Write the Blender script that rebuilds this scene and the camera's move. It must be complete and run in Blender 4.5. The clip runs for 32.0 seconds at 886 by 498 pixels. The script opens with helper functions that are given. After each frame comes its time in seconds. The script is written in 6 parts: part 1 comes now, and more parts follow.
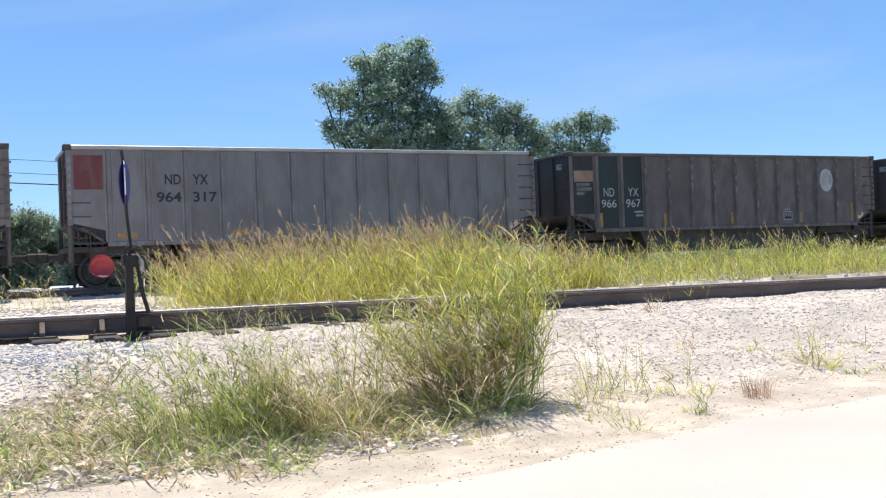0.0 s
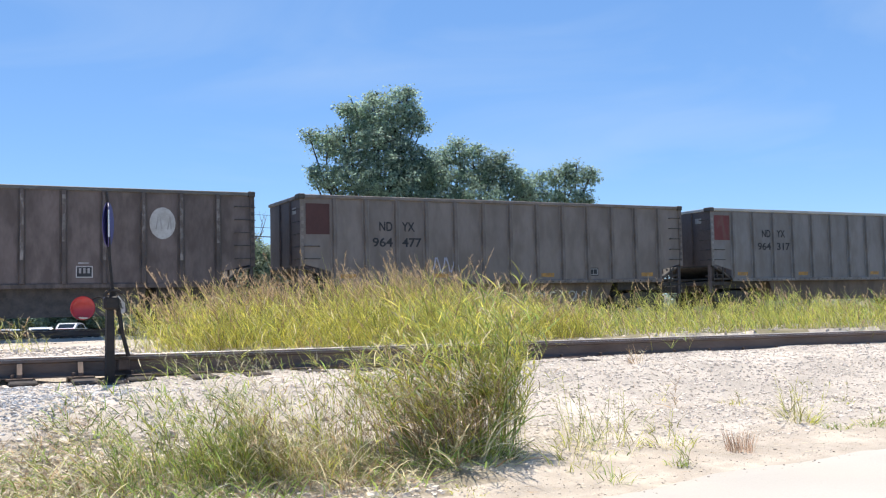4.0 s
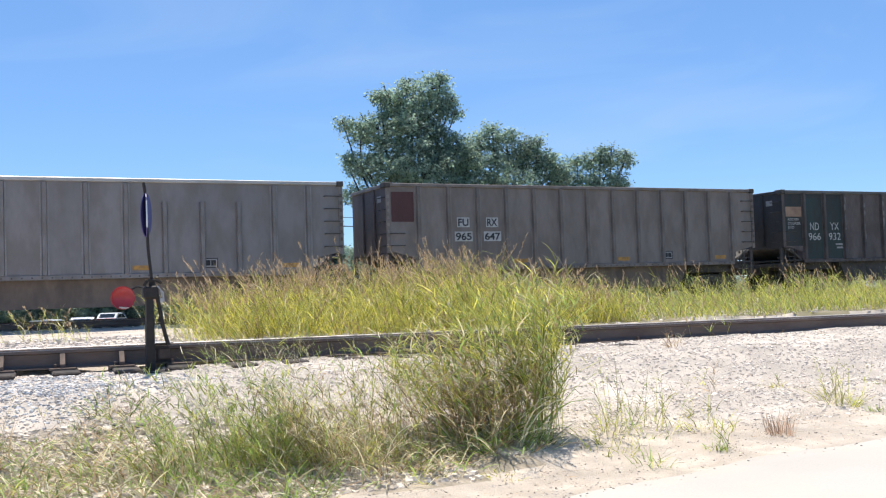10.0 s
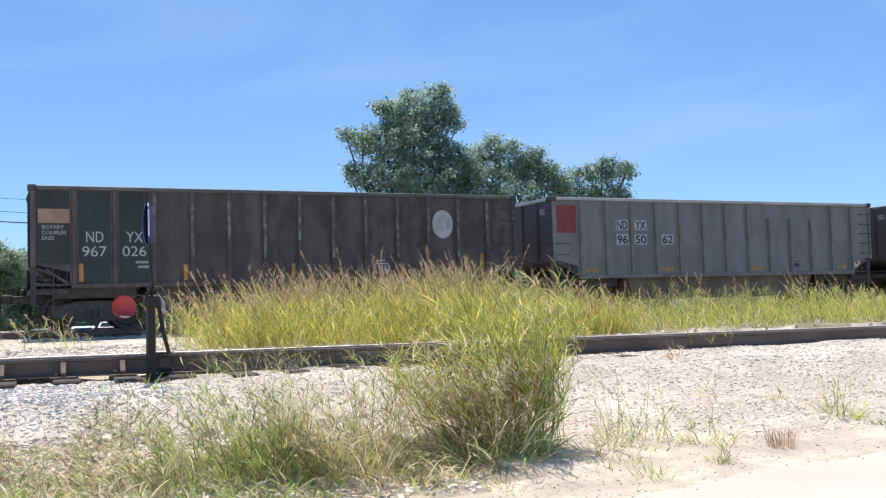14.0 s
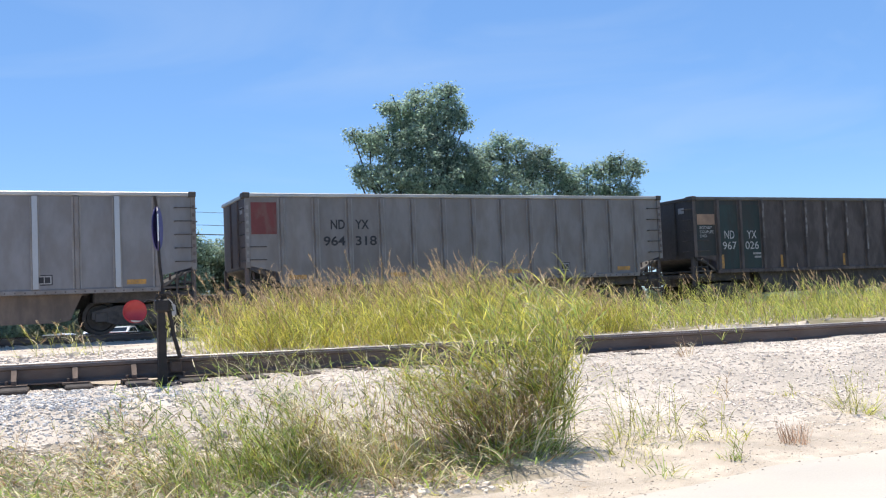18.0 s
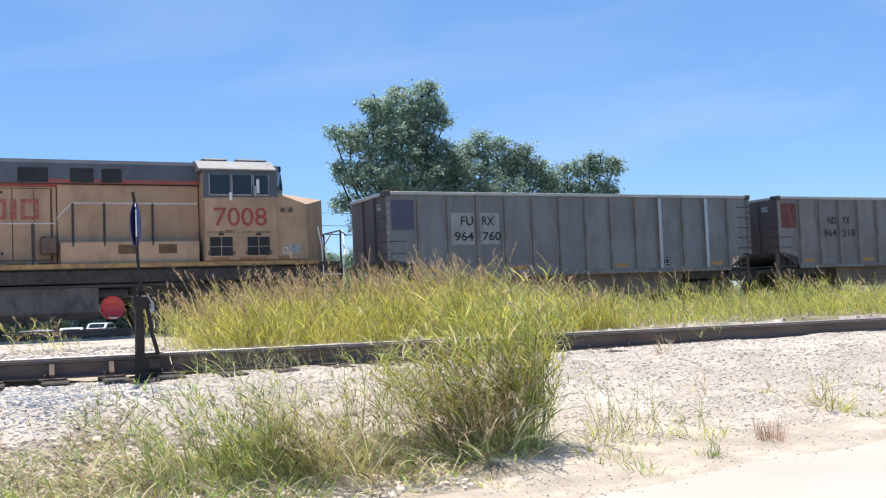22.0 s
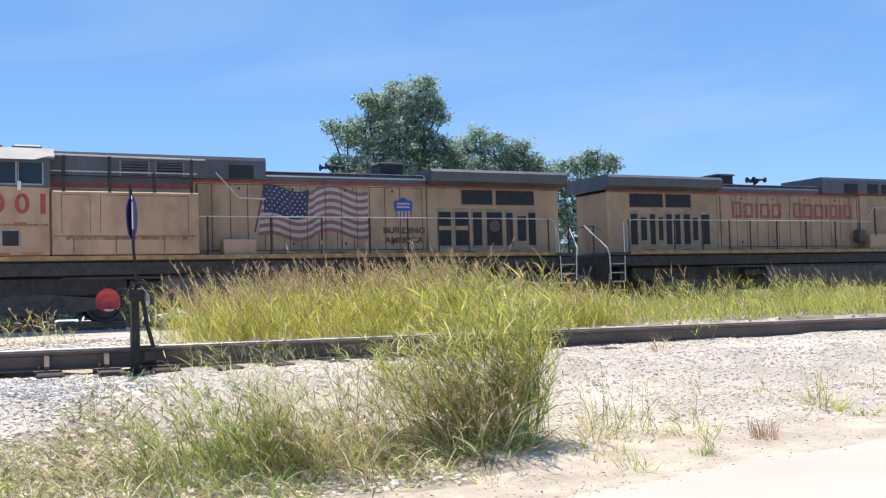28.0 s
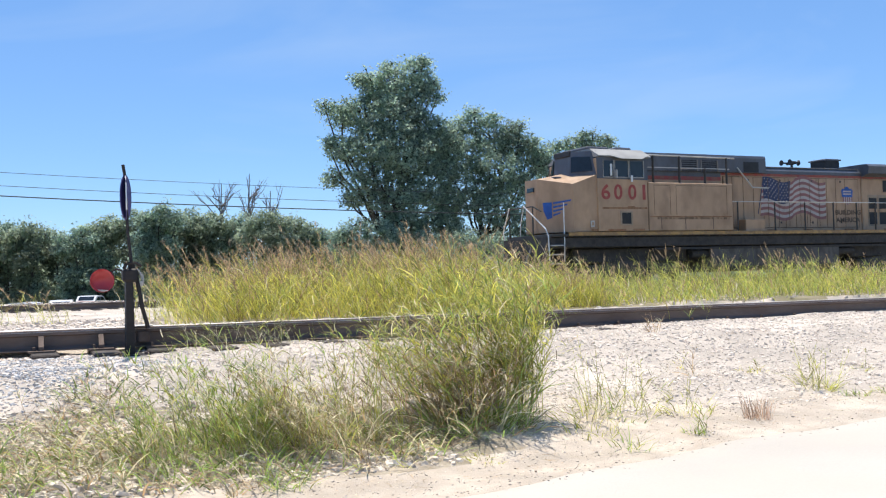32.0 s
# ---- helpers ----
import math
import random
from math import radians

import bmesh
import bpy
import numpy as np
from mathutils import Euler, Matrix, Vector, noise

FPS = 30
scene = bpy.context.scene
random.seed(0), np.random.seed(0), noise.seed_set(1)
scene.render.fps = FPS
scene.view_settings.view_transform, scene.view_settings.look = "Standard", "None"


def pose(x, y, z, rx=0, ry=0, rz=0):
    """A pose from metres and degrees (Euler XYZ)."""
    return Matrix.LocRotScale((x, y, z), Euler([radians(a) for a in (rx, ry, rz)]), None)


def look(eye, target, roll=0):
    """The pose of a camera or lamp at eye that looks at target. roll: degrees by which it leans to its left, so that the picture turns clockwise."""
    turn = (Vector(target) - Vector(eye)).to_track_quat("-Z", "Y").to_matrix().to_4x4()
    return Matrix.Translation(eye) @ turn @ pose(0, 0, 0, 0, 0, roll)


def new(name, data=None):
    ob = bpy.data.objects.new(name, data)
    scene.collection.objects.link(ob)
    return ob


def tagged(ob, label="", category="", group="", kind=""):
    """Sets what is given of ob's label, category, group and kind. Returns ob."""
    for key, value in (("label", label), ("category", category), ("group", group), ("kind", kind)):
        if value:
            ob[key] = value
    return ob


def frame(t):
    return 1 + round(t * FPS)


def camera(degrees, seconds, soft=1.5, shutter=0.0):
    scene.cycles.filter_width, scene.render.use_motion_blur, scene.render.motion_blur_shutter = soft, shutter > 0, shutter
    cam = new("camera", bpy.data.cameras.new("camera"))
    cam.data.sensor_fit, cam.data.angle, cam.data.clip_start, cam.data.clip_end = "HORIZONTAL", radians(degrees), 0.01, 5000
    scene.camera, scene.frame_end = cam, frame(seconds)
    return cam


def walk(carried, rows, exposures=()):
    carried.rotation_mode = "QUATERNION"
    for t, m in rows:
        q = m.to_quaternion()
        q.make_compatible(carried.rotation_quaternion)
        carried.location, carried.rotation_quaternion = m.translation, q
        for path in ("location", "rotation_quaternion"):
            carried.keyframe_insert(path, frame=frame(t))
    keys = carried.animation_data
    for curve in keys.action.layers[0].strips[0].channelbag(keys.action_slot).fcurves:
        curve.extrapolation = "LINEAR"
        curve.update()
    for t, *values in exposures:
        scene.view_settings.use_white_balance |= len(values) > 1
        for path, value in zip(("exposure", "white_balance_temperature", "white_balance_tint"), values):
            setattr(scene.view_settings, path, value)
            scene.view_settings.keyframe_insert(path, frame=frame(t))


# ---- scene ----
EYE = (0.0, 0.0, 1.2)
cam = camera(48.51, 32.0, soft=1.2)
# seconds, tilt, lean, turn
TURNS = (
    (0.0, 90.441, 2.201, -26.120),
    (0.5, 90.432, 2.364, -26.230),
    (1.0, 90.423, 2.104, -26.388),
    (1.5, 90.153, 1.800, -26.903),
    (2.0, 90.992, 1.320, -26.801),
    (2.5, 92.935, 1.094, -26.993),
    (4.5, 93.196, 1.250, -27.120),
    (5.0, 92.924, 1.434, -26.958),
    (5.5, 92.508, 1.717, -26.711),
    (6.0, 92.282, 1.807, -26.582),
    (6.5, 92.405, 1.707, -26.727),
    (7.0, 92.293, 1.938, -26.972),
    (7.5, 91.964, 1.856, -26.948),
    (8.0, 92.170, 1.894, -27.551),
    (8.5, 92.320, 1.877, -27.631),
    (9.0, 92.446, 1.808, -27.586),
    (9.5, 92.210, 1.949, -26.572),
    (10.0, 92.441, 1.870, -25.012),
    (10.5, 92.847, 1.664, -24.718),
    (11.0, 92.861, 1.569, -24.609),
    (11.5, 93.134, 1.330, -24.763),
    (12.0, 93.185, 0.981, -24.933),
    (12.5, 93.063, 0.905, -25.234),
    (13.0, 93.125, 1.069, -25.131),
    (13.5, 93.320, 0.906, -25.153),
    (14.0, 93.049, 1.609, -24.935),
    (14.5, 92.700, 1.833, -24.822),
    (16.5, 92.266, 2.532, -24.746),
    (17.0, 92.559, 2.474, -24.677),
    (17.5, 92.750, 2.508, -24.578),
    (18.0, 93.091, 2.368, -24.375),
    (18.5, 93.559, 1.847, -24.883),
    (19.0, 93.380, 1.605, -25.044),
    (19.5, 93.461, 1.376, -25.018),
    (20.0, 93.200, 1.902, -24.887),
    (20.5, 93.469, 1.937, -25.035),
    (21.0, 93.540, 2.064, -25.192),
    (21.5, 93.543, 2.082, -25.615),
    (22.0, 92.875, 2.232, -25.556),
    (22.5, 92.589, 2.404, -25.542),
    (23.0, 92.756, 2.266, -25.589),
    (23.5, 92.491, 2.354, -25.494),
    (24.0, 92.377, 2.495, -25.460),
    (24.5, 92.499, 2.466, -25.405),
    (26.5, 92.884, 0.921, -25.921),
    (27.0, 93.020, 1.357, -25.797),
    (27.5, 93.069, 1.536, -25.766),
    (28.0, 92.604, 1.694, -25.793),
    (28.5, 92.484, 1.701, -26.007),
    (29.0, 92.000, 2.027, -26.034),
    (29.5, 91.820, 2.026, -26.191),
    (30.0, 91.732, 2.100, -26.015),
    (30.5, 91.627, 2.211, -25.904),
    (31.0, 91.540, 2.347, -25.794),
    (31.5, 91.545, 2.393, -25.743),
    (32.0, 91.476, 1.646, -26.107),
)
walk(cam, [(t, pose(*EYE, a, b, c)) for t, a, b, c in TURNS])

# ---- light ----
SUN_UP, SUN_FROM = 74.0, 80.0   # degrees above the horizon; bearing counter-clockwise from +x
world = bpy.data.worlds.new("sky")
scene.world = world
world.use_nodes = True
wn = world.node_tree
sky = wn.nodes.new("ShaderNodeTexSky")
sky.sky_type = "NISHITA"
sky.sun_disc = False
sky.sun_elevation = radians(SUN_UP)
sky.sun_rotation = radians(90 - SUN_FROM)
sky.altitude = 1500.0
sky.air_density, sky.dust_density, sky.ozone_density = 1.0, 0.0, 5.0
tint = wn.nodes.new("ShaderNodeMix")
tint.data_type, tint.blend_type = "RGBA", "MULTIPLY"
tint.inputs[0].default_value = 1.0
tint.inputs[7].default_value = (0.91, 1.0, 1.12, 1)
wn.links.new(sky.outputs[0], tint.inputs[6])
even = wn.nodes.new("ShaderNodeMix")          # softens the fall from zenith to horizon
even.data_type = "RGBA"
even.inputs[0].default_value = 0.35
even.inputs[7].default_value = (1.35, 3.1, 6.1, 1)
wn.links.new(tint.outputs[2], even.inputs[6])
# thin high cirrus over the whole sky
sky_co, sky_map = wn.nodes.new("ShaderNodeTexCoord"), wn.nodes.new("ShaderNodeMapping")
sky_map.inputs["Scale"].default_value = (1.2, 2.6, 7.0)
sky_map.inputs["Rotation"].default_value = (0.0, 0.35, 0.4)
wn.links.new(sky_co.outputs["Generated"], sky_map.inputs[0])
wisp = wn.nodes.new("ShaderNodeTexNoise")
wisp.inputs["Scale"].default_value, wisp.inputs["Detail"].default_value, wisp.inputs["Distortion"].default_value = 1.6, 7.0, 0.8
wn.links.new(sky_map.outputs[0], wisp.inputs["Vector"])
thin = wn.nodes.new("ShaderNodeMapRange")
thin.inputs["From Min"].default_value, thin.inputs["From Max"].default_value, thin.inputs["To Max"].default_value = 0.50, 0.80, 0.30
wn.links.new(wisp.outputs["Fac"], thin.inputs["Value"])
cirrus = wn.nodes.new("ShaderNodeMix")
cirrus.data_type = "RGBA"
cirrus.inputs[7].default_value = (4.2, 5.2, 6.6, 1)
wn.links.new(thin.outputs[0], cirrus.inputs[0])
wn.links.new(even.outputs[2], cirrus.inputs[6])
wn.links.new(cirrus.outputs[2], wn.nodes["Background"].inputs[0])
wn.nodes["Background"].inputs[1].default_value = 0.107
sun = new("sun", bpy.data.lights.new("sun", "SUN"))
sun.data.energy, sun.data.angle, sun.data.color = 4.35, radians(0.53), (1.0, 0.94, 0.84)
sx = math.cos(radians(SUN_UP)) * math.cos(radians(SUN_FROM))
sy = math.cos(radians(SUN_UP)) * math.sin(radians(SUN_FROM))
sun.matrix_world = look((sx * 80, sy * 80, math.sin(radians(SUN_UP)) * 80), (0, 0, 0))
scene.view_settings.exposure = 0.48

# ---- materials ----
def shade(name, colour, rough=0.75, metal=0.0, var=0.25, scale=2.0, fine=30.0, bump=0.15, stretch=(1, 1, 1),
          second=None, amount=0.5, edge=(0.45, 0.62), island=0.0, obj=0.0, spec=0.5, trans=0.0):
    """A surface with broad and fine variation; second is a colour of stains or wear."""
    m = bpy.data.materials.new(name)
    m.use_nodes = True
    nt = m.node_tree
    b = nt.nodes["Principled BSDF"]
    b.inputs["Roughness"].default_value = rough
    b.inputs["Metallic"].default_value = metal
    b.inputs["Specular IOR Level"].default_value = spec
    co = nt.nodes.new("ShaderNodeTexCoord")
    mp = nt.nodes.new("ShaderNodeMapping")
    mp.inputs["Scale"].default_value = stretch
    nt.links.new(co.outputs["Object"], mp.inputs[0])

    def tex(sc, det=4.0):
        n = nt.nodes.new("ShaderNodeTexNoise")
        n.inputs["Scale"].default_value = sc
        n.inputs["Detail"].default_value = det
        nt.links.new(mp.outputs[0], n.inputs["Vector"])
        return n

    big, small = tex(scale), tex(fine, 3.0)
    lo = tuple(c * (1 - var) for c in colour) + (1,)
    hi = tuple(min(1, c * (1 + var)) for c in colour) + (1,)
    ramp = nt.nodes.new("ShaderNodeValToRGB")
    ramp.color_ramp.elements[0].color, ramp.color_ramp.elements[1].color = lo, hi
    ramp.color_ramp.elements[0].position, ramp.color_ramp.elements[1].position = 0.3, 0.7
    add = nt.nodes.new("ShaderNodeMath")
    add.operation = "MULTIPLY_ADD"
    add.inputs[1].default_value = 0.35
    sub = nt.nodes.new("ShaderNodeMath")
    sub.operation = "SUBTRACT"
    sub.inputs[1].default_value = 0.175
    nt.links.new(small.outputs["Fac"], add.inputs[0])
    nt.links.new(big.outputs["Fac"], sub.inputs[0])
    nt.links.new(sub.outputs[0], add.inputs[2])
    fac = add.outputs[0]
    if island or obj:
        src = nt.nodes.new("ShaderNodeNewGeometry").outputs["Random Per Island"] if island else nt.nodes.new("ShaderNodeObjectInfo").outputs["Random"]
        mx = nt.nodes.new("ShaderNodeMath")
        mx.operation = "MULTIPLY_ADD"
        mx.inputs[1].default_value = (island or obj)
        s2 = nt.nodes.new("ShaderNodeMath")
        s2.operation = "SUBTRACT"
        s2.inputs[1].default_value = (island or obj) / 2
        nt.links.new(fac, s2.inputs[0])
        nt.links.new(src, mx.inputs[0])
        nt.links.new(s2.outputs[0], mx.inputs[2])
        fac = mx.outputs[0]
    nt.links.new(fac, ramp.inputs[0])
    out = ramp.outputs[0]
    if second:
        st = tex(scale * 2.7, 6.0)
        r2 = nt.nodes.new("ShaderNodeValToRGB")
        r2.color_ramp.elements[0].position, r2.color_ramp.elements[1].position = edge
        r2.color_ramp.elements[1].color = (amount, amount, amount, 1)
        nt.links.new(st.outputs["Fac"], r2.inputs[0])
        mix = nt.nodes.new("ShaderNodeMix")
        mix.data_type = "RGBA"
        mix.inputs[7].default_value = (*second, 1)
        nt.links.new(r2.outputs[0], mix.inputs[0])
        nt.links.new(out, mix.inputs[6])
        out = mix.outputs[2]
    nt.links.new(out, b.inputs["Base Color"])
    if bump:
        bp = nt.nodes.new("ShaderNodeBump")
        bp.inputs["Strength"].default_value = bump
        bp.inputs["Distance"].default_value = 0.01
        nt.links.new(small.outputs["Fac"], bp.inputs["Height"])
        nt.links.new(bp.outputs[0], b.inputs["Normal"])
    if trans:
        tr = nt.nodes.new("ShaderNodeBsdfTranslucent")
        nt.links.new(out, tr.inputs["Color"])
        ms = nt.nodes.new("ShaderNodeMixShader")
        ms.inputs[0].default_value = trans
        nt.links.new(b.outputs[0], ms.inputs[1])
        nt.links.new(tr.outputs[0], ms.inputs[2])
        nt.links.new(ms.outputs[0], nt.nodes["Material Output"].inputs[0])
    return m


STREAK = (1.0, 1.0, 0.42)
M = {
    "alu": shade("weathered_aluminium", (0.228, 0.212, 0.207), 0.55, 0.25, 0.15, 0.7, 9, 0.1, STREAK, (0.16, 0.13, 0.11), 0.45),
    "alu_post": shade("aluminium_post", (0.235, 0.218, 0.212), 0.5, 0.25, 0.18, 1.2, 20, 0.1, STREAK, (0.15, 0.12, 0.10), 0.5),
    "rim_dull": shade("dull_grey_rim", (0.135, 0.135, 0.13), 0.6, 0.2, 0.25, 1.5, 25, 0.1, (0.4, 1, 1), (0.09, 0.08, 0.075), 0.6),
    # these two flange colours are lifted to paint the stakes' edge highlights
    "alu_edge": shade("highlit_aluminium_flange", (0.31, 0.295, 0.285), 0.5, 0.25, 0.25, 1.2, 20, 0.1, STREAK, (0.20, 0.17, 0.15), 0.5),
    "warm_edge": shade("highlit_brownish_flange", (0.275, 0.24, 0.22), 0.55, 0.2, 0.25, 1.2, 20, 0.1, STREAK, (0.17, 0.135, 0.115), 0.5),
    "alu_rim": shade("bright_aluminium_rim", (0.45, 0.43, 0.41), 0.45, 0.4, 0.15, 1.5, 25, 0.1),
    "alu_warm": shade("brownish_aluminium", (0.235, 0.20, 0.182), 0.6, 0.2, 0.15, 0.7, 9, 0.1, STREAK, (0.14, 0.11, 0.09), 0.45),
    "alu_blue": shade("bluish_aluminium", (0.215, 0.213, 0.222), 0.55, 0.25, 0.15, 0.7, 9, 0.1, STREAK, (0.15, 0.13, 0.12), 0.4),
    "alu_bright": shade("new_aluminium_post", (0.40, 0.41, 0.43), 0.4, 0.5, 0.1, 1.2, 20, 0.05, STREAK),
    "steel": shade("rusty_brown_steel", (0.104, 0.085, 0.080), 0.7, 0.1, 0.25, 1.0, 16, 0.15, STREAK, (0.045, 0.036, 0.032), 0.6),
    "steel_post": shade("worn_steel_post", (0.112, 0.092, 0.086), 0.65, 0.1, 0.3, 1.4, 20, 0.15, (1.6, 1.6, 0.5), (0.05, 0.04, 0.035), 0.6),
    "warm_post": shade("brownish_post", (0.225, 0.192, 0.174), 0.6, 0.2, 0.2, 1.2, 20, 0.1, STREAK, (0.12, 0.095, 0.08), 0.5),
    "steel_pale": shade("faded_brown_steel", (0.15, 0.122, 0.115), 0.7, 0.1, 0.22, 1.0, 16, 0.15, STREAK, (0.075, 0.058, 0.052), 0.6),
    "steel_dusty": shade("dusty_brown_steel", (0.178, 0.147, 0.138), 0.75, 0.05, 0.22, 1.0, 16, 0.15, STREAK, (0.11, 0.09, 0.083), 0.6),
    "dusty_post": shade("dusty_brown_post", (0.19, 0.16, 0.15), 0.7, 0.05, 0.25, 1.4, 20, 0.15, (1.6, 1.6, 0.5), (0.11, 0.09, 0.083), 0.6),
    "greendark": shade("blackened_green_paint", (0.028, 0.034, 0.033), 0.65, 0, 0.3, 1.2, 18, 0.1, STREAK, (0.045, 0.037, 0.033), 0.6),
    "green": shade("dark_green_paint", (0.021, 0.040, 0.037), 0.6, 0, 0.3, 1.2, 18, 0.1, STREAK, (0.03, 0.026, 0.022), 0.6),
    "end": shade("sooty_car_end", (0.125, 0.10, 0.095), 0.75, 0, 0.3, 1.2, 18, 0.15, STREAK),
    "enddark": shade("black_car_end", (0.060, 0.054, 0.053), 0.75, 0, 0.3, 1.2, 18, 0.15, STREAK),
    "redbright": shade("bright_red_paint", (0.27, 0.045, 0.045), 0.65, 0, 0.2, 2, 20, 0.1, STREAK, (0.17, 0.11, 0.09), 0.3),
    "red": shade("faded_red_paint", (0.16, 0.04, 0.04), 0.65, 0, 0.2, 2, 20, 0.1, STREAK, (0.17, 0.11, 0.09), 0.5),
    "redbrown": shade("red_brown_paint", (0.085, 0.036, 0.034), 0.7, 0, 0.2, 2, 20, 0.1, STREAK),
    "violet": shade("faded_violet_paint", (0.088, 0.082, 0.135), 0.65, 0, 0.2, 2, 20, 0.1, STREAK),
    "under": shade("greasy_underframe", (0.066, 0.060, 0.057), 0.75, 0.1, 0.35, 3, 25, 0.2, (1, 1, 1), (0.11, 0.095, 0.082), 0.5),
    "tub": shade("dusty_brown_tub", (0.20, 0.15, 0.115), 0.8, 0.1, 0.2, 1.2, 16, 0.1, STREAK, (0.10, 0.08, 0.065), 0.5),
    "tank": shade("dusty_fuel_tank", (0.115, 0.105, 0.10), 0.75, 0.1, 0.25, 1.5, 20, 0.1, (1, 1, 0.5), (0.05, 0.045, 0.042), 0.6),
    "rust": shade("rust_run", (0.25, 0.12, 0.06), 0.85, 0, 0.35, 3, 30, 0.05, (2, 2, 0.4), (0.36, 0.22, 0.12), 0.7),
    "wheel": shade("wheel_steel", (0.055, 0.05, 0.046), 0.5, 0.6, 0.3, 5, 40, 0.1),
    "coal": shade("coal", (0.012, 0.012, 0.012), 0.6, 0, 0.4, 5, 40, 0.5),
    "yellow": shade("reflector_yellow", (0.46, 0.24, 0.05), 0.5, 0, 0.2, 5, 40, 0.05, (1, 1, 1), (0.22, 0.15, 0.09), 0.6),
    "wear": shade("worn_grey_paint", (0.205, 0.188, 0.18), 0.7, 0, 0.4, 3, 30, 0.05, (1, 1, 0.6), (0.10, 0.082, 0.075), 0.95, (0.42, 0.56)),
    "white": shade("stencil_white", (0.48, 0.48, 0.47), 0.6, 0, 0.12, 4, 40, 0.05, (1, 1, 1), (0.35, 0.33, 0.31), 0.5),
    "patch": shade("dull_grey_patch", (0.36, 0.355, 0.35), 0.7, 0, 0.15, 3, 30, 0.05, (1, 1, 0.5), (0.24, 0.23, 0.22), 0.6),
    "ink": shade("stencil_black", (0.03, 0.03, 0.035), 0.65, 0, 0.3, 4, 40, 0.0),
    "tan": shade("peach_primer_box", (0.34, 0.22, 0.15), 0.7, 0, 0.2, 3, 30, 0.05),
    "loco": shade("faded_armour_yellow", (0.46, 0.300, 0.188), 0.6, 0, 0.14, 0.7, 7, 0.03, (1, 1, 0.55), (0.26, 0.155, 0.092), 0.65, (0.46, 0.72)),
    "locogrey": shade("harbour_grey_paint", (0.095, 0.105, 0.13), 0.5, 0, 0.15, 1.2, 20, 0.06, (1, 1, 0.4), (0.07, 0.07, 0.075), 0.5),
    "locored": shade("loco_red_paint", (0.31, 0.062, 0.052), 0.6, 0, 0.2, 2, 20, 0.05, (1, 1, 1), (0.25, 0.12, 0.08), 0.6),
    "number": shade("number_red", (0.34, 0.062, 0.052), 0.6, 0, 0.2, 3, 25, 0.03, (1, 1, 1), (0.42, 0.20, 0.12), 0.25, (0.5, 0.68)),
    "frameblack": shade("sooty_locomotive_frame", (0.043, 0.039, 0.038), 0.75, 0.1, 0.35, 3, 25, 0.2, (1, 1, 1), (0.075, 0.063, 0.055), 0.5),
    "letter": shade("faded_red_lettering", (0.32, 0.08, 0.065), 0.6, 0, 0.25, 3, 25, 0.05, (1, 1, 1), (0.42, 0.25, 0.14), 0.35, (0.42, 0.6)),
    "sillstripe": shade("yellow_sill_stripe", (0.42, 0.25, 0.09), 0.55, 0, 0.2, 2, 25, 0.05, (1, 1, 1), (0.24, 0.14, 0.07), 0.8, (0.42, 0.58)),
    "roofwhite": shade("white_cab_roof", (0.31, 0.30, 0.285), 0.65, 0, 0.16, 2, 25, 0.05),
    "grille": shade("dark_grille", (0.022, 0.023, 0.026), 0.6, 0.2, 0.3, 4, 30, 0.2),
    "railing": shade("handrail_paint", (0.05, 0.042, 0.036), 0.45, 0.2, 0.25, 4, 40, 0.05),
    "handrail": shade("dull_pale_handrail", (0.52, 0.49, 0.45), 0.5, 0, 0.2, 2, 30, 0.03),
    "doorframe": shade("greyed_door_frame", (0.34, 0.255, 0.18), 0.6, 0, 0.25, 2, 25, 0.05),
    "whiterail": shade("white_handrail", (0.75, 0.75, 0.74), 0.4, 0, 0.08, 4, 40, 0.03),
    "grime": shade("brown_grime", (0.20, 0.125, 0.075), 0.8, 0, 0.4, 3, 30, 0.03, (1, 1, 0.6), (0.40, 0.26, 0.16), 0.8),
    "seam": shade("panel_seam", (0.12, 0.07, 0.035), 0.7, 0, 0.3, 4, 40, 0.0),
    "blue": shade("emblem_blue", (0.02, 0.09, 0.35), 0.5, 0, 0.2, 3, 25, 0.05),
    "lavender": shade("pale_lavender_spray", (0.42, 0.42, 0.52), 0.6, 0, 0.2, 4, 30, 0.0),
    "navy": shade("flag_navy", (0.03, 0.04, 0.10), 0.55, 0, 0.2, 3, 25, 0.05),
    "flagred": shade("flag_red", (0.27, 0.115, 0.11), 0.55, 0, 0.2, 3, 25, 0.05),
    "flagwhite": shade("flag_white", (0.45, 0.39, 0.36), 0.55, 0, 0.1, 3, 25, 0.05),
    "slogan": shade("slogan_brown", (0.11, 0.075, 0.05), 0.6, 0, 0.2, 3, 25, 0.05),
    "rail": shade("rusty_rail", (0.15, 0.115, 0.098), 0.7, 0.1, 0.25, 3, 60, 0.15, (0.3, 1, 1), (0.10, 0.06, 0.045), 0.4),
    "railtop": shade("worn_railhead", (0.62, 0.57, 0.53), 0.45, 0.3, 0.15, 3, 40, 0.05, (0.2, 1, 1)),
    "tie": shade("creosoted_tie", (0.075, 0.06, 0.05), 0.9, 0, 0.3, 3, 30, 0.5, (0.5, 4, 4), None, obj=0.5),
    "plate": shade("rusty_plate", (0.15, 0.105, 0.082), 0.75, 0.2, 0.25, 6, 50, 0.1),
    "standblack": shade("black_iron", (0.022, 0.019, 0.018), 0.6, 0.2, 0.3, 5, 40, 0.15, (1, 1, 1), (0.045, 0.03, 0.024), 0.5),
    "discred": shade("target_red", (0.46, 0.04, 0.045), 0.22, 0, 0.12, 4, 40, 0.03),
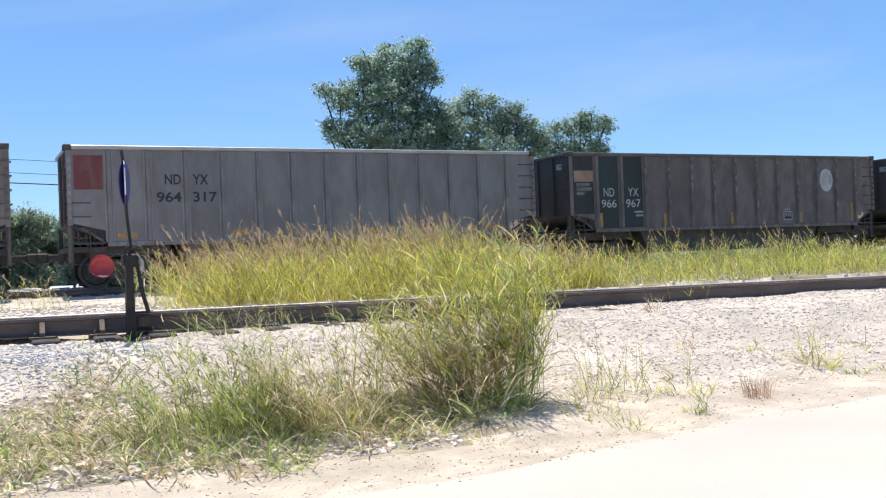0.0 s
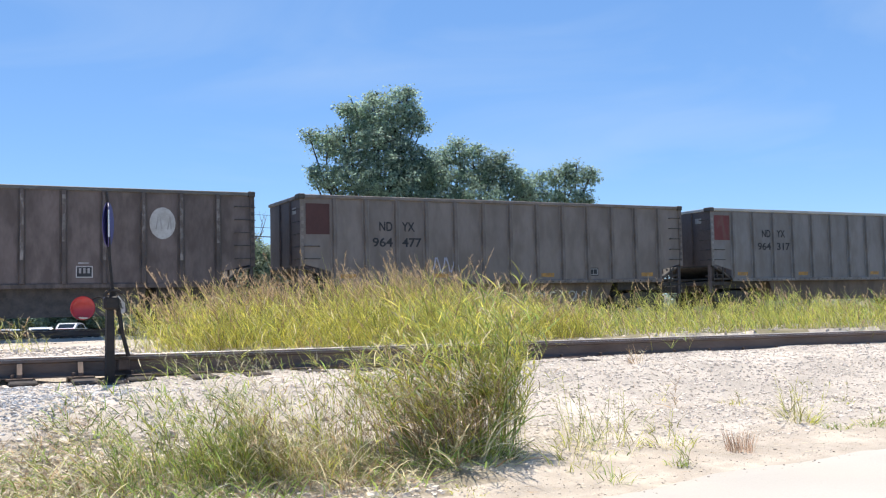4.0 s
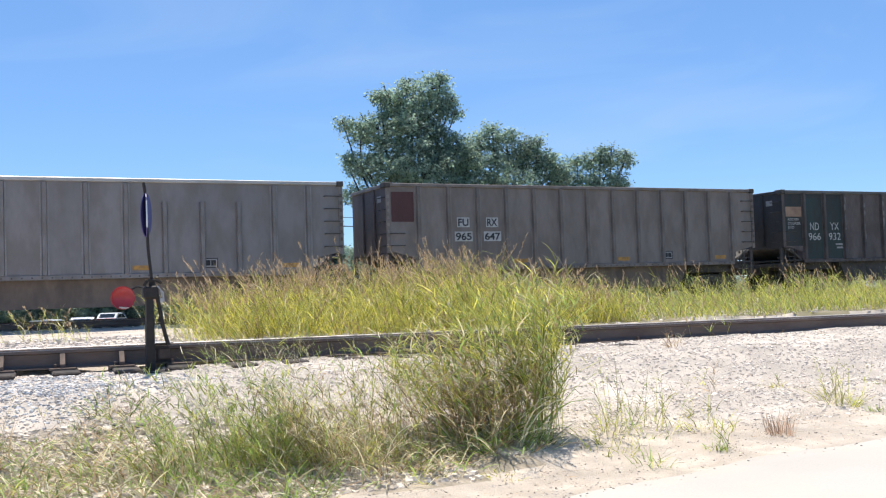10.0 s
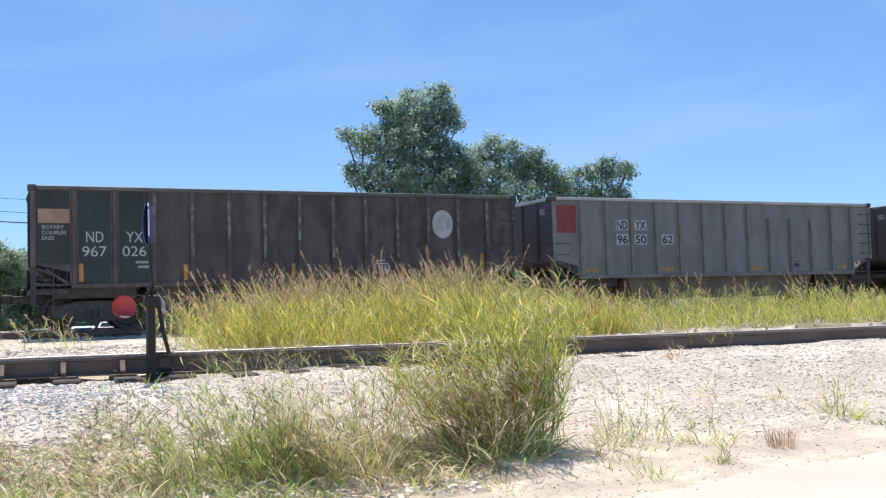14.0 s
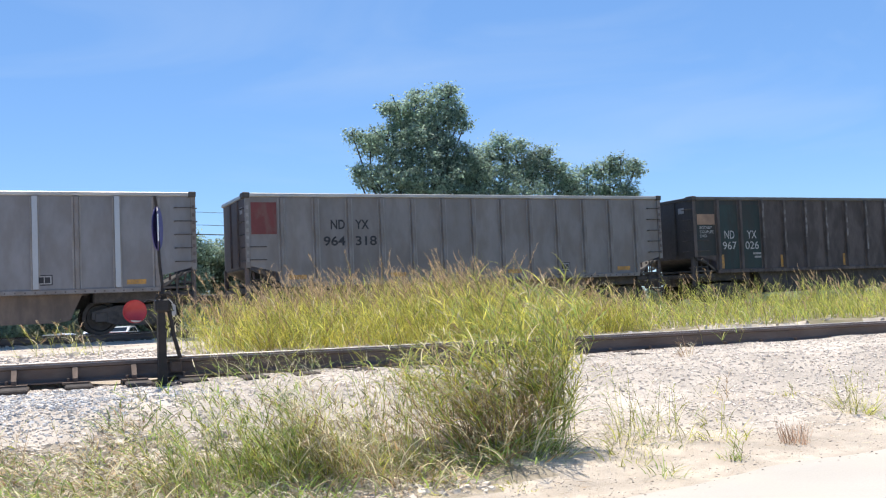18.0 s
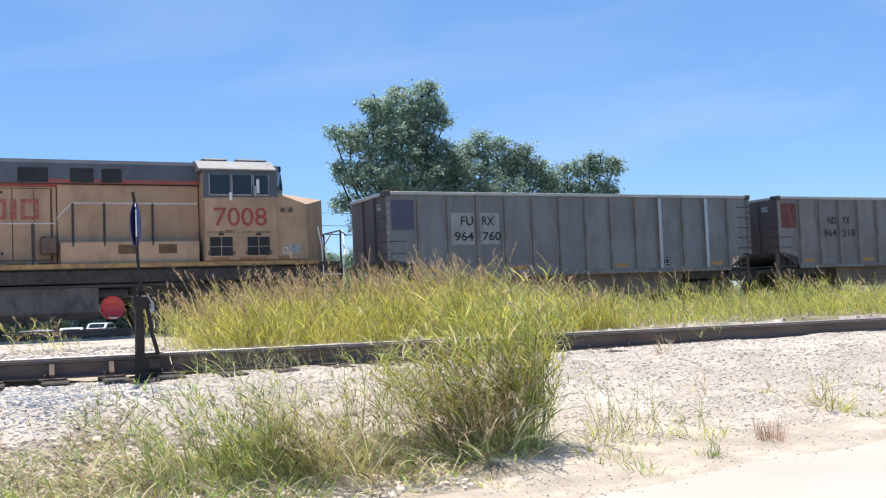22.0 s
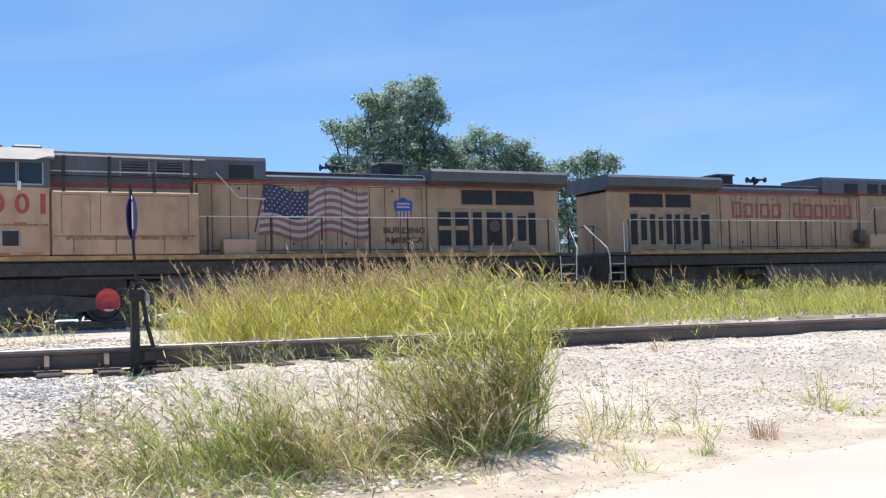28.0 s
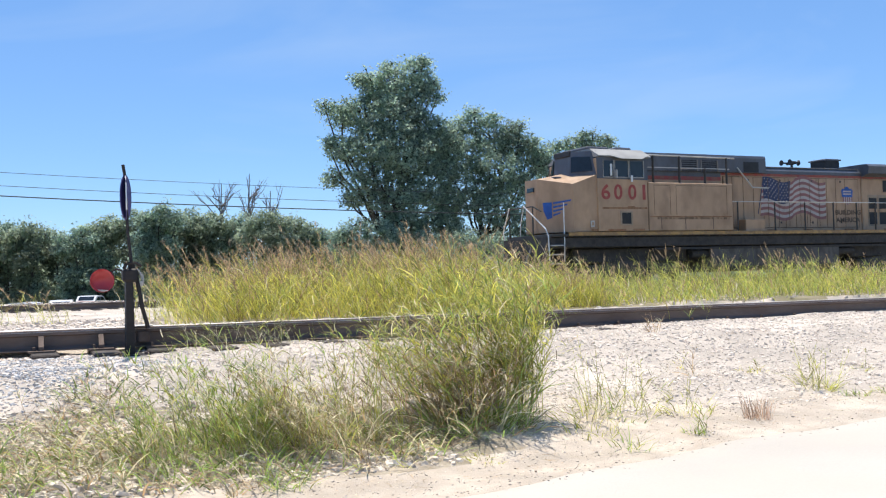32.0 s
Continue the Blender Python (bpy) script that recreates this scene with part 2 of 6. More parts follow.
    "bladeviolet": shade("target_violet", (0.065, 0.055, 0.17), 0.4, 0, 0.2, 4, 40, 0.03),
    "stone": shade("pink_limestone", (0.70, 0.60, 0.505), 0.9, 0, 0.15, 9, 60, 0.4, island=0.55),
    "stonetan": shade("tan_gravel", (0.60, 0.51, 0.41), 0.9, 0, 0.25, 9, 60, 0.4, island=0.8),
    "stonegrey": shade("blue_grey_ballast", (0.49, 0.475, 0.465), 0.85, 0, 0.28, 9, 60, 0.4, island=0.9),
    "stonesand": shade("sandy_pebbles", (0.50, 0.43, 0.36), 0.9, 0, 0.4, 9, 60, 0.3, island=1.0),
    "leaf": shade("cottonwood_leaves", (0.33, 0.43, 0.335), 0.55, 0, 0.35, 0.35, 3, 0.0, island=0.7, trans=0.66),
    "leaffar": shade("far_leaves", (0.33, 0.395, 0.285), 0.6, 0, 0.35, 0.2, 2, 0.0, island=0.4, trans=0.66),
    "bark": shade("grey_bark", (0.085, 0.075, 0.065), 0.9, 0, 0.3, 2, 12, 0.6, (3, 3, 0.6)),
    "deadwood": shade("dead_branches", (0.24, 0.21, 0.19), 0.9, 0, 0.2, 2, 12, 0.3),
    "wire": shade("black_cable", (0.03, 0.03, 0.032), 0.6, 0, 0.1, 2, 12, 0.0),
    "glass": shade("dark_window_glass", (0.015, 0.02, 0.025), 0.08, 0, 0.2, 2, 8, 0.0),
    "carwhite": shade("white_car_paint", (0.75, 0.75, 0.75), 0.25, 0, 0.03, 2, 20, 0.0),
    "tyre": shade("rubber", (0.02, 0.02, 0.02), 0.8, 0, 0.2, 4, 30, 0.1),
}
for key, colour, tr in (("g_green", (0.30, 0.40, 0.11), 0.54), ("g_yellow", (0.66, 0.61, 0.14), 0.62), ("g_olive", (0.47, 0.47, 0.12), 0.57),
                        ("g_straw", (0.70, 0.62, 0.43), 0.4), ("g_dry", (0.46, 0.32, 0.185), 0.3), ("g_seed", (0.50, 0.36, 0.23), 0.55), ("g_rust", (0.60, 0.40, 0.27), 0.4)):
    M[key] = shade("grass_" + key[2:], colour, 0.45, 0, 0.45, 1.2, 8, 0.0, island=0.9, trans=tr, spec=0.3)


# ---- building helpers ----
def mesh_of(name, bm, material):
    me = bpy.data.meshes.new(name)
    bm.to_mesh(me)
    bm.free()
    for m in material if isinstance(material, (list, tuple)) else [material]:
        me.materials.append(m)
    return me


def part(name, bm, material, parent=None, label="", at=None):
    """One mesh object, under a thing or a part."""
    ob = new(name, mesh_of(name, bm, material) if isinstance(bm, bmesh.types.BMesh) else bm)
    if parent:
        ob.parent = parent
    if at is not None:
        ob.matrix_basis = at
    if label:
        ob["label"] = label
    return ob


def thing(name, label, category, group="", kind="", at=None, data=None):
    ob = new(name, data)
    if at is not None:
        ob.matrix_basis = at
    return tagged(ob, label, category, group, kind)


def box(bm, x0, x1, y0, y1, z0, z1, bevel=0.0, mi=0):
    vs = [bm.verts.new((x, y, z)) for z in (z0, z1) for y in (y0, y1) for x in (x0, x1)]
    fs = [bm.faces.new([vs[i] for i in q]) for q in ((0, 2, 3, 1), (4, 5, 7, 6), (0, 1, 5, 4), (2, 6, 7, 3), (0, 4, 6, 2), (1, 3, 7, 5))]
    for f in fs:
        f.material_index = mi
    if bevel:
        es = list({e for f in fs for e in f.edges})
        bmesh.ops.bevel(bm, geom=es, offset=bevel, segments=1, affect="EDGES")
    return bm


def boxes(rows, bevel=0.0):
    bm = bmesh.new()
    for r in rows:
        box(bm, *r, bevel=bevel)
    return bm


def prism(pts, y0, y1, axis="y"):
    """A solid from an outline in x and z, drawn out along y (or an outline in y and z along x)."""
    bm = bmesh.new()
    mk = (lambda a, b, c: (a, c, b)) if axis == "y" else (lambda a, b, c: (c, a, b))
    a = [bm.verts.new(mk(u, v, y0)) for u, v in pts]
    b = [bm.verts.new(mk(u, v, y1)) for u, v in pts]
    n = len(pts)
    bm.faces.new(a)
    bm.faces.new(b[::-1])
    for i in range(n):
        bm.faces.new((a[i], b[i], b[(i + 1) % n], a[(i + 1) % n]))
    bmesh.ops.recalc_face_normals(bm, faces=bm.faces)
    return bm


def rod(bm, a, b, r, n=8, r2=None):
    a, b = Vector(a), Vector(b)
    d = b - a
    if d.length < 1e-6:
        return bm
    q = d.to_track_quat("Z", "Y").to_matrix()
    r2 = r if r2 is None else r2
    A = [bm.verts.new(a + q @ Vector((r * math.cos(2 * math.pi * i / n), r * math.sin(2 * math.pi * i / n), 0))) for i in range(n)]
    B = [bm.verts.new(b + q @ Vector((r2 * math.cos(2 * math.pi * i / n), r2 * math.sin(2 * math.pi * i / n), 0))) for i in range(n)]
    for i in range(n):
        bm.faces.new((A[i], A[(i + 1) % n], B[(i + 1) % n], B[i]))
    bm.faces.new(A[::-1])
    bm.faces.new(B)
    return bm


def rods(lines, r, n=6):
    bm = bmesh.new()
    for pts in lines:
        for a, b in zip(pts, pts[1:]):
            rod(bm, a, b, r, n)
    return bm


def disc(cx, cz, r, y0, y1, n=28):
    return prism([(cx + r * math.cos(2 * math.pi * i / n), cz + r * math.sin(2 * math.pi * i / n)) for i in range(n)], y0, y1)


def letters(text, size, width=0.0, bold=0.0):
    """A flat mesh of a line of text in x and z, facing -y, its lower left corner at the origin; width squeezes it to that length."""
    cu = bpy.data.curves.new("letters", "FONT")
    cu.body, cu.size, cu.offset = text, size, bold
    tmp = bpy.data.objects.new("letters", cu)
    scene.collection.objects.link(tmp)
    bpy.context.view_layer.update()
    me = bpy.data.meshes.new_from_object(tmp)
    bpy.data.objects.remove(tmp)
    xs = [v.co.x for v in me.vertices]
    ys = [v.co.y for v in me.vertices]
    x0, y0, w, h = min(xs), min(ys), max(xs) - min(xs), max(ys) - min(ys)
    for v in me.vertices:
        v.co = ((v.co.x - x0) * (width / w if width else 1.0), 0, (v.co.y - y0) * size / h)
    me.materials.clear()
    return me


def write(text, x, y, z, size, width, material, parent, name="lettering", turned=False, bold=0.0):
    me = letters(text, size, width, bold)
    me.materials.append(material)
    return part(name, me, None, parent, at=pose(x, y, z, 0, 0, 180 if turned else 0))


# ---- ground, road and tracks ----
MAIN_Y, MAIN_Z = 29.9, 0.70          # centre line and railhead of the main track
GAUGE = 1.51                         # between rail centres


def side_y(x):
    """The near rail of the siding."""
    return 9.5 - 0.062 * (x - 0.3)


def side_top(x):
    return 0.81 - 0.0066 * (x - 0.3)


def road_edge(x):
    return 4.62 + 0.145 * (x - 1.82) + 0.05 * math.sin(x * 1.7) + 0.03 * math.sin(x * 4.1 + 1)


def smooth(v, knots):
    for (a, za), (b, zb) in zip(knots, knots[1:]):
        if v <= b:
            k = min(1, max(0, (v - a) / (b - a)))
            return za + (zb - za) * k * k * (3 - 2 * k)
    return knots[-1][1]


BED = ((-4.3, 0.0), (-3.1, 0.09), (-2.2, 0.22), (-1.0, 0.53), (-0.5, 0.582), (0.06, 0.58), (0.2, 0.772), (2.4, 0.765), (5.0, 0.66), (13.0, 0.45))
BANK = ((25.8, 0.42), (27.5, 0.42), (28.5, 0.49), (31.3, 0.49), (32.6, 0.36), (36.0, -0.2), (58.0, -0.38), (64.0, -1.3))


def ground_z(x, y):
    xx = max(-25.0, min(40.0, x))
    v = y - side_y(xx)
    if y < 22:
        z = smooth(v, BED)
        if -4.2 < v < 16:
            z += 0.025 * noise.noise((x * 0.9, y * 0.9, 0)) + 0.012 * noise.noise((x * 3.3, y * 3.3, 4))
        return z
    return smooth(y, BANK) + (0.02 * noise.noise((x * 0.9, y * 0.9, 0)) if y < 44 else 0)


def spread(lo, hi, step, far_lo, far_hi, grow=1.28):
    mid = list(np.arange(lo, hi, step))
    s, a, left = step, lo, []
    while a > far_lo:
        s *= grow
        a -= s
        left.append(max(a, far_lo))
    s, a, right = step, mid[-1], []
    while a < far_hi:
        s *= grow
        a += s
        right.append(min(a, far_hi))
    return left[::-1] + mid + right


gravel_soil = shade("gravelly_ground", (0.56, 0.48, 0.40), 0.95, 0, 0.25, 1.3, 55, 0.8, second=(0.42, 0.36, 0.30), amount=0.6)
sand_soil = shade("pale_sand", (0.54, 0.455, 0.365), 0.95, 0, 0.25, 2.2, 90, 0.9, second=(0.47, 0.385, 0.30), amount=0.6)
litter_soil = shade("littered_soil", (0.37, 0.31, 0.235), 0.95, 0, 0.35, 2.5, 40, 0.9, second=(0.22, 0.18, 0.12), amount=0.7)
grass_soil = shade("dry_grassy_soil", (0.27, 0.225, 0.14), 0.95, 0, 0.3, 0.8, 30, 0.6, second=(0.16, 0.15, 0.06), amount=0.7)
concrete = shade("sunlit_concrete_road", (0.51, 0.46, 0.40), 0.9, 0, 0.10, 0.5, 60, 0.25, second=(0.53, 0.465, 0.39), amount=0.5)


def build_ground():
    xs = spread(-5, 18, 0.16, -3000, 3000, 1.16)
    ys = spread(3.5, 14, 0.14, -900, 4000, 1.12)
    verts, faces, mats = [], [], []
    for y in ys:
        for x in xs:
            verts.append((x, y, ground_z(x, y)))
    nx = len(xs)
    for j in range(len(ys) - 1):
        for i in range(nx - 1):
            faces.append((j * nx + i, j * nx + i + 1, (j + 1) * nx + i + 1, (j + 1) * nx + i))
            x, y = xs[i], ys[j]
            v = y - side_y(max(-25, min(40, x))) + 0.35 * noise.noise((x * 1.1, y * 1.1, 9))
            if -3.9 < v < -1.75 - 0.4 * max(0.0, x - 1.0) and x < 3.1 + 0.3 * noise.noise((y, 0, 1)):
                mats.append(3)
            elif y > 34 or y < -12:
                mats.append(2)
            elif v < -3.0 and x > 2.2 + 0.3 * noise.noise((y, 0, 1)) or v < -3.75:
                mats.append(1)
            elif (0.12 if x > 5.5 else 1.6) < v < 19.2 and x > 0.24 * y + 0.5 * noise.noise((x * 0.8, y * 0.8, 5)):
                mats.append(2)
            else:
                mats.append(0)
    me = bpy.data.meshes.new("ground")
    me.from_pydata(verts, [], faces)
    for m in (gravel_soil, sand_soil, grass_soil, litter_soil):
        me.materials.append(m)
    me.polygons.foreach_set("material_index", mats)
    me.polygons.foreach_set("use_smooth", [True] * len(faces))
    tagged(new("ground", me), "pale gravelly ground with sandy verge and dry grassy soil", "ground", kind="structure")


build_ground()


def build_road():
    bm = bmesh.new()
    xs = list(np.arange(-6, 30, 0.12))
    xs = [-400, -120, -40, -15] + xs + [45, 120, 400]
    rows = []
    for x in xs:
        e = road_edge(max(-6, min(30, x)))
        e += 0.025 * noise.noise((x * 4, 0, 3)) + 0.012 * noise.noise((x * 17, 0, 3))
        rows.append([bm.verts.new((x, yy, z)) for yy, z in ((e + 0.07, -0.06), (e, 0.028), (e - 0.25, 0.036), (-2.0, 0.05), (-9.0, 0.03), (-9.1, -0.08))])
    for a, b in zip(rows, rows[1:]):
        for i in range(5):
            bm.faces.new((a[i + 1], b[i + 1], b[i], a[i]))
    bmesh.ops.recalc_face_normals(bm, faces=bm.faces)
    ob = part("road", bm, concrete)
    for p in ob.data.polygons:
        p.use_smooth = True
    tagged(ob, "pale sun-bleached concrete road with crumbling sandy edge", "road", kind="structure")


build_road()

RAIL = ((-0.072, 0), (0.072, 0), (0.072, 0.012), (0.02, 0.03), (0.0085, 0.045), (0.0085, 0.128), (0.037, 0.140), (0.037, 0.176), (0.028, 0.186),
        (-0.028, 0.186), (-0.037, 0.176), (-0.037, 0.140), (-0.0085, 0.128), (-0.0085, 0.045), (-0.02, 0.03), (-0.072, 0.012))


def rail_mesh(length):
    bm = prism(RAIL, 0, length, "x")
    top = prism([(-0.0385, 0.166), (-0.036, 0.164), (0.036, 0.164), (0.0385, 0.17), (0.027, 0.1885), (-0.016, 0.189), (-0.030, 0.182)], 0, length, "x")
    return bm, top


def tie_mesh():
    bm = bmesh.new()
    box(bm, -1.3, 1.3, -0.115, 0.115, -0.18, 0, 0.012)
    bmesh.ops.subdivide_edges(bm, edges=[e for e in bm.edges if e.calc_length() > 1], cuts=4)
    for v in bm.verts:
        v.co += Vector(noise.noise_vector(v.co * 4)) * 0.012
    return mesh_of("tie", bm, M["tie"])


def build_track(name, label, m, x0, x1, tie0, tie1, step, far_drop=0.0):
    """A track whose local x runs along it; local y = 0 is its near rail, z = 0 the rail base."""
    tr = thing(name, label, "railway track", kind="structure", at=m)
    for y, dz in ((0.0, 0.0), (GAUGE, -far_drop)):
        bm, top = rail_mesh(x1 - x0)
        r = part("rail", bm, M["rail"], tr, "brown rusty steel rail", at=pose(x0, y, dz))
        part("railhead", top, M["railtop"], r, "bright worn running surface")
    tie = tie_mesh()
    plate = mesh_of("tie_plate", boxes([(-0.11, 0.11, -0.19, 0.19, -0.004, 0.012)]), M["plate"])
    spike = mesh_of("spike", boxes([(-0.012, 0.012, -0.02, 0.02, 0.0, 0.035)], 0.004), M["plate"])
    x = tie0
    rng = random.Random(4)
    while x < tie1:
        t = part("tie", tie, None, tr, at=pose(x + rng.uniform(-0.03, 0.03), GAUGE / 2 + rng.uniform(-0.06, 0.06), -0.008, 0, 0, 90 + rng.uniform(-1.5, 1.5)))
        x += step
    x = tie0
    while x < min(tie1, tie0 + 22):
        p = part("tie_plate", plate, None, tr, at=pose(x, 0, -0.004))
        for sx, sy in ((-0.06, -0.085), (0.06, 0.085)):
            part("spike", spike, None, p, at=pose(sx, sy, 0.012))
        x += step
    return tr


SIDE_ANGLE = -math.degrees(math.atan(0.062))
side_pose = pose(0.3, 9.5, side_top(0.3) - 0.189, 0, math.degrees(math.atan(0.0066)), SIDE_ANGLE)
siding = build_track("siding_track", "siding track with heavy rusty rails on half-buried ties", side_pose, -40, 70, -3.18, 19, 0.502, far_drop=0.075)
# rail braces by the switch
brace = mesh_of("rail_brace", prism([(-0.14, 0.0), (-0.05, 0.0), (-0.02, 0.125), (-0.045, 0.125), (-0.14, 0.03)], -0.022, 0.022, "x"), M["plate"])
for i in range(9):
    part("rail_brace", brace, None, siding, at=pose(-3.18 + 0.502 * i, 0.0, 0.012))
main_track = build_track("main_track", "main railway track on dark exposed ties", pose(0, MAIN_Y - GAUGE / 2, MAIN_Z - 0.189), -260, 420, -6, 62, 0.52)


def chip():
    """A cut cube: eight corners, twelve triangles, the base of a crushed stone."""
    v = np.array([(x, y, z) for z in (-1, 1) for y in (-1, 1) for x in (-1, 1)], float) * 0.72
    v[4:, :2] *= 0.72
    f = np.array([(0, 2, 3), (0, 3, 1), (4, 5, 7), (4, 7, 6), (0, 1, 5), (0, 5, 4), (2, 6, 7), (2, 7, 3), (0, 4, 6), (0, 6, 2), (1, 3, 7), (1, 7, 5)])
    return v, f


def scatter_stones(name, label, spots, lo, hi, material, seed, sink=0.35):
    rng = np.random.default_rng(seed)
    bv, bf = chip()
    n = len(spots)
    size = lo + (hi - lo) * rng.random(n) ** 2
    sc = size[:, None] * rng.uniform(0.6, 1.25, (n, 3)) * 0.62 * np.array((1, 1, 0.42))
    a = rng.uniform(0, 6.28, n)
    v = bv[None] * rng.uniform(0.6, 1.25, (n, 8, 3)) * sc[:, None, :]
    x = v[..., 0] * np.cos(a)[:, None] - v[..., 1] * np.sin(a)[:, None]
    y = v[..., 0] * np.sin(a)[:, None] + v[..., 1] * np.cos(a)[:, None]
    z = v[..., 2] + x * rng.uniform(-0.28, 0.28, (n, 1)) + y * rng.uniform(-0.28, 0.28, (n, 1))
    pts = np.stack([x, y, z], -1) + np.array(spots)[:, None, :]
    pts[..., 2] += (size * (0.5 - sink) * 0.45)[:, None]
    me = bpy.data.meshes.new(name)
    faces = (bf[None] + 8 * np.arange(n)[:, None, None]).reshape(-1, 3)
    me.from_pydata(pts.reshape(-1, 3), [], faces)
    me.materials.append(material)
    return tagged(new(name, me), label, "gravel", kind="stuff")


def spots_in(rng, n, x0, x1, v0, v1, keep=lambda x, v: True, lift=0.0):
    out = []
    while len(out) < n:
        x, v = rng.uniform(x0, x1), rng.uniform(v0, v1)
        if keep(x, v):
            y = side_y(x) + v
            out.append((x, y, ground_z(x, y) + lift))
    return out


rng = random.Random(11)
patch = lambda x, v: noise.noise((x * 0.7, v * 0.7, 2))
scatter_stones("gravel", "pinkish white crushed limestone gravel on the bank", spots_in(
    rng, 50000, -2.5, 17, -3.2, -0.1, lambda x, v: rng.random() < ((1.0 if v > -2.55 + 0.8 * patch(x, v) else 0.7) * (0.35 if x < 1.2 and v < -1.7 else 1.0))), 0.014, 0.050, M["stone"], 1, 0.62)
scatter_stones("gravel", "loose pale gravel among the low grass", spots_in(rng, 7500, -1.6, 2.8, -3.85, -1.8), 0.02, 0.08, M["stonetan"], 12, 0.4)
scatter_stones("ballast", "blue-grey crushed ballast by the switch stand", spots_in(
    rng, 6500, -2.5, 2.2, -1.9, -0.4, lambda x, v: rng.random() < 1.0 - 1.3 * abs(v + 1.05) - 0.7 * max(0, x - 0.6)), 0.016, 0.05, M["stonegrey"], 2, 0.56)
scatter_stones("ballast", "pale ballast between the tracks", spots_in(rng, 4500, -6, 16, 0.1, 7.0, lambda x, v: rng.random() < (1.0 - 0.1 * v) * (1.0 if x < 3 else 0.3)), 0.025, 0.075, M["stone"], 3)
scatter_stones("ballast", "pale ballast behind the switch", spots_in(rng, 9000, -5, 3.2, 0.3, 13.0), 0.03, 0.085, M["stone"], 8)
scatter_stones("ballast", "pale ballast along the main track", [(x, y, ground_z(x, y)) for x, y in ((rng.uniform(-6, 60), rng.uniform(25.6, 31)) for _ in range(7000))], 0.03, 0.09, M["stone"], 5)


def build_pebbles():
    r = random.Random(21)
    sp = []
    for _ in range(700):
        x = r.uniform(-1, 12)
        y = road_edge(x) + r.gauss(-0.02, 0.14)
        sp.append((x, y, 0.03 if y < road_edge(x) else ground_z(x, y)))
    for _ in range(18000):
        x, y = r.uniform(-1, 13), r.uniform(4.5, 7.6)
        if y > road_edge(x) + 0.1:
            sp.append((x, y, ground_z(x, y)))
    scatter_stones("pebbles", "small loose grey pebbles along the road edge", sp, 0.005, 0.021, M["stonesand"], 6, 0.42)


build_pebbles()


# ---- the train ----
PITCH, BODY = 16.18, 14.64
CAR_TOP, SILL, HALF = 3.88, 1.18, 1.6


def wheelset_mesh(r):
    bm = bmesh.new()
    for s in (-1, 1):
        y = s * GAUGE / 2
        prof = [(0.0, -0.06), (0.10, -0.065), (0.14, -0.03), (r - 0.1, -0.025), (r - 0.07, -0.06), (r, -0.06), (r, 0.05), (r + 0.025, 0.055), (r + 0.025, 0.075),
                (r - 0.07, 0.075), (r - 0.1, 0.03), (0.14, 0.03), (0.10, 0.07)]
        n = 28
        rings = []
        for i in range(n):
            a = 2 * math.pi * i / n
            rings.append([bm.verts.new((q * math.cos(a), y - s * (-w), q * math.sin(a))) for q, w in prof[1:]])
        for i in range(n):
            A, B = rings[i], rings[(i + 1) % n]
            for k in range(len(A) - 1):
                bm.faces.new((A[k], A[k + 1], B[k + 1], B[k]))
        bm.faces.new([rr[0] for rr in rings])
        bm.faces.new([rr[-1] for rr in rings][::-1])
    rod(bm, (0, -1.0, 0), (0, 1.0, 0), 0.085, 12)
    bmesh.ops.recalc_face_normals(bm, faces=bm.faces)
    return mesh_of("wheelset", bm, M["wheel"])


WHEEL_R = 0.457
CAR_WHEELS, LOCO_WHEELS = wheelset_mesh(WHEEL_R), wheelset_mesh(0.53)
ROLLING = []          # (wheelset, radius, own place)


def frame_mesh(axles):
    """A truck's side frames, bolster and springs."""
    bm = bmesh.new()
    for s in (-1, 1):
        y0, y1 = sorted((s * 0.98, s * 1.12))
        w = max(axles) + 0.25
        pts = [(-w, 0.42), (-w, 0.62), (-0.45, 0.78), (0.45, 0.78), (w, 0.62), (w, 0.42), (w - 0.35, 0.34), (0.42, 0.22), (-0.42, 0.22), (-w + 0.35, 0.34)]
        p = prism(pts, y0, y1)
        bm.from_mesh(mesh_of("tmp", p, []))
        for a in axles:
            box(bm, a - 0.16, a + 0.16, min(y0, y1) - 0.03, max(y0, y1) + 0.03, 0.33, 0.6, 0.02)
        for k in (-0.16, 0, 0.16):
            rod(bm, (k, s * 1.13, 0.3), (k, s * 1.13, 0.55), 0.06, 8)
    box(bm, -0.25, 0.25, -1.0, 1.0, 0.5, 0.8, 0.03)
    return mesh_of("side_frame", bm, M["under"])


CAR_FRAME = frame_mesh((-0.89, 0.89))
LOCO_FRAME = frame_mesh((-1.9, 0.0, 1.9))


def truck(parent, x, frame_me, axles, wheels, r):
    tr = part("truck", frame_me, None, parent, "black cast steel truck", at=pose(x, 0, 0))
    for a in axles:
        w = part("wheelset", wheels, None, tr, "steel wheels on an axle", at=pose(a, 0, r))
        ROLLING.append((w, r, (a, 0, r)))
    return tr


def coupler(parent, x, s):
    bm = bmesh.new()
    box(bm, min(x, x + s * 0.5), max(x, x + s * 0.5), -0.09, 0.09, 0.78, 0.98, 0.02)
    box(bm, min(x + s * 0.48, x + s * 0.78), max(x + s * 0.48, x + s * 0.78), -0.16, 0.14, 0.74, 1.02, 0.04)
    rod(bm, (x + s * 0.35, -0.25, 0.85), (x + s * 0.7, -0.3, 0.55), 0.025, 6)
    return part("coupler", bm, M["under"], parent, "black knuckle coupler")


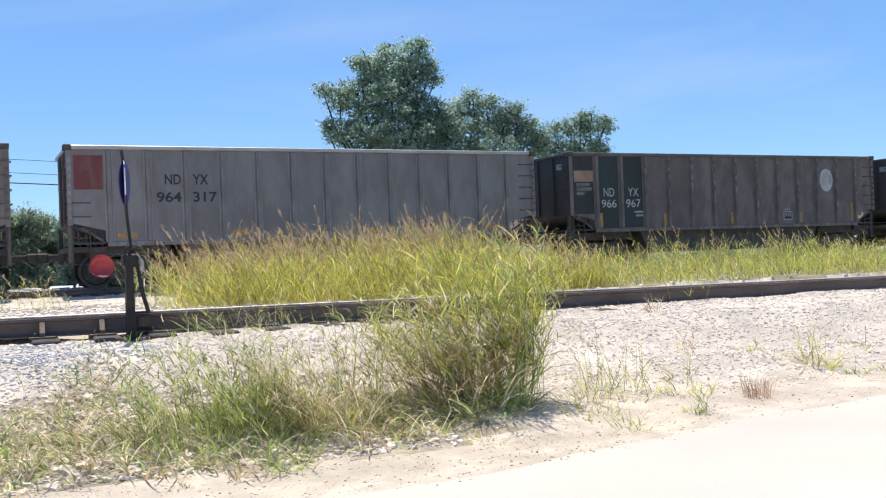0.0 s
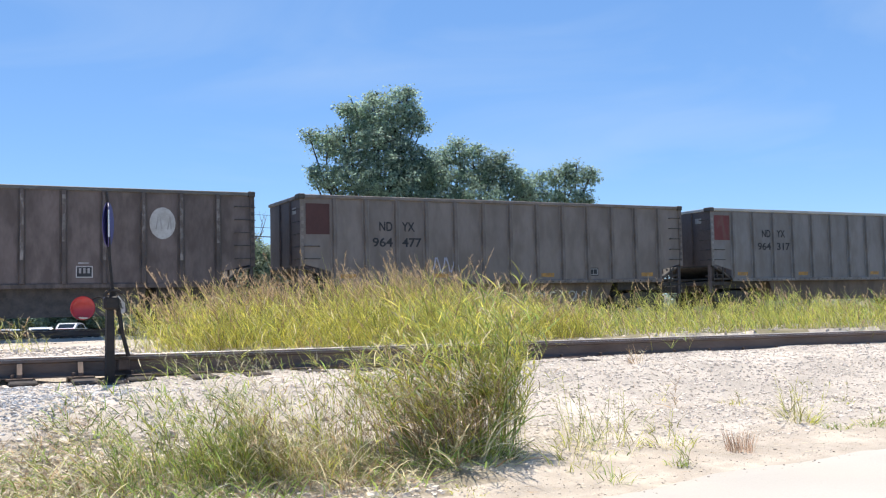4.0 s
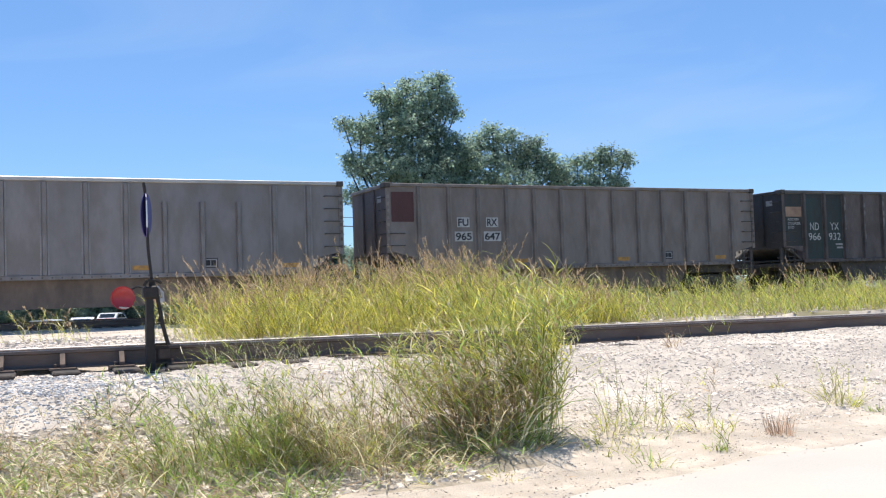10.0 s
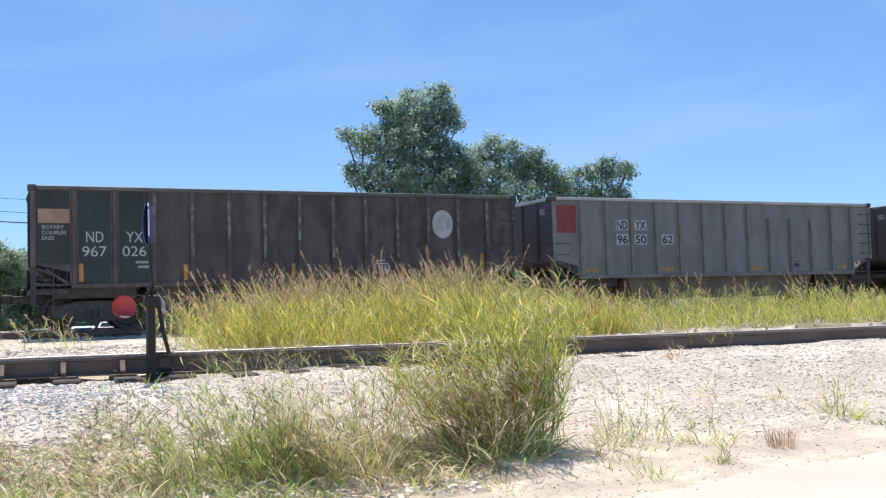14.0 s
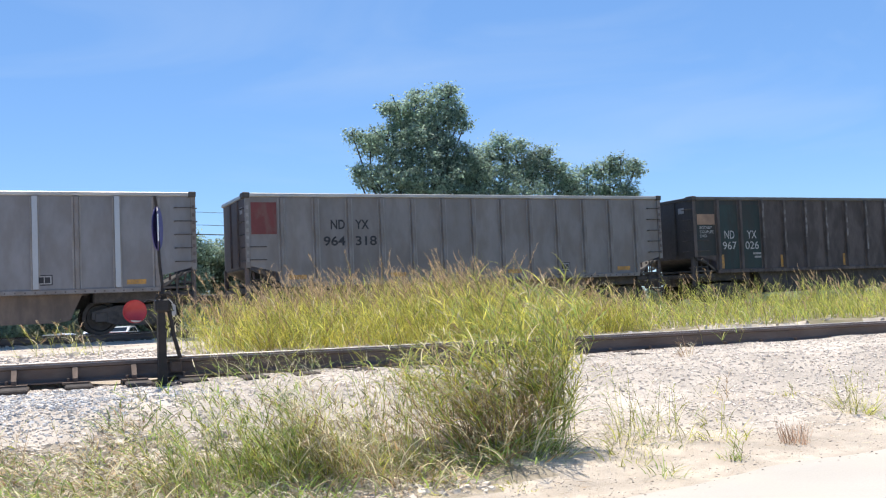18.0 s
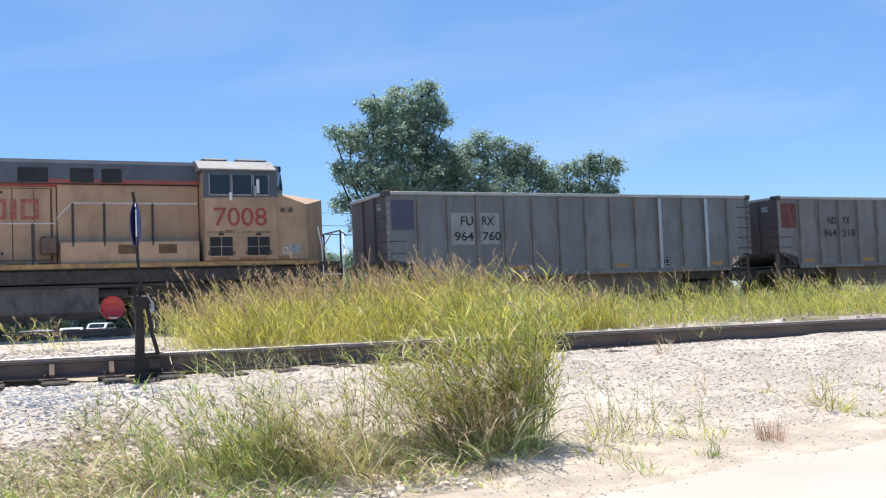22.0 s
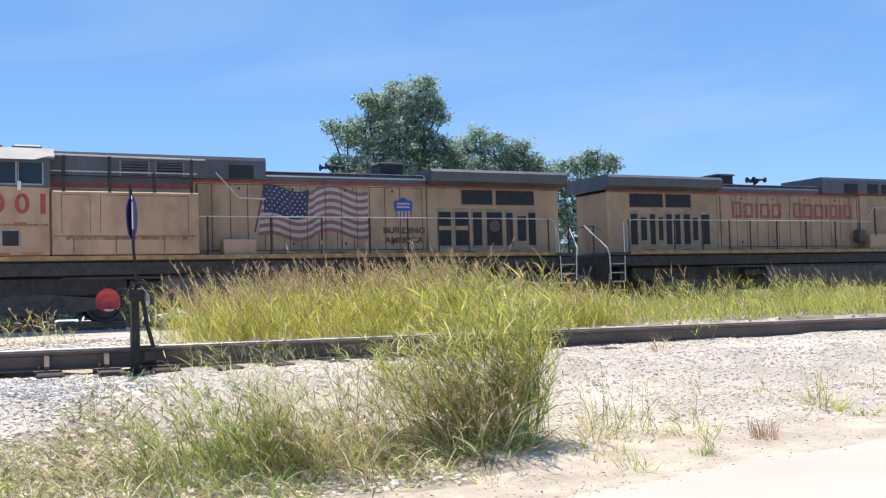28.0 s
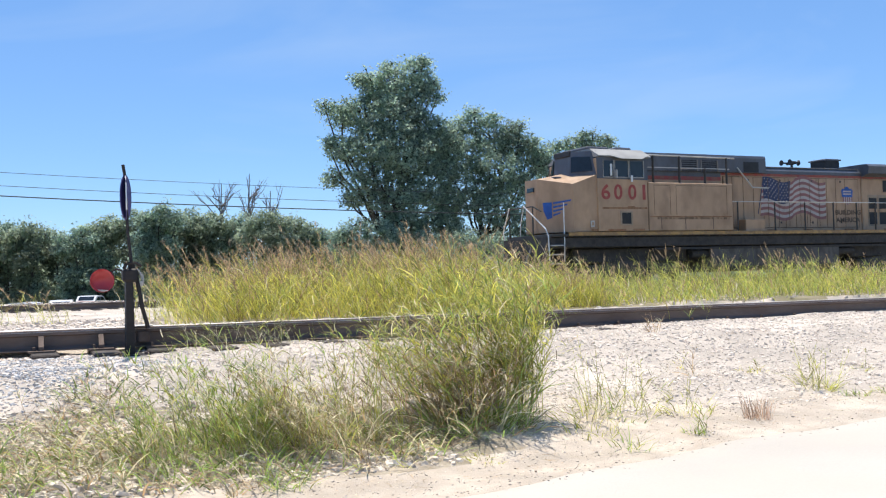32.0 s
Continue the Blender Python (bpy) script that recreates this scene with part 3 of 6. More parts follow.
def gondola(kind, short=()):
    """A coal gondola; local x along the track, z = 0 at the railhead, the near side faces -y."""
    body_m, post_m, rim_m, end_m = {"grey": ("alu", "alu_post", "alu_rim", "end"), "warm": ("alu_warm", "warm_post", "warm_post", "end"), "brown": ("steel_pale", "steel_post", "rim_dull", "enddark"), "dusty": ("steel_dusty", "dusty_post", "rim_dull", "enddark"),
                                    "blue": ("alu_blue", "alu_post", "alu_rim", "end"), "dark": ("steel", "steel_post", "rim_dull", "enddark")}[kind]
    edge_m = {"grey": "alu_edge", "blue": "alu_edge", "warm": "warm_edge"}.get(kind, post_m)
    car = new("coal_gondola")
    h = BODY / 2
    t = 0.05
    cut = 0.95       # length of the raised part at each end
    side = [(-h, 1.80), (-h + cut, 1.56), (-h + cut, SILL), (h - cut, SILL), (h - cut, 1.56), (h, 1.80), (h, CAR_TOP), (-h, CAR_TOP)]
    for y in (-HALF, HALF - t):
        part("side", prism(side, y, y + t), M[body_m], car)
    for s in (-1, 1):
        e = part("end", boxes([(s * h - (t if s > 0 else 0), s * h + (0 if s > 0 else t), -HALF + t, HALF - t, 1.75, CAR_TOP)]), M[end_m], car, "sooty end wall")
        for y in (-0.55, 0.45):
            part("rib", boxes([(s * h + (0 if s > 0 else -0.06), s * h + (0.06 if s > 0 else 0), y, y + 0.12, 1.8, CAR_TOP - 0.1)], 0.012), M[end_m], e)
        part("placard", boxes([(s * h - (0.008 if s < 0 else -0.0), s * h + (0.008 if s > 0 else 0.0), -1.05, -0.72, 3.36, 3.56)]), M["patch"], e, "small pale placard")
        part("slope_sheet", prism([(s * h, 1.75), (s * (h - cut), 1.3), (s * (h - cut), 1.25), (s * h, 1.70)], -HALF + t, HALF - t), M["under"], car)
        part("end_platform", boxes([(min(s * (h - cut), s * (h + 0.05)), max(s * (h - cut), s * (h + 0.05)), -1.45, 1.45, 0.98, 1.14)], 0.02), M["under"], car)
        for y in (-1.42, 1.42):
            part("corner_post", boxes([(s * h - 0.06, s * h + 0.06, y - 0.06, y + 0.06, 0.7, 1.75)], 0.01), M[end_m], car)
        # brake rigging and hoses show as pale and dark bits in the opening
        rig = bmesh.new()
        for k in range(4):
            rod(rig, (s * (h - 0.25 - 0.2 * k), -1.35, 1.14), (s * (h - 0.2 - 0.22 * k), -1.3, 1.62), 0.035, 6)
        rod(rig, (s * (h - 1.2), -1.2, 1.25), (s * h, -1.2, 1.35), 0.03, 6)
        part("brake_rigging", rig, M[end_m], car)
        coupler(car, s * h, s)
    for s in (-1, 1):
        part("corner_cap", boxes([(s * h - 0.13, s * h + 0.08, -HALF - 0.09, -HALF + 0.28, CAR_TOP - 0.11, CAR_TOP + 0.05)], 0.02), M["under"], car, "dark corner casting")
        for k in range(8):
            part("rivet_plate", boxes([(s * h - 0.035, s * h + 0.035, -HALF - 0.045, -HALF - 0.03, 1.9 + 0.22 * k, 2.0 + 0.22 * k)]), M[edge_m if s < 0 else end_m], car)
        # open ladder stile and sloping brace under the raised end
        part("ladder_stile", rods([[(s * (h - 0.5), -HALF + 0.02, 1.74), (s * (h - 0.5), -HALF + 0.02, 0.62)], [(s * (h - 0.05), -HALF + 0.02, 1.74), (s * (h - 0.05), -HALF + 0.02, 0.62)]], 0.022), M["under"], car)
        for k in range(3):
            part("stirrup", rods([[(s * (h - 0.5), -HALF + 0.02, 0.66 + 0.36 * k), (s * (h - 0.05), -HALF + 0.02, 0.66 + 0.36 * k)]], 0.018), M["under"], car)
        part("end_brace", rods([[(s * (h - cut + 0.05), -HALF + 0.06, 1.22), (s * (h - 0.3), -HALF + 0.06, 1.66)]], 0.04), M["under"], car)
    # rim and side sill
    rim = bmesh.new()
    for y in (-HALF - 0.06, HALF - 0.06):
        box(rim, -h - 0.04, h + 0.04, y, y + 0.12, CAR_TOP - 0.08, CAR_TOP + 0.03, 0.015)
    part("top_rim", rim, M[rim_m], car, "bright top chord")
    for s in (-1, 1):
        part("end_rim", boxes([(s * h - 0.06, s * h + 0.06, -HALF, HALF, CAR_TOP - 0.08, CAR_TOP + 0.025)], 0.015), M[end_m if kind in ("dark", "brown", "dusty") else rim_m], car)
    for y in (-HALF - 0.05, HALF - 0.06):
        part("side_sill", boxes([(-h + cut, h - cut, y, y + 0.11, SILL - 0.05, SILL + 0.08)], 0.012), M[post_m], car)
    if kind not in ("dark", "brown", "dusty"):
        row = bmesh.new()
        for k in range(50):
            rx = -h + cut + 0.25 + 0.25 * k
            box(row, rx - 0.018, rx + 0.018, -HALF - 0.062, -HALF - 0.05, SILL - 0.01, SILL + 0.026)
        tagged(part("rivets", row, M["under"], car), "row of small dark rivets", kind="stuff")
    # stakes
    n = 13
    top = 0.12 if kind in ("grey", "blue") else 0.08
    hat = prism([(-0.115, 0), (-0.115, -0.012), (-0.075, -0.014), (-0.05, -0.095), (0.05, -0.095), (0.075, -0.014), (0.115, -0.012), (0.115, 0)], 0, CAR_TOP - top - SILL - 0.08, "y")
    # flange faces take the paler colour, a painted highlight beside each stake
    for f in hat.faces:
        at_x = f.calc_center_median().x
        f.material_index = 1 if abs(at_x) > 0.08 else 0
    post = mesh_of("stake", hat, [M[post_m], M[edge_m]])
    stub = mesh_of("stake", prism([(-0.085, 0), (-0.05, -0.095), (0.05, -0.095), (0.085, 0)], 0, CAR_TOP - 0.62 - SILL - 0.08, "y"), M[post_m])
    stub.transform(Matrix(((1, 0, 0, 0), (0, 0, 1, 0), (0, 1, 0, SILL + 0.08), (0, 0, 0, 1))))
    stub.flip_normals()
    post.transform(Matrix(((1, 0, 0, 0), (0, 0, 1, 0), (0, 1, 0, SILL + 0.08), (0, 0, 0, 1))))
    post.flip_normals()
    xs = [-h + cut + 0.08 + (BODY - 2 * cut - 0.16) * i / (n - 1) for i in range(n)]
    for i, x in enumerate(xs):
        ob = part("stake", post, None, car, at=pose(x, -HALF, 0))
        if i in short:
            ob.data = stub
        part("stake", post, None, car, at=pose(x, HALF, 0, 0, 0, 180))
    # end stakes and ladder rungs
    for s in (-1, 1):
        part("end_stake", boxes([(s * h - 0.07, s * h + 0.07, -HALF - 0.03, -HALF, 1.72, CAR_TOP - 0.08)], 0.008), M[post_m], car)
        for k in range(5):
            z = 1.95 + 0.38 * k
            if s > 0 or k < 2:
                part("rung", rods([[(s * (h - 0.06), -HALF - 0.03, z), (s * (h - 0.06), -HALF - 0.11, z), (s * (h - 0.52), -HALF - 0.11, z), (s * (h - 0.52), -HALF, z)]], 0.016), M["under"], car)
            part("end_rung", rods([[(s * (h + 0.02), -HALF + 0.1, z), (s * (h + 0.12), -HALF + 0.1, z), (s * (h + 0.12), -HALF + 0.55, z), (s * (h + 0.02), -HALF + 0.55, z)]], 0.016), M["under"], car)
    # bathtub floor and centre sill
    for y in (-1.42, 0.3):
        part("tub", prism([(-4.35, SILL), (-4.0, 0.42), (-3.7, 0.36), (3.7, 0.36), (4.0, 0.42), (4.35, SILL)], y, y + 1.12), M["tub"] if kind not in ("dark", "brown", "dusty") else M["under"], car, "low dusty bathtub floor")
    # bolsters drawn as wide dark boxes, added to close bright gaps above the trucks
    for x in (-5.72, 5.72):
        part("body_bolster", boxes([(x - 1.1, x + 1.1, -1.3, 1.3, 0.86, 1.18)], 0.03), M["under"], car)
    part("centre_sill", boxes([(-h, h, -0.28, 0.28, 0.72, 1.1)], 0.02), M["under"], car)
    part("floor", boxes([(-h + 0.06, h - 0.06, -HALF + t, HALF - t, 1.2, 1.26)]), M["under"], car)
    for x in (-5.72, 5.72):
        truck(car, x, CAR_FRAME, (-0.89, 0.89), CAR_WHEELS, WHEEL_R)
    return car, xs


def plate_on(parent, x0, x1, z0, z1, material, name="marking", lift=0.004, y=None):
    y = (-HALF if y is None else y) - lift
    return part(name, boxes([(x0, x1, y - 0.003, y, z0, z1)]), material, parent)


def reflectors(car, xs, spots, material):
    for x in spots:
        plate_on(car, x, x + 0.52, SILL + 0.17, SILL + 0.30, material, "reflector")


CARS = []


def add_car(index, car, label):
    tagged(car, label, "freight car", "cars of the coal train")
    CARS.append((car, -index * PITCH + BODY / 2))


def grey_car(index, kind, marks, panel, text_m="ink", boxed=False, label="", bright=(), centred=False, size=0.29, drop=0.0, patch_m="white", short=()):
    """marks: rows of (left word, right word, third word), which stand in the bays on either side of one stake."""
    car, xs = gondola(kind, short)
    h = BODY / 2
    plate_on(car, -h + 0.12, -h + 0.88, 2.70, 3.64, M[panel], "colour_panel")
    for k, row in enumerate(marks):
        z = 2.83 - drop - 0.5 * k * (size / 0.29) ** 0.5
        for i, txt in enumerate(row):
            w = (0.235 * len(txt) - 0.02) * size / 0.29
            x = xs[2] - 0.14 - w if i == 0 else xs[1 + i] + (0.19 if i == 1 else 0.3)
            if centred:
                x = (xs[i + 1] + xs[i + 2]) / 2 - w / 2
            if boxed and patch_m == "patch" and k == 0:
                bay = (xs[2] - 1.0, xs[2] - 0.12) if i == 0 else (xs[2] + 0.12, xs[2] + 0.82)
                plate_on(car, *bay, z - 0.62, z + size + 0.12, M[patch_m], "number_patch")
            elif boxed and patch_m != "patch":
                plate_on(car, x - 0.035, x + w + 0.035, z - 0.035, z + size + 0.04, M[patch_m], "number_patch")
            write(txt, x, -HALF - 0.0095, z, size, w, M[text_m], car, bold=0.006)
    reflectors(car, xs, (-h + 1.22, -2.9, 1.2, h - 1.85), M["yellow"])
    plate_on(car, 3.15, 3.57, SILL + 0.2, SILL + 0.48, M["ink"], "data_plate")
    plate_on(car, 3.18, 3.54, SILL + 0.23, SILL + 0.45, M["patch"], "data_plate", 0.008)
    for k in range(2):
        plate_on(car, 3.21 + 0.16 * k, 3.35 + 0.16 * k, SILL + 0.26, SILL + 0.42, M["ink"], "data_bar", 0.012)
    for i in bright:
        part("bright_stake", boxes([(xs[i] - 0.07, xs[i] + 0.07, -HALF - 0.102, -HALF - 0.0955, SILL + 0.1, CAR_TOP - 0.1)]), M["alu_bright"], car, "bright replaced stake")
    add_car(index, car, label)
    return car, xs


def dark_car(index, low, label, kind="dark"):
    car, xs = gondola(kind)
    h = BODY / 2
    plate_on(car, -h + 0.02, xs[2] - 0.09, 1.78, CAR_TOP - 0.1, M["greendark"], "dark_panel", 0.002)
    for a, b in ((xs[0], xs[1]), (xs[1], xs[2])):
        plate_on(car, a + 0.09, b - 0.09, SILL + 0.1, 3.62, M["green"], "green_panel", 0.005)
    plate_on(car, -h + 0.12, -h + 1.12, 2.9, 3.28, M["tan"], "primer_patch")
    for k, (wd, ww) in enumerate((("ROTARY", 0.55), ("COUPLER", 0.62), ("END", 0.3))):
        write(wd, -h + 0.22, -HALF - 0.0095, 2.74 - 0.15 * k, 0.10, ww, M["white"], car)
    for k, x in enumerate(((xs[0] + xs[1]) / 2, (xs[1] + xs[2]) / 2)):
        write(("ND", "YX")[k], x - 0.22, -HALF - 0.0095, 2.38, 0.29, 0.45, M["white"], car)
        write(low[k], x - 0.32, -HALF - 0.0095, 1.99, 0.28, 0.63, M["white"], car)
    ex = (xs[10] + xs[11]) / 2 + 0.01
    part("round_emblem", prism([(ex + 0.36 * math.cos(q), 2.95 + 0.45 * math.sin(q)) for q in (math.pi * k / 14 for k in range(28))], -HALF - 0.018, -HALF - 0.013), M["white"], car, "faded white round emblem")
    for k, (dx, lean) in enumerate(((-0.2, 0.06), (-0.04, -0.05), (0.12, 0.07), (0.22, -0.03))):
        part("emblem_stroke", prism([(ex + dx, 2.78), (ex + dx + 0.035, 2.78), (ex + dx + 0.035 + lean, 3.14), (ex + dx + lean, 3.14)], -HALF - 0.021, -HALF - 0.0185), M["patch"], car)
    for i, x in enumerate(xs[2:]):
        part("stake_wear", boxes([(x - 0.045, x + 0.045, -HALF - 0.100, -HALF - 0.0955, 1.9 if i % 2 else 2.4, CAR_TOP - 0.2)]), M["wear"], car, "grey worn paint on the stake")
    # worn reflector strips beside the stakes, the last one taller
    for x, tall in ((xs[0] + 0.12, 0.5), (xs[3] - 0.24, 0.45), (xs[6] - 0.24, 0.45), (xs[9] + 0.12, 0.42), (xs[12] - 0.24, 0.72)) if kind != "brown" else ():
        plate_on(car, x, x + 0.11, SILL + 0.12, SILL + 0.12 + tall, M["yellow"], "reflector", 0.008)
    # small stencilled lines under the number and a framed data plate in the middle of a bay
    for k in range(2):
        plate_on(car, xs[2] - 0.5 + 0.06 * k, xs[2] - 0.13, 1.79 - 0.13 * k, 1.86 - 0.13 * k, M["patch"], "stencil_bar", 0.009)
    px = (xs[8] + xs[9]) / 2
    plate_on(car, px - 0.21, px + 0.23, SILL + 0.24, SILL + 0.56, M["white"], "data_plate")
    plate_on(car, px - 0.18, px + 0.20, SILL + 0.27, SILL + 0.53, M["ink"], "data_plate", 0.008)
    for k in range(3):
        plate_on(car, px - 0.13 + 0.11 * k, px - 0.07 + 0.11 * k, SILL + 0.36, SILL + 0.50, M["patch"], "data_bar", 0.012)
    plate_on(car, px - 0.15, px + 0.12, SILL + 0.62, SILL + 0.66, M["patch"], "data_bar", 0.004)
    add_car(index, car, label)


dark_car(-2, ("966", "967"), "dusty brown steel coal gondola with green end and white emblem", "dusty")
dark_car(-1, ("966", "967"), "dusty brown steel coal gondola with green end and white emblem", "dusty")
grey_car(0, "grey", (("ND", "YX"), ("964", "317")), "red", label="weathered grey aluminium coal gondola with red end panel")
chalked, chalk_xs = grey_car(1, "warm", (("ND", "YX"), ("964", "477")), "redbrown", label="brownish grey coal gondola with dull red panel and chalk graffiti")
dark_car(2, ("966", "932"), "brown steel coal gondola with green end and tan patch", "brown")
grey_car(3, "warm", (("FU", "RX"), ("965", "647")), "redbrown", boxed=True, centred=True, size=0.24, drop=0.27, label="brownish coal gondola with white number patches")
grey_car(4, "grey", (("ND", "YX"), ("96", "50", "62")), "redbright", boxed=True, short=(8, 9, 10), label="grey aluminium coal gondola with bright red panel")
dark_car(5, ("967", "026"), "dark brown steel coal gondola with dark green end and white emblem")
grey_car(6, "grey", (("ND", "YX"), ("964", "318")), "red", label="dusty grey coal gondola with faded red panel")
grey_car(7, "blue", (("FU", "RX"), ("964", "760")), "violet", boxed=True, patch_m="patch", bright=(9, 11), label="bluish grey coal gondola with violet panel and new stakes")
# illegible chalk scribble on the tub and a small tag on the side
scribble = random.Random(7)
lines = []
for k in range(11):
    x, w, hgt = -3.55 + 0.66 * k + scribble.uniform(-0.06, 0.06), scribble.uniform(0.16, 0.24), scribble.uniform(0.14, 0.22)
    turns = [scribble.uniform(0, 6.283) + (1.0 if k % 2 else -1.0) * 0.55 * i for i in range(scribble.randint(6, 11))]
    lines.append([(x + w * math.cos(q) + 0.03 * i, -1.425, 0.68 + hgt * math.sin(q)) for i, q in enumerate([turns[0] + 0.55 * j for j in range(len(turns))])])
    lines.append([(x + 0.3, -1.425, 0.5), (x + 0.34 + scribble.uniform(0, 0.1), -1.425, 0.86)])
for stroke in lines:
    part("chalk_stroke", rods([stroke], 0.022, 4), M["white"], chalked, "illegible chalk scribble")
for k in range(6):
    x, q = -2.95 + 0.17 * k, k % 2
    part("spray_stroke", rods([[(x, -HALF - 0.003, 1.5 + 0.5 * q), (x + 0.09, -HALF - 0.003, 1.75), (x + 0.13, -HALF - 0.003, 2.0 - 0.46 * q)]], 0.026, 4), M["lavender"], chalked, "pale sprayed scribble")

LOCOS = []


def hollow(x0, x1, z0, z1, t, y0, y1):
    """An upright frame, as a bar-shaped stand-in for a letter."""
    return boxes([(x0, x0 + t, y0, y1, z0, z1), (x1 - t, x1, y0, y1, z0, z1), (x0 + t, x1 - t, y0, y1, z1 - t, z1), (x0 + t, x1 - t, y0, y1, z0, z0 + t)])


def solid(pts):
    """The closed hull of some corners."""
    bm = bmesh.new()
    bmesh.ops.convex_hull(bm, input=[bm.verts.new(p) for p in pts])
    return bm


def locomotive(s):
    """A six-axle road diesel; local x towards its front, s = the side (-1 or 1) that carries the markings."""
    lo = new("locomotive")
    HW, CW = 0.95, 1.55      # half widths of hood and cab

    def both(name, x0, x1, w0, w1, z0, z1, m, bevel=0.0, label=""):
        for q in (-1, 1):
            y0, y1 = sorted((q * w0, q * w1))
            part(name, boxes([(x0, x1, y0, y1, z0, z1)], bevel), M[m], lo, label)

    # frame, walkways, sill
    part("underframe", boxes([(-10.5, 10.5, -1.45, 1.45, 1.28, 1.66)], 0.03), M["frameblack"], lo, "black underframe")
    part("walkway", boxes([(-10.4, 10.4, -1.53, 1.53, 1.665, 1.77)], 0.01), M["railing"], lo)
    both("side_sill", -9.65, 9.72, 1.535, 1.56, 1.70, 1.82, "sillstripe", 0, "yellow sill stripe")
    both("air_pipe", -6.0, 6.0, 1.40, 1.47, 1.16, 1.24, "frameblack")
    # long hood
    part("hood", boxes([(-5.15, 2.4, -HW, HW, 1.77, 4.06)], 0.02), M["loco"], lo, "faded yellow long hood")
    part("hood_roof", prism([(-HW - 0.02, 4.08), (HW + 0.02, 4.08), (HW + 0.02, 4.2), (HW - 0.12, 4.36), (-HW + 0.12, 4.36), (-HW - 0.02, 4.2)], -5.15, 0.2, "x"), M["locogrey"], lo, "grey hood roof")
    # paler strip puts the sunlit line of the roof edge into the colour
    both("roof_edge", -5.1, 0.18, HW - 0.13, HW - 0.06, 4.345, 4.375, "alu_post", 0.006, "pale strip painted as the sunlit roof edge")
    both("red_stripe", -10.2, 2.4 if s > 0 else 6.25, HW, HW + 0.006, 3.98, 4.075, "locored", 0, "thin red stripe")
    # doors of the hood: each a slightly proud panel with dark gaps
    both("door_gap", -5.0, 2.3, HW, HW + 0.003, 1.95, 3.95, "seam")
    x, k = -4.98, 0
    widths = (0.78, 0.52, 0.52, 0.55, 0.55, 0.6, 0.55, 0.55, 0.6, 0.52, 0.52, 0.55, 0.42)
    for w in widths:
        both("hood_door", x + 0.012, x + w - 0.012, HW + 0.003, HW + 0.022, 1.97, 3.93, "loco", 0.006)
        if k % 3 == 1:
            for z in (3.78, 2.12):
                both("latch", x + w / 2 - 0.03, x + w / 2 + 0.03, HW + 0.022, HW + 0.04, z, z + 0.08, "railing")
        x += w
        k += 1
    # radiator section with its flared roof
    part("radiator_hood", boxes([(-10.2, -5.17, -HW - 0.03, HW + 0.03, 1.77, 3.98)], 0.03), M["loco"], lo, "faded yellow radiator section")
    part("radiator_roof", prism([(-HW - 0.05, 4.05), (HW + 0.05, 4.05), (1.33, 4.16), (1.38, 4.46), (1.25, 4.56), (-1.25, 4.56), (-1.38, 4.46), (-1.33, 4.16)], -10.36, -5.17, "x"), M["locogrey"], lo, "grey flared radiator roof")
    gw = HW + 0.03
    for x0, x1 in ((-9.2, -7.72), (-7.58, -6.42)):
        both("vent", x0, x1, gw, gw + 0.012, 3.44, 3.92, "grille", 0, "black intake grille")
        both("vent_frame", x0 - 0.04, x1 + 0.04, gw + 0.001, gw + 0.006, 3.40, 3.96, "tan")
    doors = ((-9.2, -8.9), (-8.74, -8.49), (-8.33, -8.1), (-7.94, -7.75), (-7.59, -7.34), (-7.18, -6.95), (-6.77, -6.49), (-6.35, -6.12), (-5.94, -5.57)) if s < 0 else \
        ((-9.24, -8.96), (-8.86, -8.53), (-8.34, -8.09), (-7.92, -7.34), (-7.15, -6.82), (-6.64, -6.16), (-6.0, -5.55))
    for i, (x0, x1) in enumerate(doors):
        lowz, hiz = (2.22, 3.06) if (i in (1, 3, 7) if s < 0 else i == 1) else (2.07, 3.18)
        both("grille_door", x0 - 0.05, x1 + 0.05, gw, gw + 0.014, lowz - 0.07, hiz + 0.12, "doorframe", 0.004)
        both("grille", x0, x1, gw + 0.014, gw + 0.02, lowz, hiz, "grille")
        if s > 0 and i == 3:
            part("fan_guard", disc((x0 + x1) / 2, 2.72, 0.2, gw + 0.02, gw + 0.03, 20), M["plate"], lo, "rusty round fan guard")
        if s > 0 and i in (5, 6):
            both("cross_bar", x0, x1, gw + 0.02, gw + 0.03, 2.58, 2.72, "loco")
    # stack, horn
    part("exhaust_outlet", boxes([(-4.58, -3.78, -0.42, 0.42, 4.3, 4.84)], 0.03), M["grille"], lo, "black exhaust outlet")
    part("stack_lip", boxes([(-4.63, -3.73, -0.47, 0.47, 4.76, 4.82), (-4.68, -3.68, -0.5, 0.5, 4.34, 4.44)], 0.012), M["locogrey"], lo)
    horn = bmesh.new()
    rod(horn, (-2.3, 0, 4.34), (-2.3, 0, 4.62), 0.05)
    rod(horn, (-2.3, -0.26, 4.64), (-2.3, 0.26, 4.64), 0.045)
    for y, q, reach in ((-0.2, 1, 0.36), (0.0, -1, 0.38), (0.2, 1, 0.30), (-0.2, -1, 0.22)):
        z = 4.68
        rod(horn, (-2.3, y, z), (-2.3 + q * reach * 0.62, y, z), 0.042, 10, 0.036)
        rod(horn, (-2.3 + q * reach * 0.62, y, z), (-2.3 + q * reach * 0.86, y, z), 0.036, 12, 0.062)
        rod(horn, (-2.3 + q * reach * 0.86, y, z), (-2.3 + q * reach, y, z), 0.062, 12, 0.118)
    part("horn", horn, M["ink"], lo, "black air horn cluster")
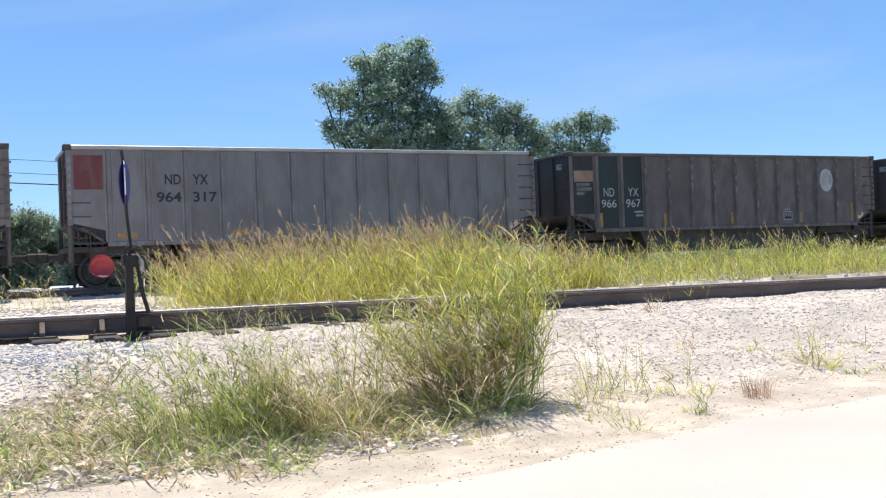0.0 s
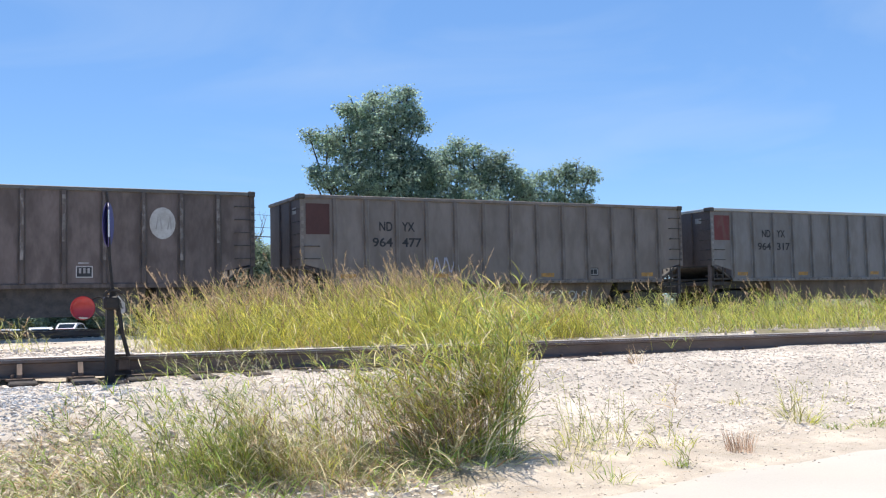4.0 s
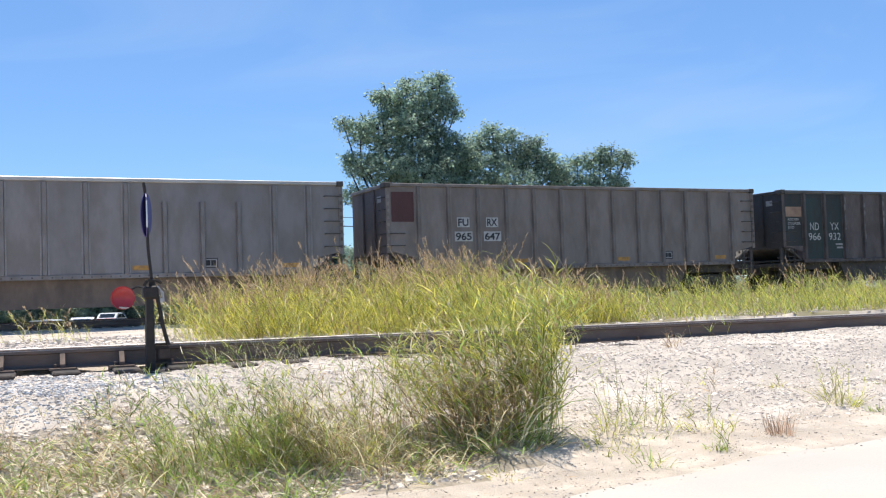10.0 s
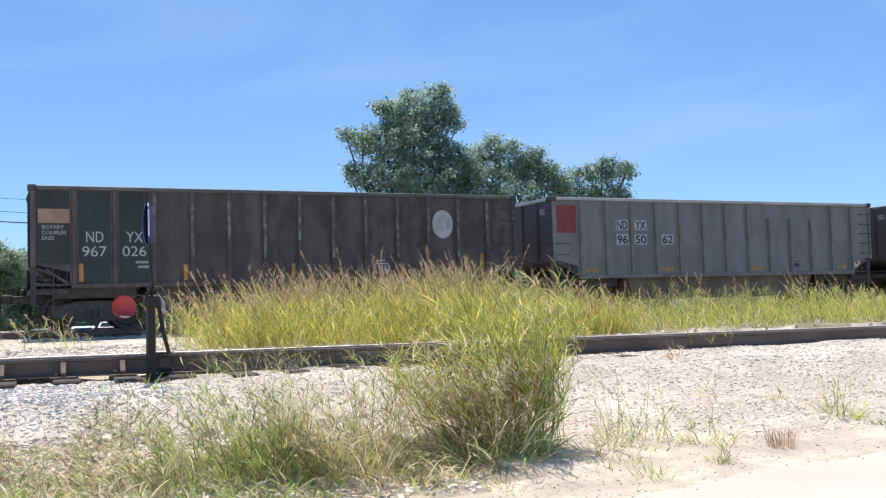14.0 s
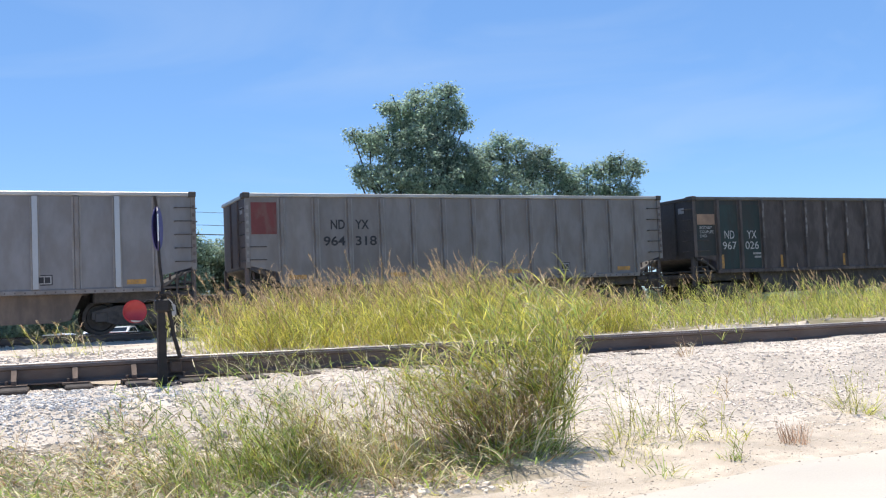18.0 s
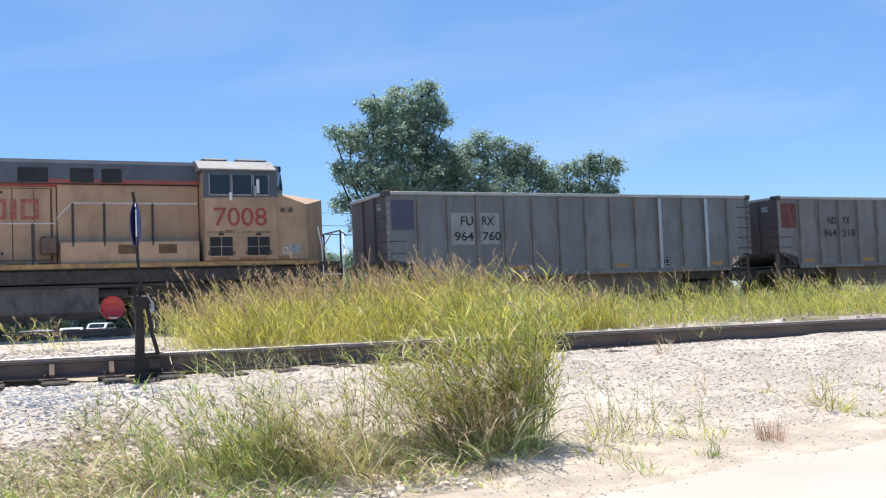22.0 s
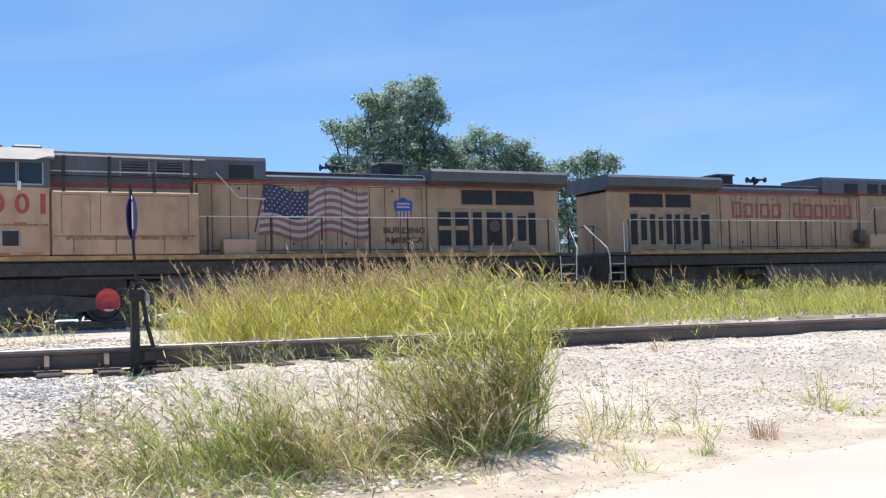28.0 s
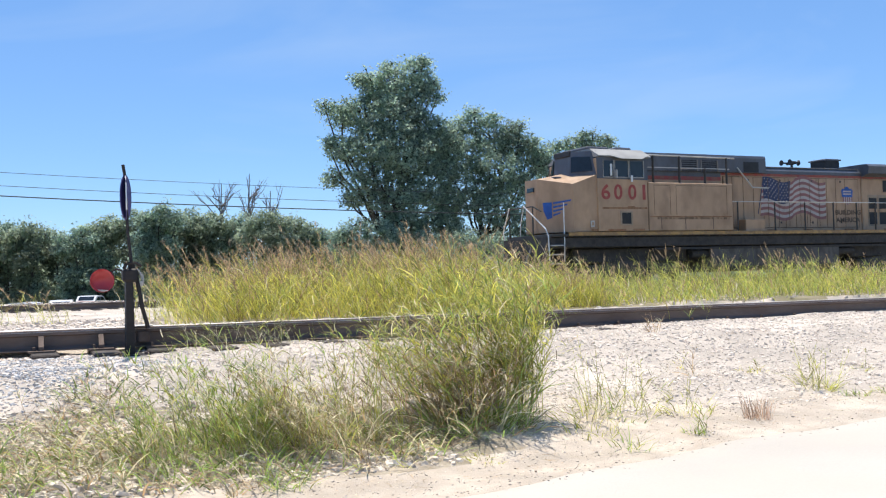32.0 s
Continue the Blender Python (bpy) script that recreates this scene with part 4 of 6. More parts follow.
    # raised equipment section behind the cab
    part("inverter_roof", prism([(-1.12, 4.08), (1.12, 4.08), (1.12, 4.64), (1.07, 4.74), (-1.07, 4.74), (-1.12, 4.64)], 0.22, 6.3, "x"), M["locogrey"], lo, "grey raised hood")
    part("equipment_hood", boxes([(2.42, 6.28, -1.0, 1.0, 1.77, 4.06)], 0.02), M["loco"], lo)
    wy = 1.12
    wins = ((1.42, 2.19), (2.75, 3.37), (3.58, 4.12)) if s < 0 else ((0.6, 1.35), (2.7, 3.42), (3.67, 4.39))
    for x0, x1 in wins:
        both("roof_vent", x0, x1, wy, wy + 0.012, 4.1, 4.5, "grille", 0, "black louvred vent")
        if s > 0 and x0 > 2:
            for j in range(5):
                both("louvre", x0, x1, wy + 0.012, wy + 0.03, 4.12 + 0.08 * j, 4.15 + 0.08 * j, "locogrey")
            both("vent_post", x0 - 0.06, x0 - 0.01, wy, wy + 0.03, 4.08, 4.52, "alu_post")
            both("vent_post", x1 + 0.01, x1 + 0.06, wy, wy + 0.03, 4.08, 4.52, "alu_post")
    if s > 0:
        for q in (-1, 1):
            part("grey_band", boxes([(2.42, 6.28, *sorted((q * 1.0, q * 1.010)), 3.90, 4.075)]), M["locogrey"], lo)
            part("red_stripe", boxes([(2.42, 6.28, *sorted((q * 1.0, q * 1.014)), 3.76, 3.90)]), M["locored"], lo, "red stripe under the grey")
    else:
        part("stripe_end", boxes([(2.0, 6.28, 1.125 * s - (0.004 if s < 0 else -0.0), 1.125 * s + (0.004 if s > 0 else 0.0), 4.085, 4.19)]), M["locored"], lo)
    # wide blower box with a railed top on one side, raised walkway on the other
    if s > 0:
        part("blower_box", boxes([(2.32, 6.28, 0.9, 1.53, 1.84, 3.60)], 0.03), M["loco"], lo, "faded yellow equipment box")
        part("blower_box", boxes([(2.32, 6.28, -1.53, -0.9, 1.84, 3.60)], 0.03), M["loco"], lo)
        part("box_seam", boxes([(2.4, 6.22, 1.53, 1.536, 2.34, 2.38)]), M["rust"], lo, "rusty seam")
        for x0, x1, z0, z1 in ((5.28, 6.02, 2.44, 3.5), (2.62, 5.02, 2.44, 3.5)):
            for bar in ((x0, x1, z1 - 0.014, z1), (x0, x0 + 0.014, z0, z1), (x1 - 0.014, x1, z0, z1)):
                part("panel_joint", boxes([(bar[0], bar[1], 1.53, 1.534, bar[2], bar[3])]), M["seam"], lo)
        part("grime_band", boxes([(2.5, 5.9, 1.53, 1.5335, 2.26, 2.345)]), M["grime"], lo, "brown grime under the seam")
        for xx in (3.3, 4.6, 5.7):
            part("rust_run", boxes([(xx, xx + 0.03, 1.53, 1.535, 1.9, 2.34)]), M["plate"], lo)
        part("step_box", boxes([(0.62, 1.6, 0.97, 1.4, 1.8, 2.28)], 0.02), M["loco"], lo)
        both("top_rail", 2.35, 6.3, 1.40, 1.43, 4.14, 4.17, "handrail", 0, "pale roof handrail")
        part("upper_rail", rods([[(6.2, 1.42, 4.60), (2.1, 1.42, 4.57)], [(1.75, 1.2, 4.25), (1.1, 1.3, 3.5), (0.3, 1.3, 3.48)]], 0.028), M["handrail"], lo)
        for x in (5.95, 4.75, 3.55, 2.5):
            part("rail_post", rods([[(x, 1.42, 3.6), (x, 1.42, 4.58 if x != 3.55 else 4.16)]], 0.045), M["railing"], lo)
    else:
        part("equipment_box", boxes([(2.45, 6.2, -1.42, -1.0, 1.8, 2.44)], 0.03), M["loco"], lo, "low yellow battery box")
        part("equipment_box", boxes([(2.45, 6.2, 1.0, 1.42, 1.8, 2.44)], 0.03), M["loco"], lo)
        for x0 in (3.95, 5.05):
            part("box_vent", boxes([(x0, x0 + 0.5, -1.432, -1.42, 2.08, 2.34)]), M["seam"], lo)
        part("top_rail", rods([[(2.35, -1.4, 3.05), (2.75, -1.4, 3.5), (6.15, -1.4, 3.5)]], 0.022), M["handrail"], lo)
        for x in (2.78, 3.6, 4.9):
            part("rail_post", rods([[(x, -1.4, 2.3), (x, -1.4, 3.5)]], 0.035), M["railing"], lo)
        part("valve_bank", boxes([(1.95, 2.4, -1.3, -1.0, 2.1, 2.6)], 0.05), M["plate"], lo)
    # cab
    cab = part("cab", boxes([(6.3, 8.48, -CW, CW, 1.84, 4.42)], 0.02), M["loco"], lo, "faded yellow cab")
    for q in (-1, 1):
        y0, y1 = sorted((q * CW, q * (CW + 0.006)))
        part("window_surround", prism([(6.3, 3.66), (8.50, 3.70), (8.50, 4.46), (6.3, 4.46)], y0, y1), M["locogrey"], cab, "grey window surround")
        for x0, x1 in ((6.5, 7.08), (7.16, 7.72), (7.80, 8.22)):
            f0, f1 = sorted((q * (CW + 0.006), q * (CW + 0.026)))
            wn_ = part("side_window", boxes([(x0 - 0.035, x0, f0, f1, 3.73, 4.35), (x1, x1 + 0.02, f0, f1, 3.73, 4.35), (x0, x1, f0, f1, 3.73, 3.77)], 0.004), M["patch"], cab, "pale window frame")
            g0, g1 = sorted((q * (CW + 0.006), q * (CW + 0.012)))
            part("pane", boxes([(x0, x1, g0, g1, 3.77, 4.33)]), M["glass"], wn_)
        part("mirror", boxes([(7.76, 7.80, *sorted((q * (CW + 0.05), q * (CW + 0.22))), 3.70, 4.0)], 0.01), M["alu_rim"], cab)
        part("mirror", boxes([(7.03, 7.12, *sorted((q * (CW + 0.10), q * (CW + 0.12))), 3.58, 3.82)], 0.006), M["whiterail"], cab, "small white wing mirror")
        part("mirror_arm", rods([[(7.1, q * (CW + 0.02), 3.70), (7.1, q * (CW + 0.105), 3.70)]], 0.012), M["railing"], cab)
        # white strip stands in for daylight showing through the front pane
        part("side_shield", boxes([(7.86, 7.95, *sorted((q * (CW + 0.03), q * (CW + 0.042))), 3.80, 4.22)], 0.004), M["whiterail"], cab, "white strip painted as light through the pane")
    hull = lambda pts: solid([(x, q * y, z) for x, y, z in pts for q in (-1, 1)])
    part("cab_front", hull([(8.3, 1.5, 3.82), (8.49, 1.5, 3.82), (8.97, 0.5, 3.82), (8.3, 1.3, 4.7), (8.44, 1.25, 4.7), (8.86, 0.5, 4.74)]), M["locogrey"], cab, "grey pointed cab front")
    for q in (-1, 1):
        part("windshield", solid([(x + d, q * (y + d), z) for d in (0.0, 0.012) for x, y, z in ((8.56, 1.38, 3.98), (8.94, 0.6, 3.98), (8.51, 1.2, 4.5), (8.89, 0.56, 4.54))]), M["glass"], cab, "dark windshield")
    part("number_board", boxes([(8.80, 8.94, -0.5, 0.5, 4.58, 4.78)], 0.02), M["ink"], cab)
    part("cab_roof", prism([(-1.62, 4.47), (1.62, 4.47), (1.62, 4.51), (1.08, 4.80), (-1.08, 4.80), (-1.62, 4.51)], 6.18, 8.46, "x"), M["roofwhite"], cab, "sunlit pale cab roof")
    for x0, x1 in ((6.45, 7.2), (7.45, 8.4)):
        part("roof_unit", boxes([(x0, x1, -0.85, 0.85, 4.80, 4.92)], 0.04), M["locogrey"], cab, "grey roof unit")
    if s > 0:
        for q in (-1, 1):
            part("sun_visor", solid([(x, q * y, z + d) for d in (0, 0.012) for x, y, z in ((6.35, 1.62, 4.50), (7.98, 1.62, 4.50), (7.6, 1.80, 4.38), (6.7, 1.80, 4.38))]), M["roofwhite"], cab, "pale sun visor")
    # nose: a ridged top that falls to the corners, and tapering front quarters
    bm = bmesh.new()
    put = lambda x, y, z: bm.verts.new((x, y, z))
    rim = [put(8.47, 1.5, 3.83), put(9.42, 1.42, 3.50), put(10.24, 0.42, 3.74), put(10.24, -0.42, 3.74), put(9.42, -1.42, 3.50), put(8.47, -1.5, 3.83)]
    foot = [put(v.co.x, v.co.y, 1.84) for v in rim]
    ridge = put(8.95, 0, 3.99)
    for a in range(6):
        b = (a + 1) % 6
        bm.faces.new((rim[a], rim[b], foot[b], foot[a]))
        bm.faces.new((rim[b], rim[a], ridge))
    bm.faces.new(foot)
    bmesh.ops.recalc_face_normals(bm, faces=bm.faces)
    part("nose", bm, M["loco"], lo, "faded yellow nose")
    part("nose_hatch", boxes([(9.3, 9.6, 0.25, 0.55, 3.78, 3.84)], 0.02), M["locogrey"], lo)
    part("small_plate", boxes([(8.62, 8.78, *sorted((s * 1.494, s * 1.51)), 2.0, 2.22)]), M["white"], lo)
    part("small_plate_panel", boxes([(8.66, 8.74, *sorted((s * 1.51, s * 1.516)), 2.05, 2.17)]), M["loco"], lo)
    if s < 0:
        for x0, x1 in ((9.02, 9.2), (8.78, 9.0)):
            part("paint_patch", boxes([(x0, x1, -1.475, -1.468, 2.0, 2.3)]), M["patch"], lo, "pale repainted patch")
        for x0 in (8.66, 8.9):
            part("side_lamp", rods([[(x0, -1.46, 3.32), (x0, -1.52, 3.32)]], 0.075, 12), M["plate"], lo)
    part("nose_door", boxes([(10.24, 10.26, -0.33, 0.33, 1.9, 3.2)], 0.008), M["loco"], lo)
    part("headlight", boxes([(10.24, 10.30, -0.22, 0.22, 3.3, 3.46)], 0.015), M["glass"], lo)
    both("cab_grille", 6.46, 7.12, CW, CW + 0.012, 1.98, 2.52, "grille") if s < 0 else both("cab_grille", 7.09, 7.49, CW + 0.012, CW + 0.02, 2.1, 2.5, "grille")
    if s < 0:
        both("cab_grille", 7.56, 8.22, CW, CW + 0.012, 1.98, 2.52, "grille")
        for x0, x1 in ((6.46, 7.12), (7.56, 8.22)):
            for u in (x0 - 0.06, x1 + 0.02):
                both("grille_latch", u, u + 0.04, CW, CW + 0.04, 2.0, 2.12, "plate")
            both("grille_hook", (x0 + x1) / 2 - 0.07, (x0 + x1) / 2 + 0.07, CW, CW + 0.05, 2.57, 2.63, "railing")
            both("grille_bar", (x0 + x1) / 2 - 0.013, (x0 + x1) / 2 + 0.013, CW + 0.012, CW + 0.02, 1.98, 2.52, "doorframe")
            both("grille_bar", x0, x1, CW + 0.012, CW + 0.02, 2.23, 2.25, "doorframe")
    else:
        for u0, u1, v0, v1 in ((7.03, 7.09, 2.05, 2.56), (7.49, 7.55, 2.05, 2.56), (7.09, 7.49, 2.5, 2.56), (7.09, 7.49, 2.05, 2.1)):
            both("grille_frame", u0, u1, CW + 0.01, CW + 0.026, v0, v1, "doorframe")
        both("cab_hatch", 6.42, 7.62, CW, CW + 0.01, 2.03, 2.58, "loco", 0.003)
    # seams and rust on cab and nose
    both("panel_seam", 6.36, 8.30, CW, CW + 0.004, 2.63, 2.69, "rust" if s > 0 else "grime")
    both("panel_seam", 6.31, 6.33, CW, CW + 0.004, 1.9, 3.6, "seam")
    for xx, zz, ww in ((6.5, 1.86, 0.5), (7.3, 1.85, 0.8), (8.5, 1.86, 0.3), (6.9, 2.66, 0.3)):
        both("rust_patch", xx, xx + ww, CW + 0.001, CW + 0.0035, zz, zz + 0.07, "rust")
    for xx in (-4.6, -2.3, -0.4, 1.1, 1.9, -8.6, -6.9):
        both("rust_patch", xx, xx + 0.5, HW + 0.032, HW + 0.035, 1.82, 1.90, "rust")
    # fuel tank, trucks, ends
    part("fuel_tank", prism([(-1.45, 0.5), (-1.2, 0.3), (1.2, 0.3), (1.45, 0.5), (1.45, 1.2), (-1.45, 1.2)], -3.2, 3.4, "x"), M["tank"], lo, "dusty dark fuel tank")
    part("air_tank", rods([[(-4.2, 1.2, 1.0), (4.2, 1.2, 1.0)], [(-4.2, -1.2, 1.0), (4.2, -1.2, 1.0)]], 0.16, 10), M["frameblack"], lo)
    for x in (-6.75, 6.75):
        truck(lo, x, LOCO_FRAME, (-1.9, 0.0, 1.9), LOCO_WHEELS, 0.53)
    for e in (-1, 1):
        part("pilot", prism([(e * 10.45, 0.3), (e * 10.6, 0.3), (e * 10.6, 1.66), (e * 10.45, 1.66)], -1.45, 1.45), M["frameblack"], lo)
        coupler(lo, e * 10.4, e)
        for q in (-1, 1):
            for j in range(4):
                z = 0.42 + 0.31 * j
                part("step", boxes([(min(e * 9.9, e * 10.44), max(e * 9.9, e * 10.44), *sorted((q * 1.2, q * 1.55)), z, z + 0.045)], 0.008), M["alu_rim"], lo)
            part("step_rail", rods([[(e * 9.78, q * 1.35, 2.85), (e * 9.85, q * 1.45, 2.3), (e * 9.88, q * 1.5, 1.5), (e * 9.9, q * 1.5, 0.8)]], 0.018), M["whiterail"], lo, "white grab rail")
            part("step_rail", rods([[(e * 10.88, q * 0.5, 2.78), (e * 10.6, q * 1.45, 1.95), (e * 10.53, q * 1.5, 1.7), (e * 10.5, q * 1.5, 0.85)]], 0.022), M["whiterail"], lo, "white grab rail")
            part("end_post", rods([[(e * 10.7, q * 0.8, 1.7), (e * 10.7, q * 0.8, 2.75)]], 0.03), M["railing"], lo)
        part("end_rail", rods([[(e * 10.7, -1.35, 2.55), (e * 10.7, -0.8, 2.75), (e * 10.7, 0.8, 2.75), (e * 10.7, 1.35, 2.55)]], 0.025), M["railing"], lo)
        part("hose", rods([[(e * 10.62, -0.5, 1.3), (e * 10.85, -0.55, 0.9), (e * 10.9, -0.5, 0.6)], [(e * 10.62, 0.5, 1.3), (e * 10.85, 0.55, 0.9), (e * 10.9, 0.5, 0.6)]], 0.035), M["alu_post"], lo)
    # dark boxes added under the frame so that no bright ground shows through
    part("underbelly", boxes([(-9.6, 9.6, -0.75, 0.75, 0.72, 1.3)], 0.03), M["frameblack"], lo)
    for x in (-6.75, 6.75):
        part("truck_shroud", boxes([(x - 2.5, x + 2.5, -1.1, 1.1, 0.72, 1.26)], 0.05), M["frameblack"], lo)
    # handrails
    for q in (-1, 1):
        part("handrail", rods([[(-9.75, q * 1.5, 1.8), (-9.7, q * 1.5, 2.8), (-9.55, q * 1.5, 2.93), (2.35, q * 1.5, 2.93)]], 0.02), M["handrail"], lo, "pale walkway handrail")
        for x in ((-9.69, -7.64, -6.35, -5.06, -4.04, -2.7, -1.18, 0.4, 1.75) if s < 0 else (-9.43, -7.9, -6.39, -5.3, -4.22, -2.92, -1.37, 0.21, 2.08)):
            part("rail_post", rods([[(x, q * 1.5, 1.75), (x, q * 1.5, 2.93)]], 0.03), M["railing"], lo)
    return lo


def marks_7008(lo):
    s = -1
    write("7008", 6.60, -1.5575, 2.84, 0.54, 1.56, M["number"], lo, bold=0.004)
    y = -0.984
    x = -4.42
    for i, w in enumerate((0.48, 0.48, 0.16, 0.5, 0.48, None, 0.44, 0.5, 0.48, 0.16, 0.42, 0.16, 0.46)):
        if w is None:
            x += 0.55
            continue
        z1 = 3.74 if i in (0, 6) else 3.68
        part("letter_bar", hollow(x, x + w, 3.08, z1 - 0.04, 0.10 if w > 0.2 else 0.08, y - 0.006, y), M["letter"], lo)
        x += w + 0.1
    add_loco(lo, -125.26, 0)


def marks_6001(lo):
    for digit, x, w in (("6", 8.33, 0.38), ("0", 7.79, 0.36), ("0", 7.18, 0.36), ("1", 6.55, 0.13)):
        write(digit, x, 1.5575, 2.96, 0.54, w, M["number"], lo, turned=True, bold=0.012)
    y = 0.978
    # waving flag, striped in bands
    def wave(x):
        return 0.13 * math.sin((x + 0.3) * 3.1) * (0.4 + 0.6 * min(1, max(0, 0.6 - x)))

    x0, x1, n = 0.45, -3.1, 40
    for k in range(13):
        bm = bmesh.new()
        rows = []
        for i in range(n + 1):
            x = x0 + (x1 - x0) * i / n
            za = 3.86 - (k / 13) * 1.48 + wave(x) - 0.02 + (0.05 if x < -1.25 else 0.0)
            zb = za - 1.48 / 13 + 0.002
            xx = x - 0.17 * (1 - i / n) * (1 - k / 13)
            rows.append([bm.verts.new(p) for p in ((xx, y, za), (xx, y + 0.004, za), (xx + 0.01, y + 0.004, zb), (xx + 0.01, y, zb))])
        for A, B in zip(rows, rows[1:]):
            for c in range(4):
                bm.faces.new((A[c], A[(c + 1) % 4], B[(c + 1) % 4], B[c]))
        bm.faces.new(rows[0])
        bm.faces.new(rows[-1][::-1])
        bmesh.ops.recalc_face_normals(bm, faces=bm.faces)
        part("flag_stripe", bm, M["flagred" if k % 2 == 0 else "flagwhite"], lo)
    canton = []
    for i in range(13):
        x = 0.28 - 1.45 * i / 12
        canton.append((x, 3.88 + wave(x)))
    low = [(x - 0.02 + 0.1 * (0.28 - x) / 1.45, z - 0.86) for x, z in canton]
    part("flag_canton", prism(canton + low[::-1], y + 0.007, y + 0.009), M["navy"], lo, "navy star field")
    star = mesh_of("star", boxes([(-0.022, 0.022, 0.0, 0.003, -0.022, 0.022)]), M["flagwhite"])
    for r in range(7):
        for c in range(8):
            x = 0.18 - 1.28 * (c + 0.5 * (r % 2)) / 8
            z = 3.80 + wave(x) - 0.11 * r
            part("star", star, None, lo, at=pose(x, y + 0.009, z))
    part("flag_edge", prism([(0.58, 2.5), (0.54, 2.5), (0.22, 3.9), (0.26, 3.9)], y + 0.003, y + 0.006), M["navy"], lo)
    # door joints show through the painted flag
    for x in (0.02, -0.53, -1.08, -1.68, -2.2, -2.72):
        part("door_joint", boxes([(x - 0.011, x + 0.011, y + 0.012, y + 0.014, 2.0, 3.92)]), M["seam"], lo)
    # emblem and slogan on the doors
    part("emblem_top", prism([(-3.98, 3.46), (-4.06, 3.55), (-4.14, 3.52), (-4.2, 3.6), (-4.3, 3.63), (-4.4, 3.6), (-4.46, 3.52), (-4.56, 3.55), (-4.64, 3.46), (-4.6, 3.2), (-4.02, 3.2)], y + 0.004, y + 0.008), M["blue"], lo, "blue band of the shield emblem")
    for k in range(9):
        a = -4.06 - 0.06 * k
        part("emblem_stripe", boxes([(a - 0.06, a, y + 0.004, y + 0.007, 2.88 + 0.02 * abs(k - 4), 3.195)]), M["flagred" if k % 2 == 0 else "flagwhite"], lo)
    part("emblem_band", boxes([(-4.54, -4.08, y + 0.009, y + 0.012, 3.40, 3.46)]), M["flagwhite"], lo)
    part("emblem_band", boxes([(-4.54, -4.08, y + 0.009, y + 0.012, 3.29, 3.35)]), M["flagwhite"], lo)
    write("BUILDING", -3.60, y + 0.014, 2.47, 0.20, 1.45, M["slogan"], lo, turned=True, bold=0.006)
    write("AMERICA", -3.62, y + 0.014, 2.16, 0.20, 1.38, M["slogan"], lo, turned=True, bold=0.006)
    # wing on the front quarter of the nose
    def on_quarter(t, z, off):
        return (9.42 + 0.82 * t + 0.773 * off, 1.42 - 1.0 * t + 0.634 * off, z)

    def quarter_plate(name, pts, label):
        part(name, solid([on_quarter(t, z, off) for t, z in pts for off in (0.004, 0.014)]), M["blue"], lo, label)

    quarter_plate("wing_head", [(0.86, 2.9), (0.6, 2.9), (0.6, 2.36), (0.74, 2.3), (0.84, 2.6)], "blue shield of the wing emblem")
    for k in range(4):
        quarter_plate("wing_bar", [(0.57, 2.90 - 0.14 * k), (0.05 + 0.1 * k, 2.97 - 0.14 * k), (0.08 + 0.1 * k, 2.91 - 0.14 * k), (0.57, 2.83 - 0.14 * k)], "blue feather of the wing emblem")
    add_loco(lo, -147.7, 180)


def add_loco(ob, x, turn):
    LOCOS.append((ob, x, turn))
    if turn:
        wheels = {w for tr in ob.children for w in tr.children}
        for i, q in enumerate(ROLLING):
            if q[0] in wheels:
                ROLLING[i] = (*q, -1)


lead = tagged(locomotive(-1), "faded yellow and grey diesel locomotive with red lettering bars", "locomotive", "locomotives of the coal train")
marks_7008(lead)
last = tagged(locomotive(1), "faded yellow and grey diesel locomotive with painted flag", "locomotive", "locomotives of the coal train")
marks_6001(last)


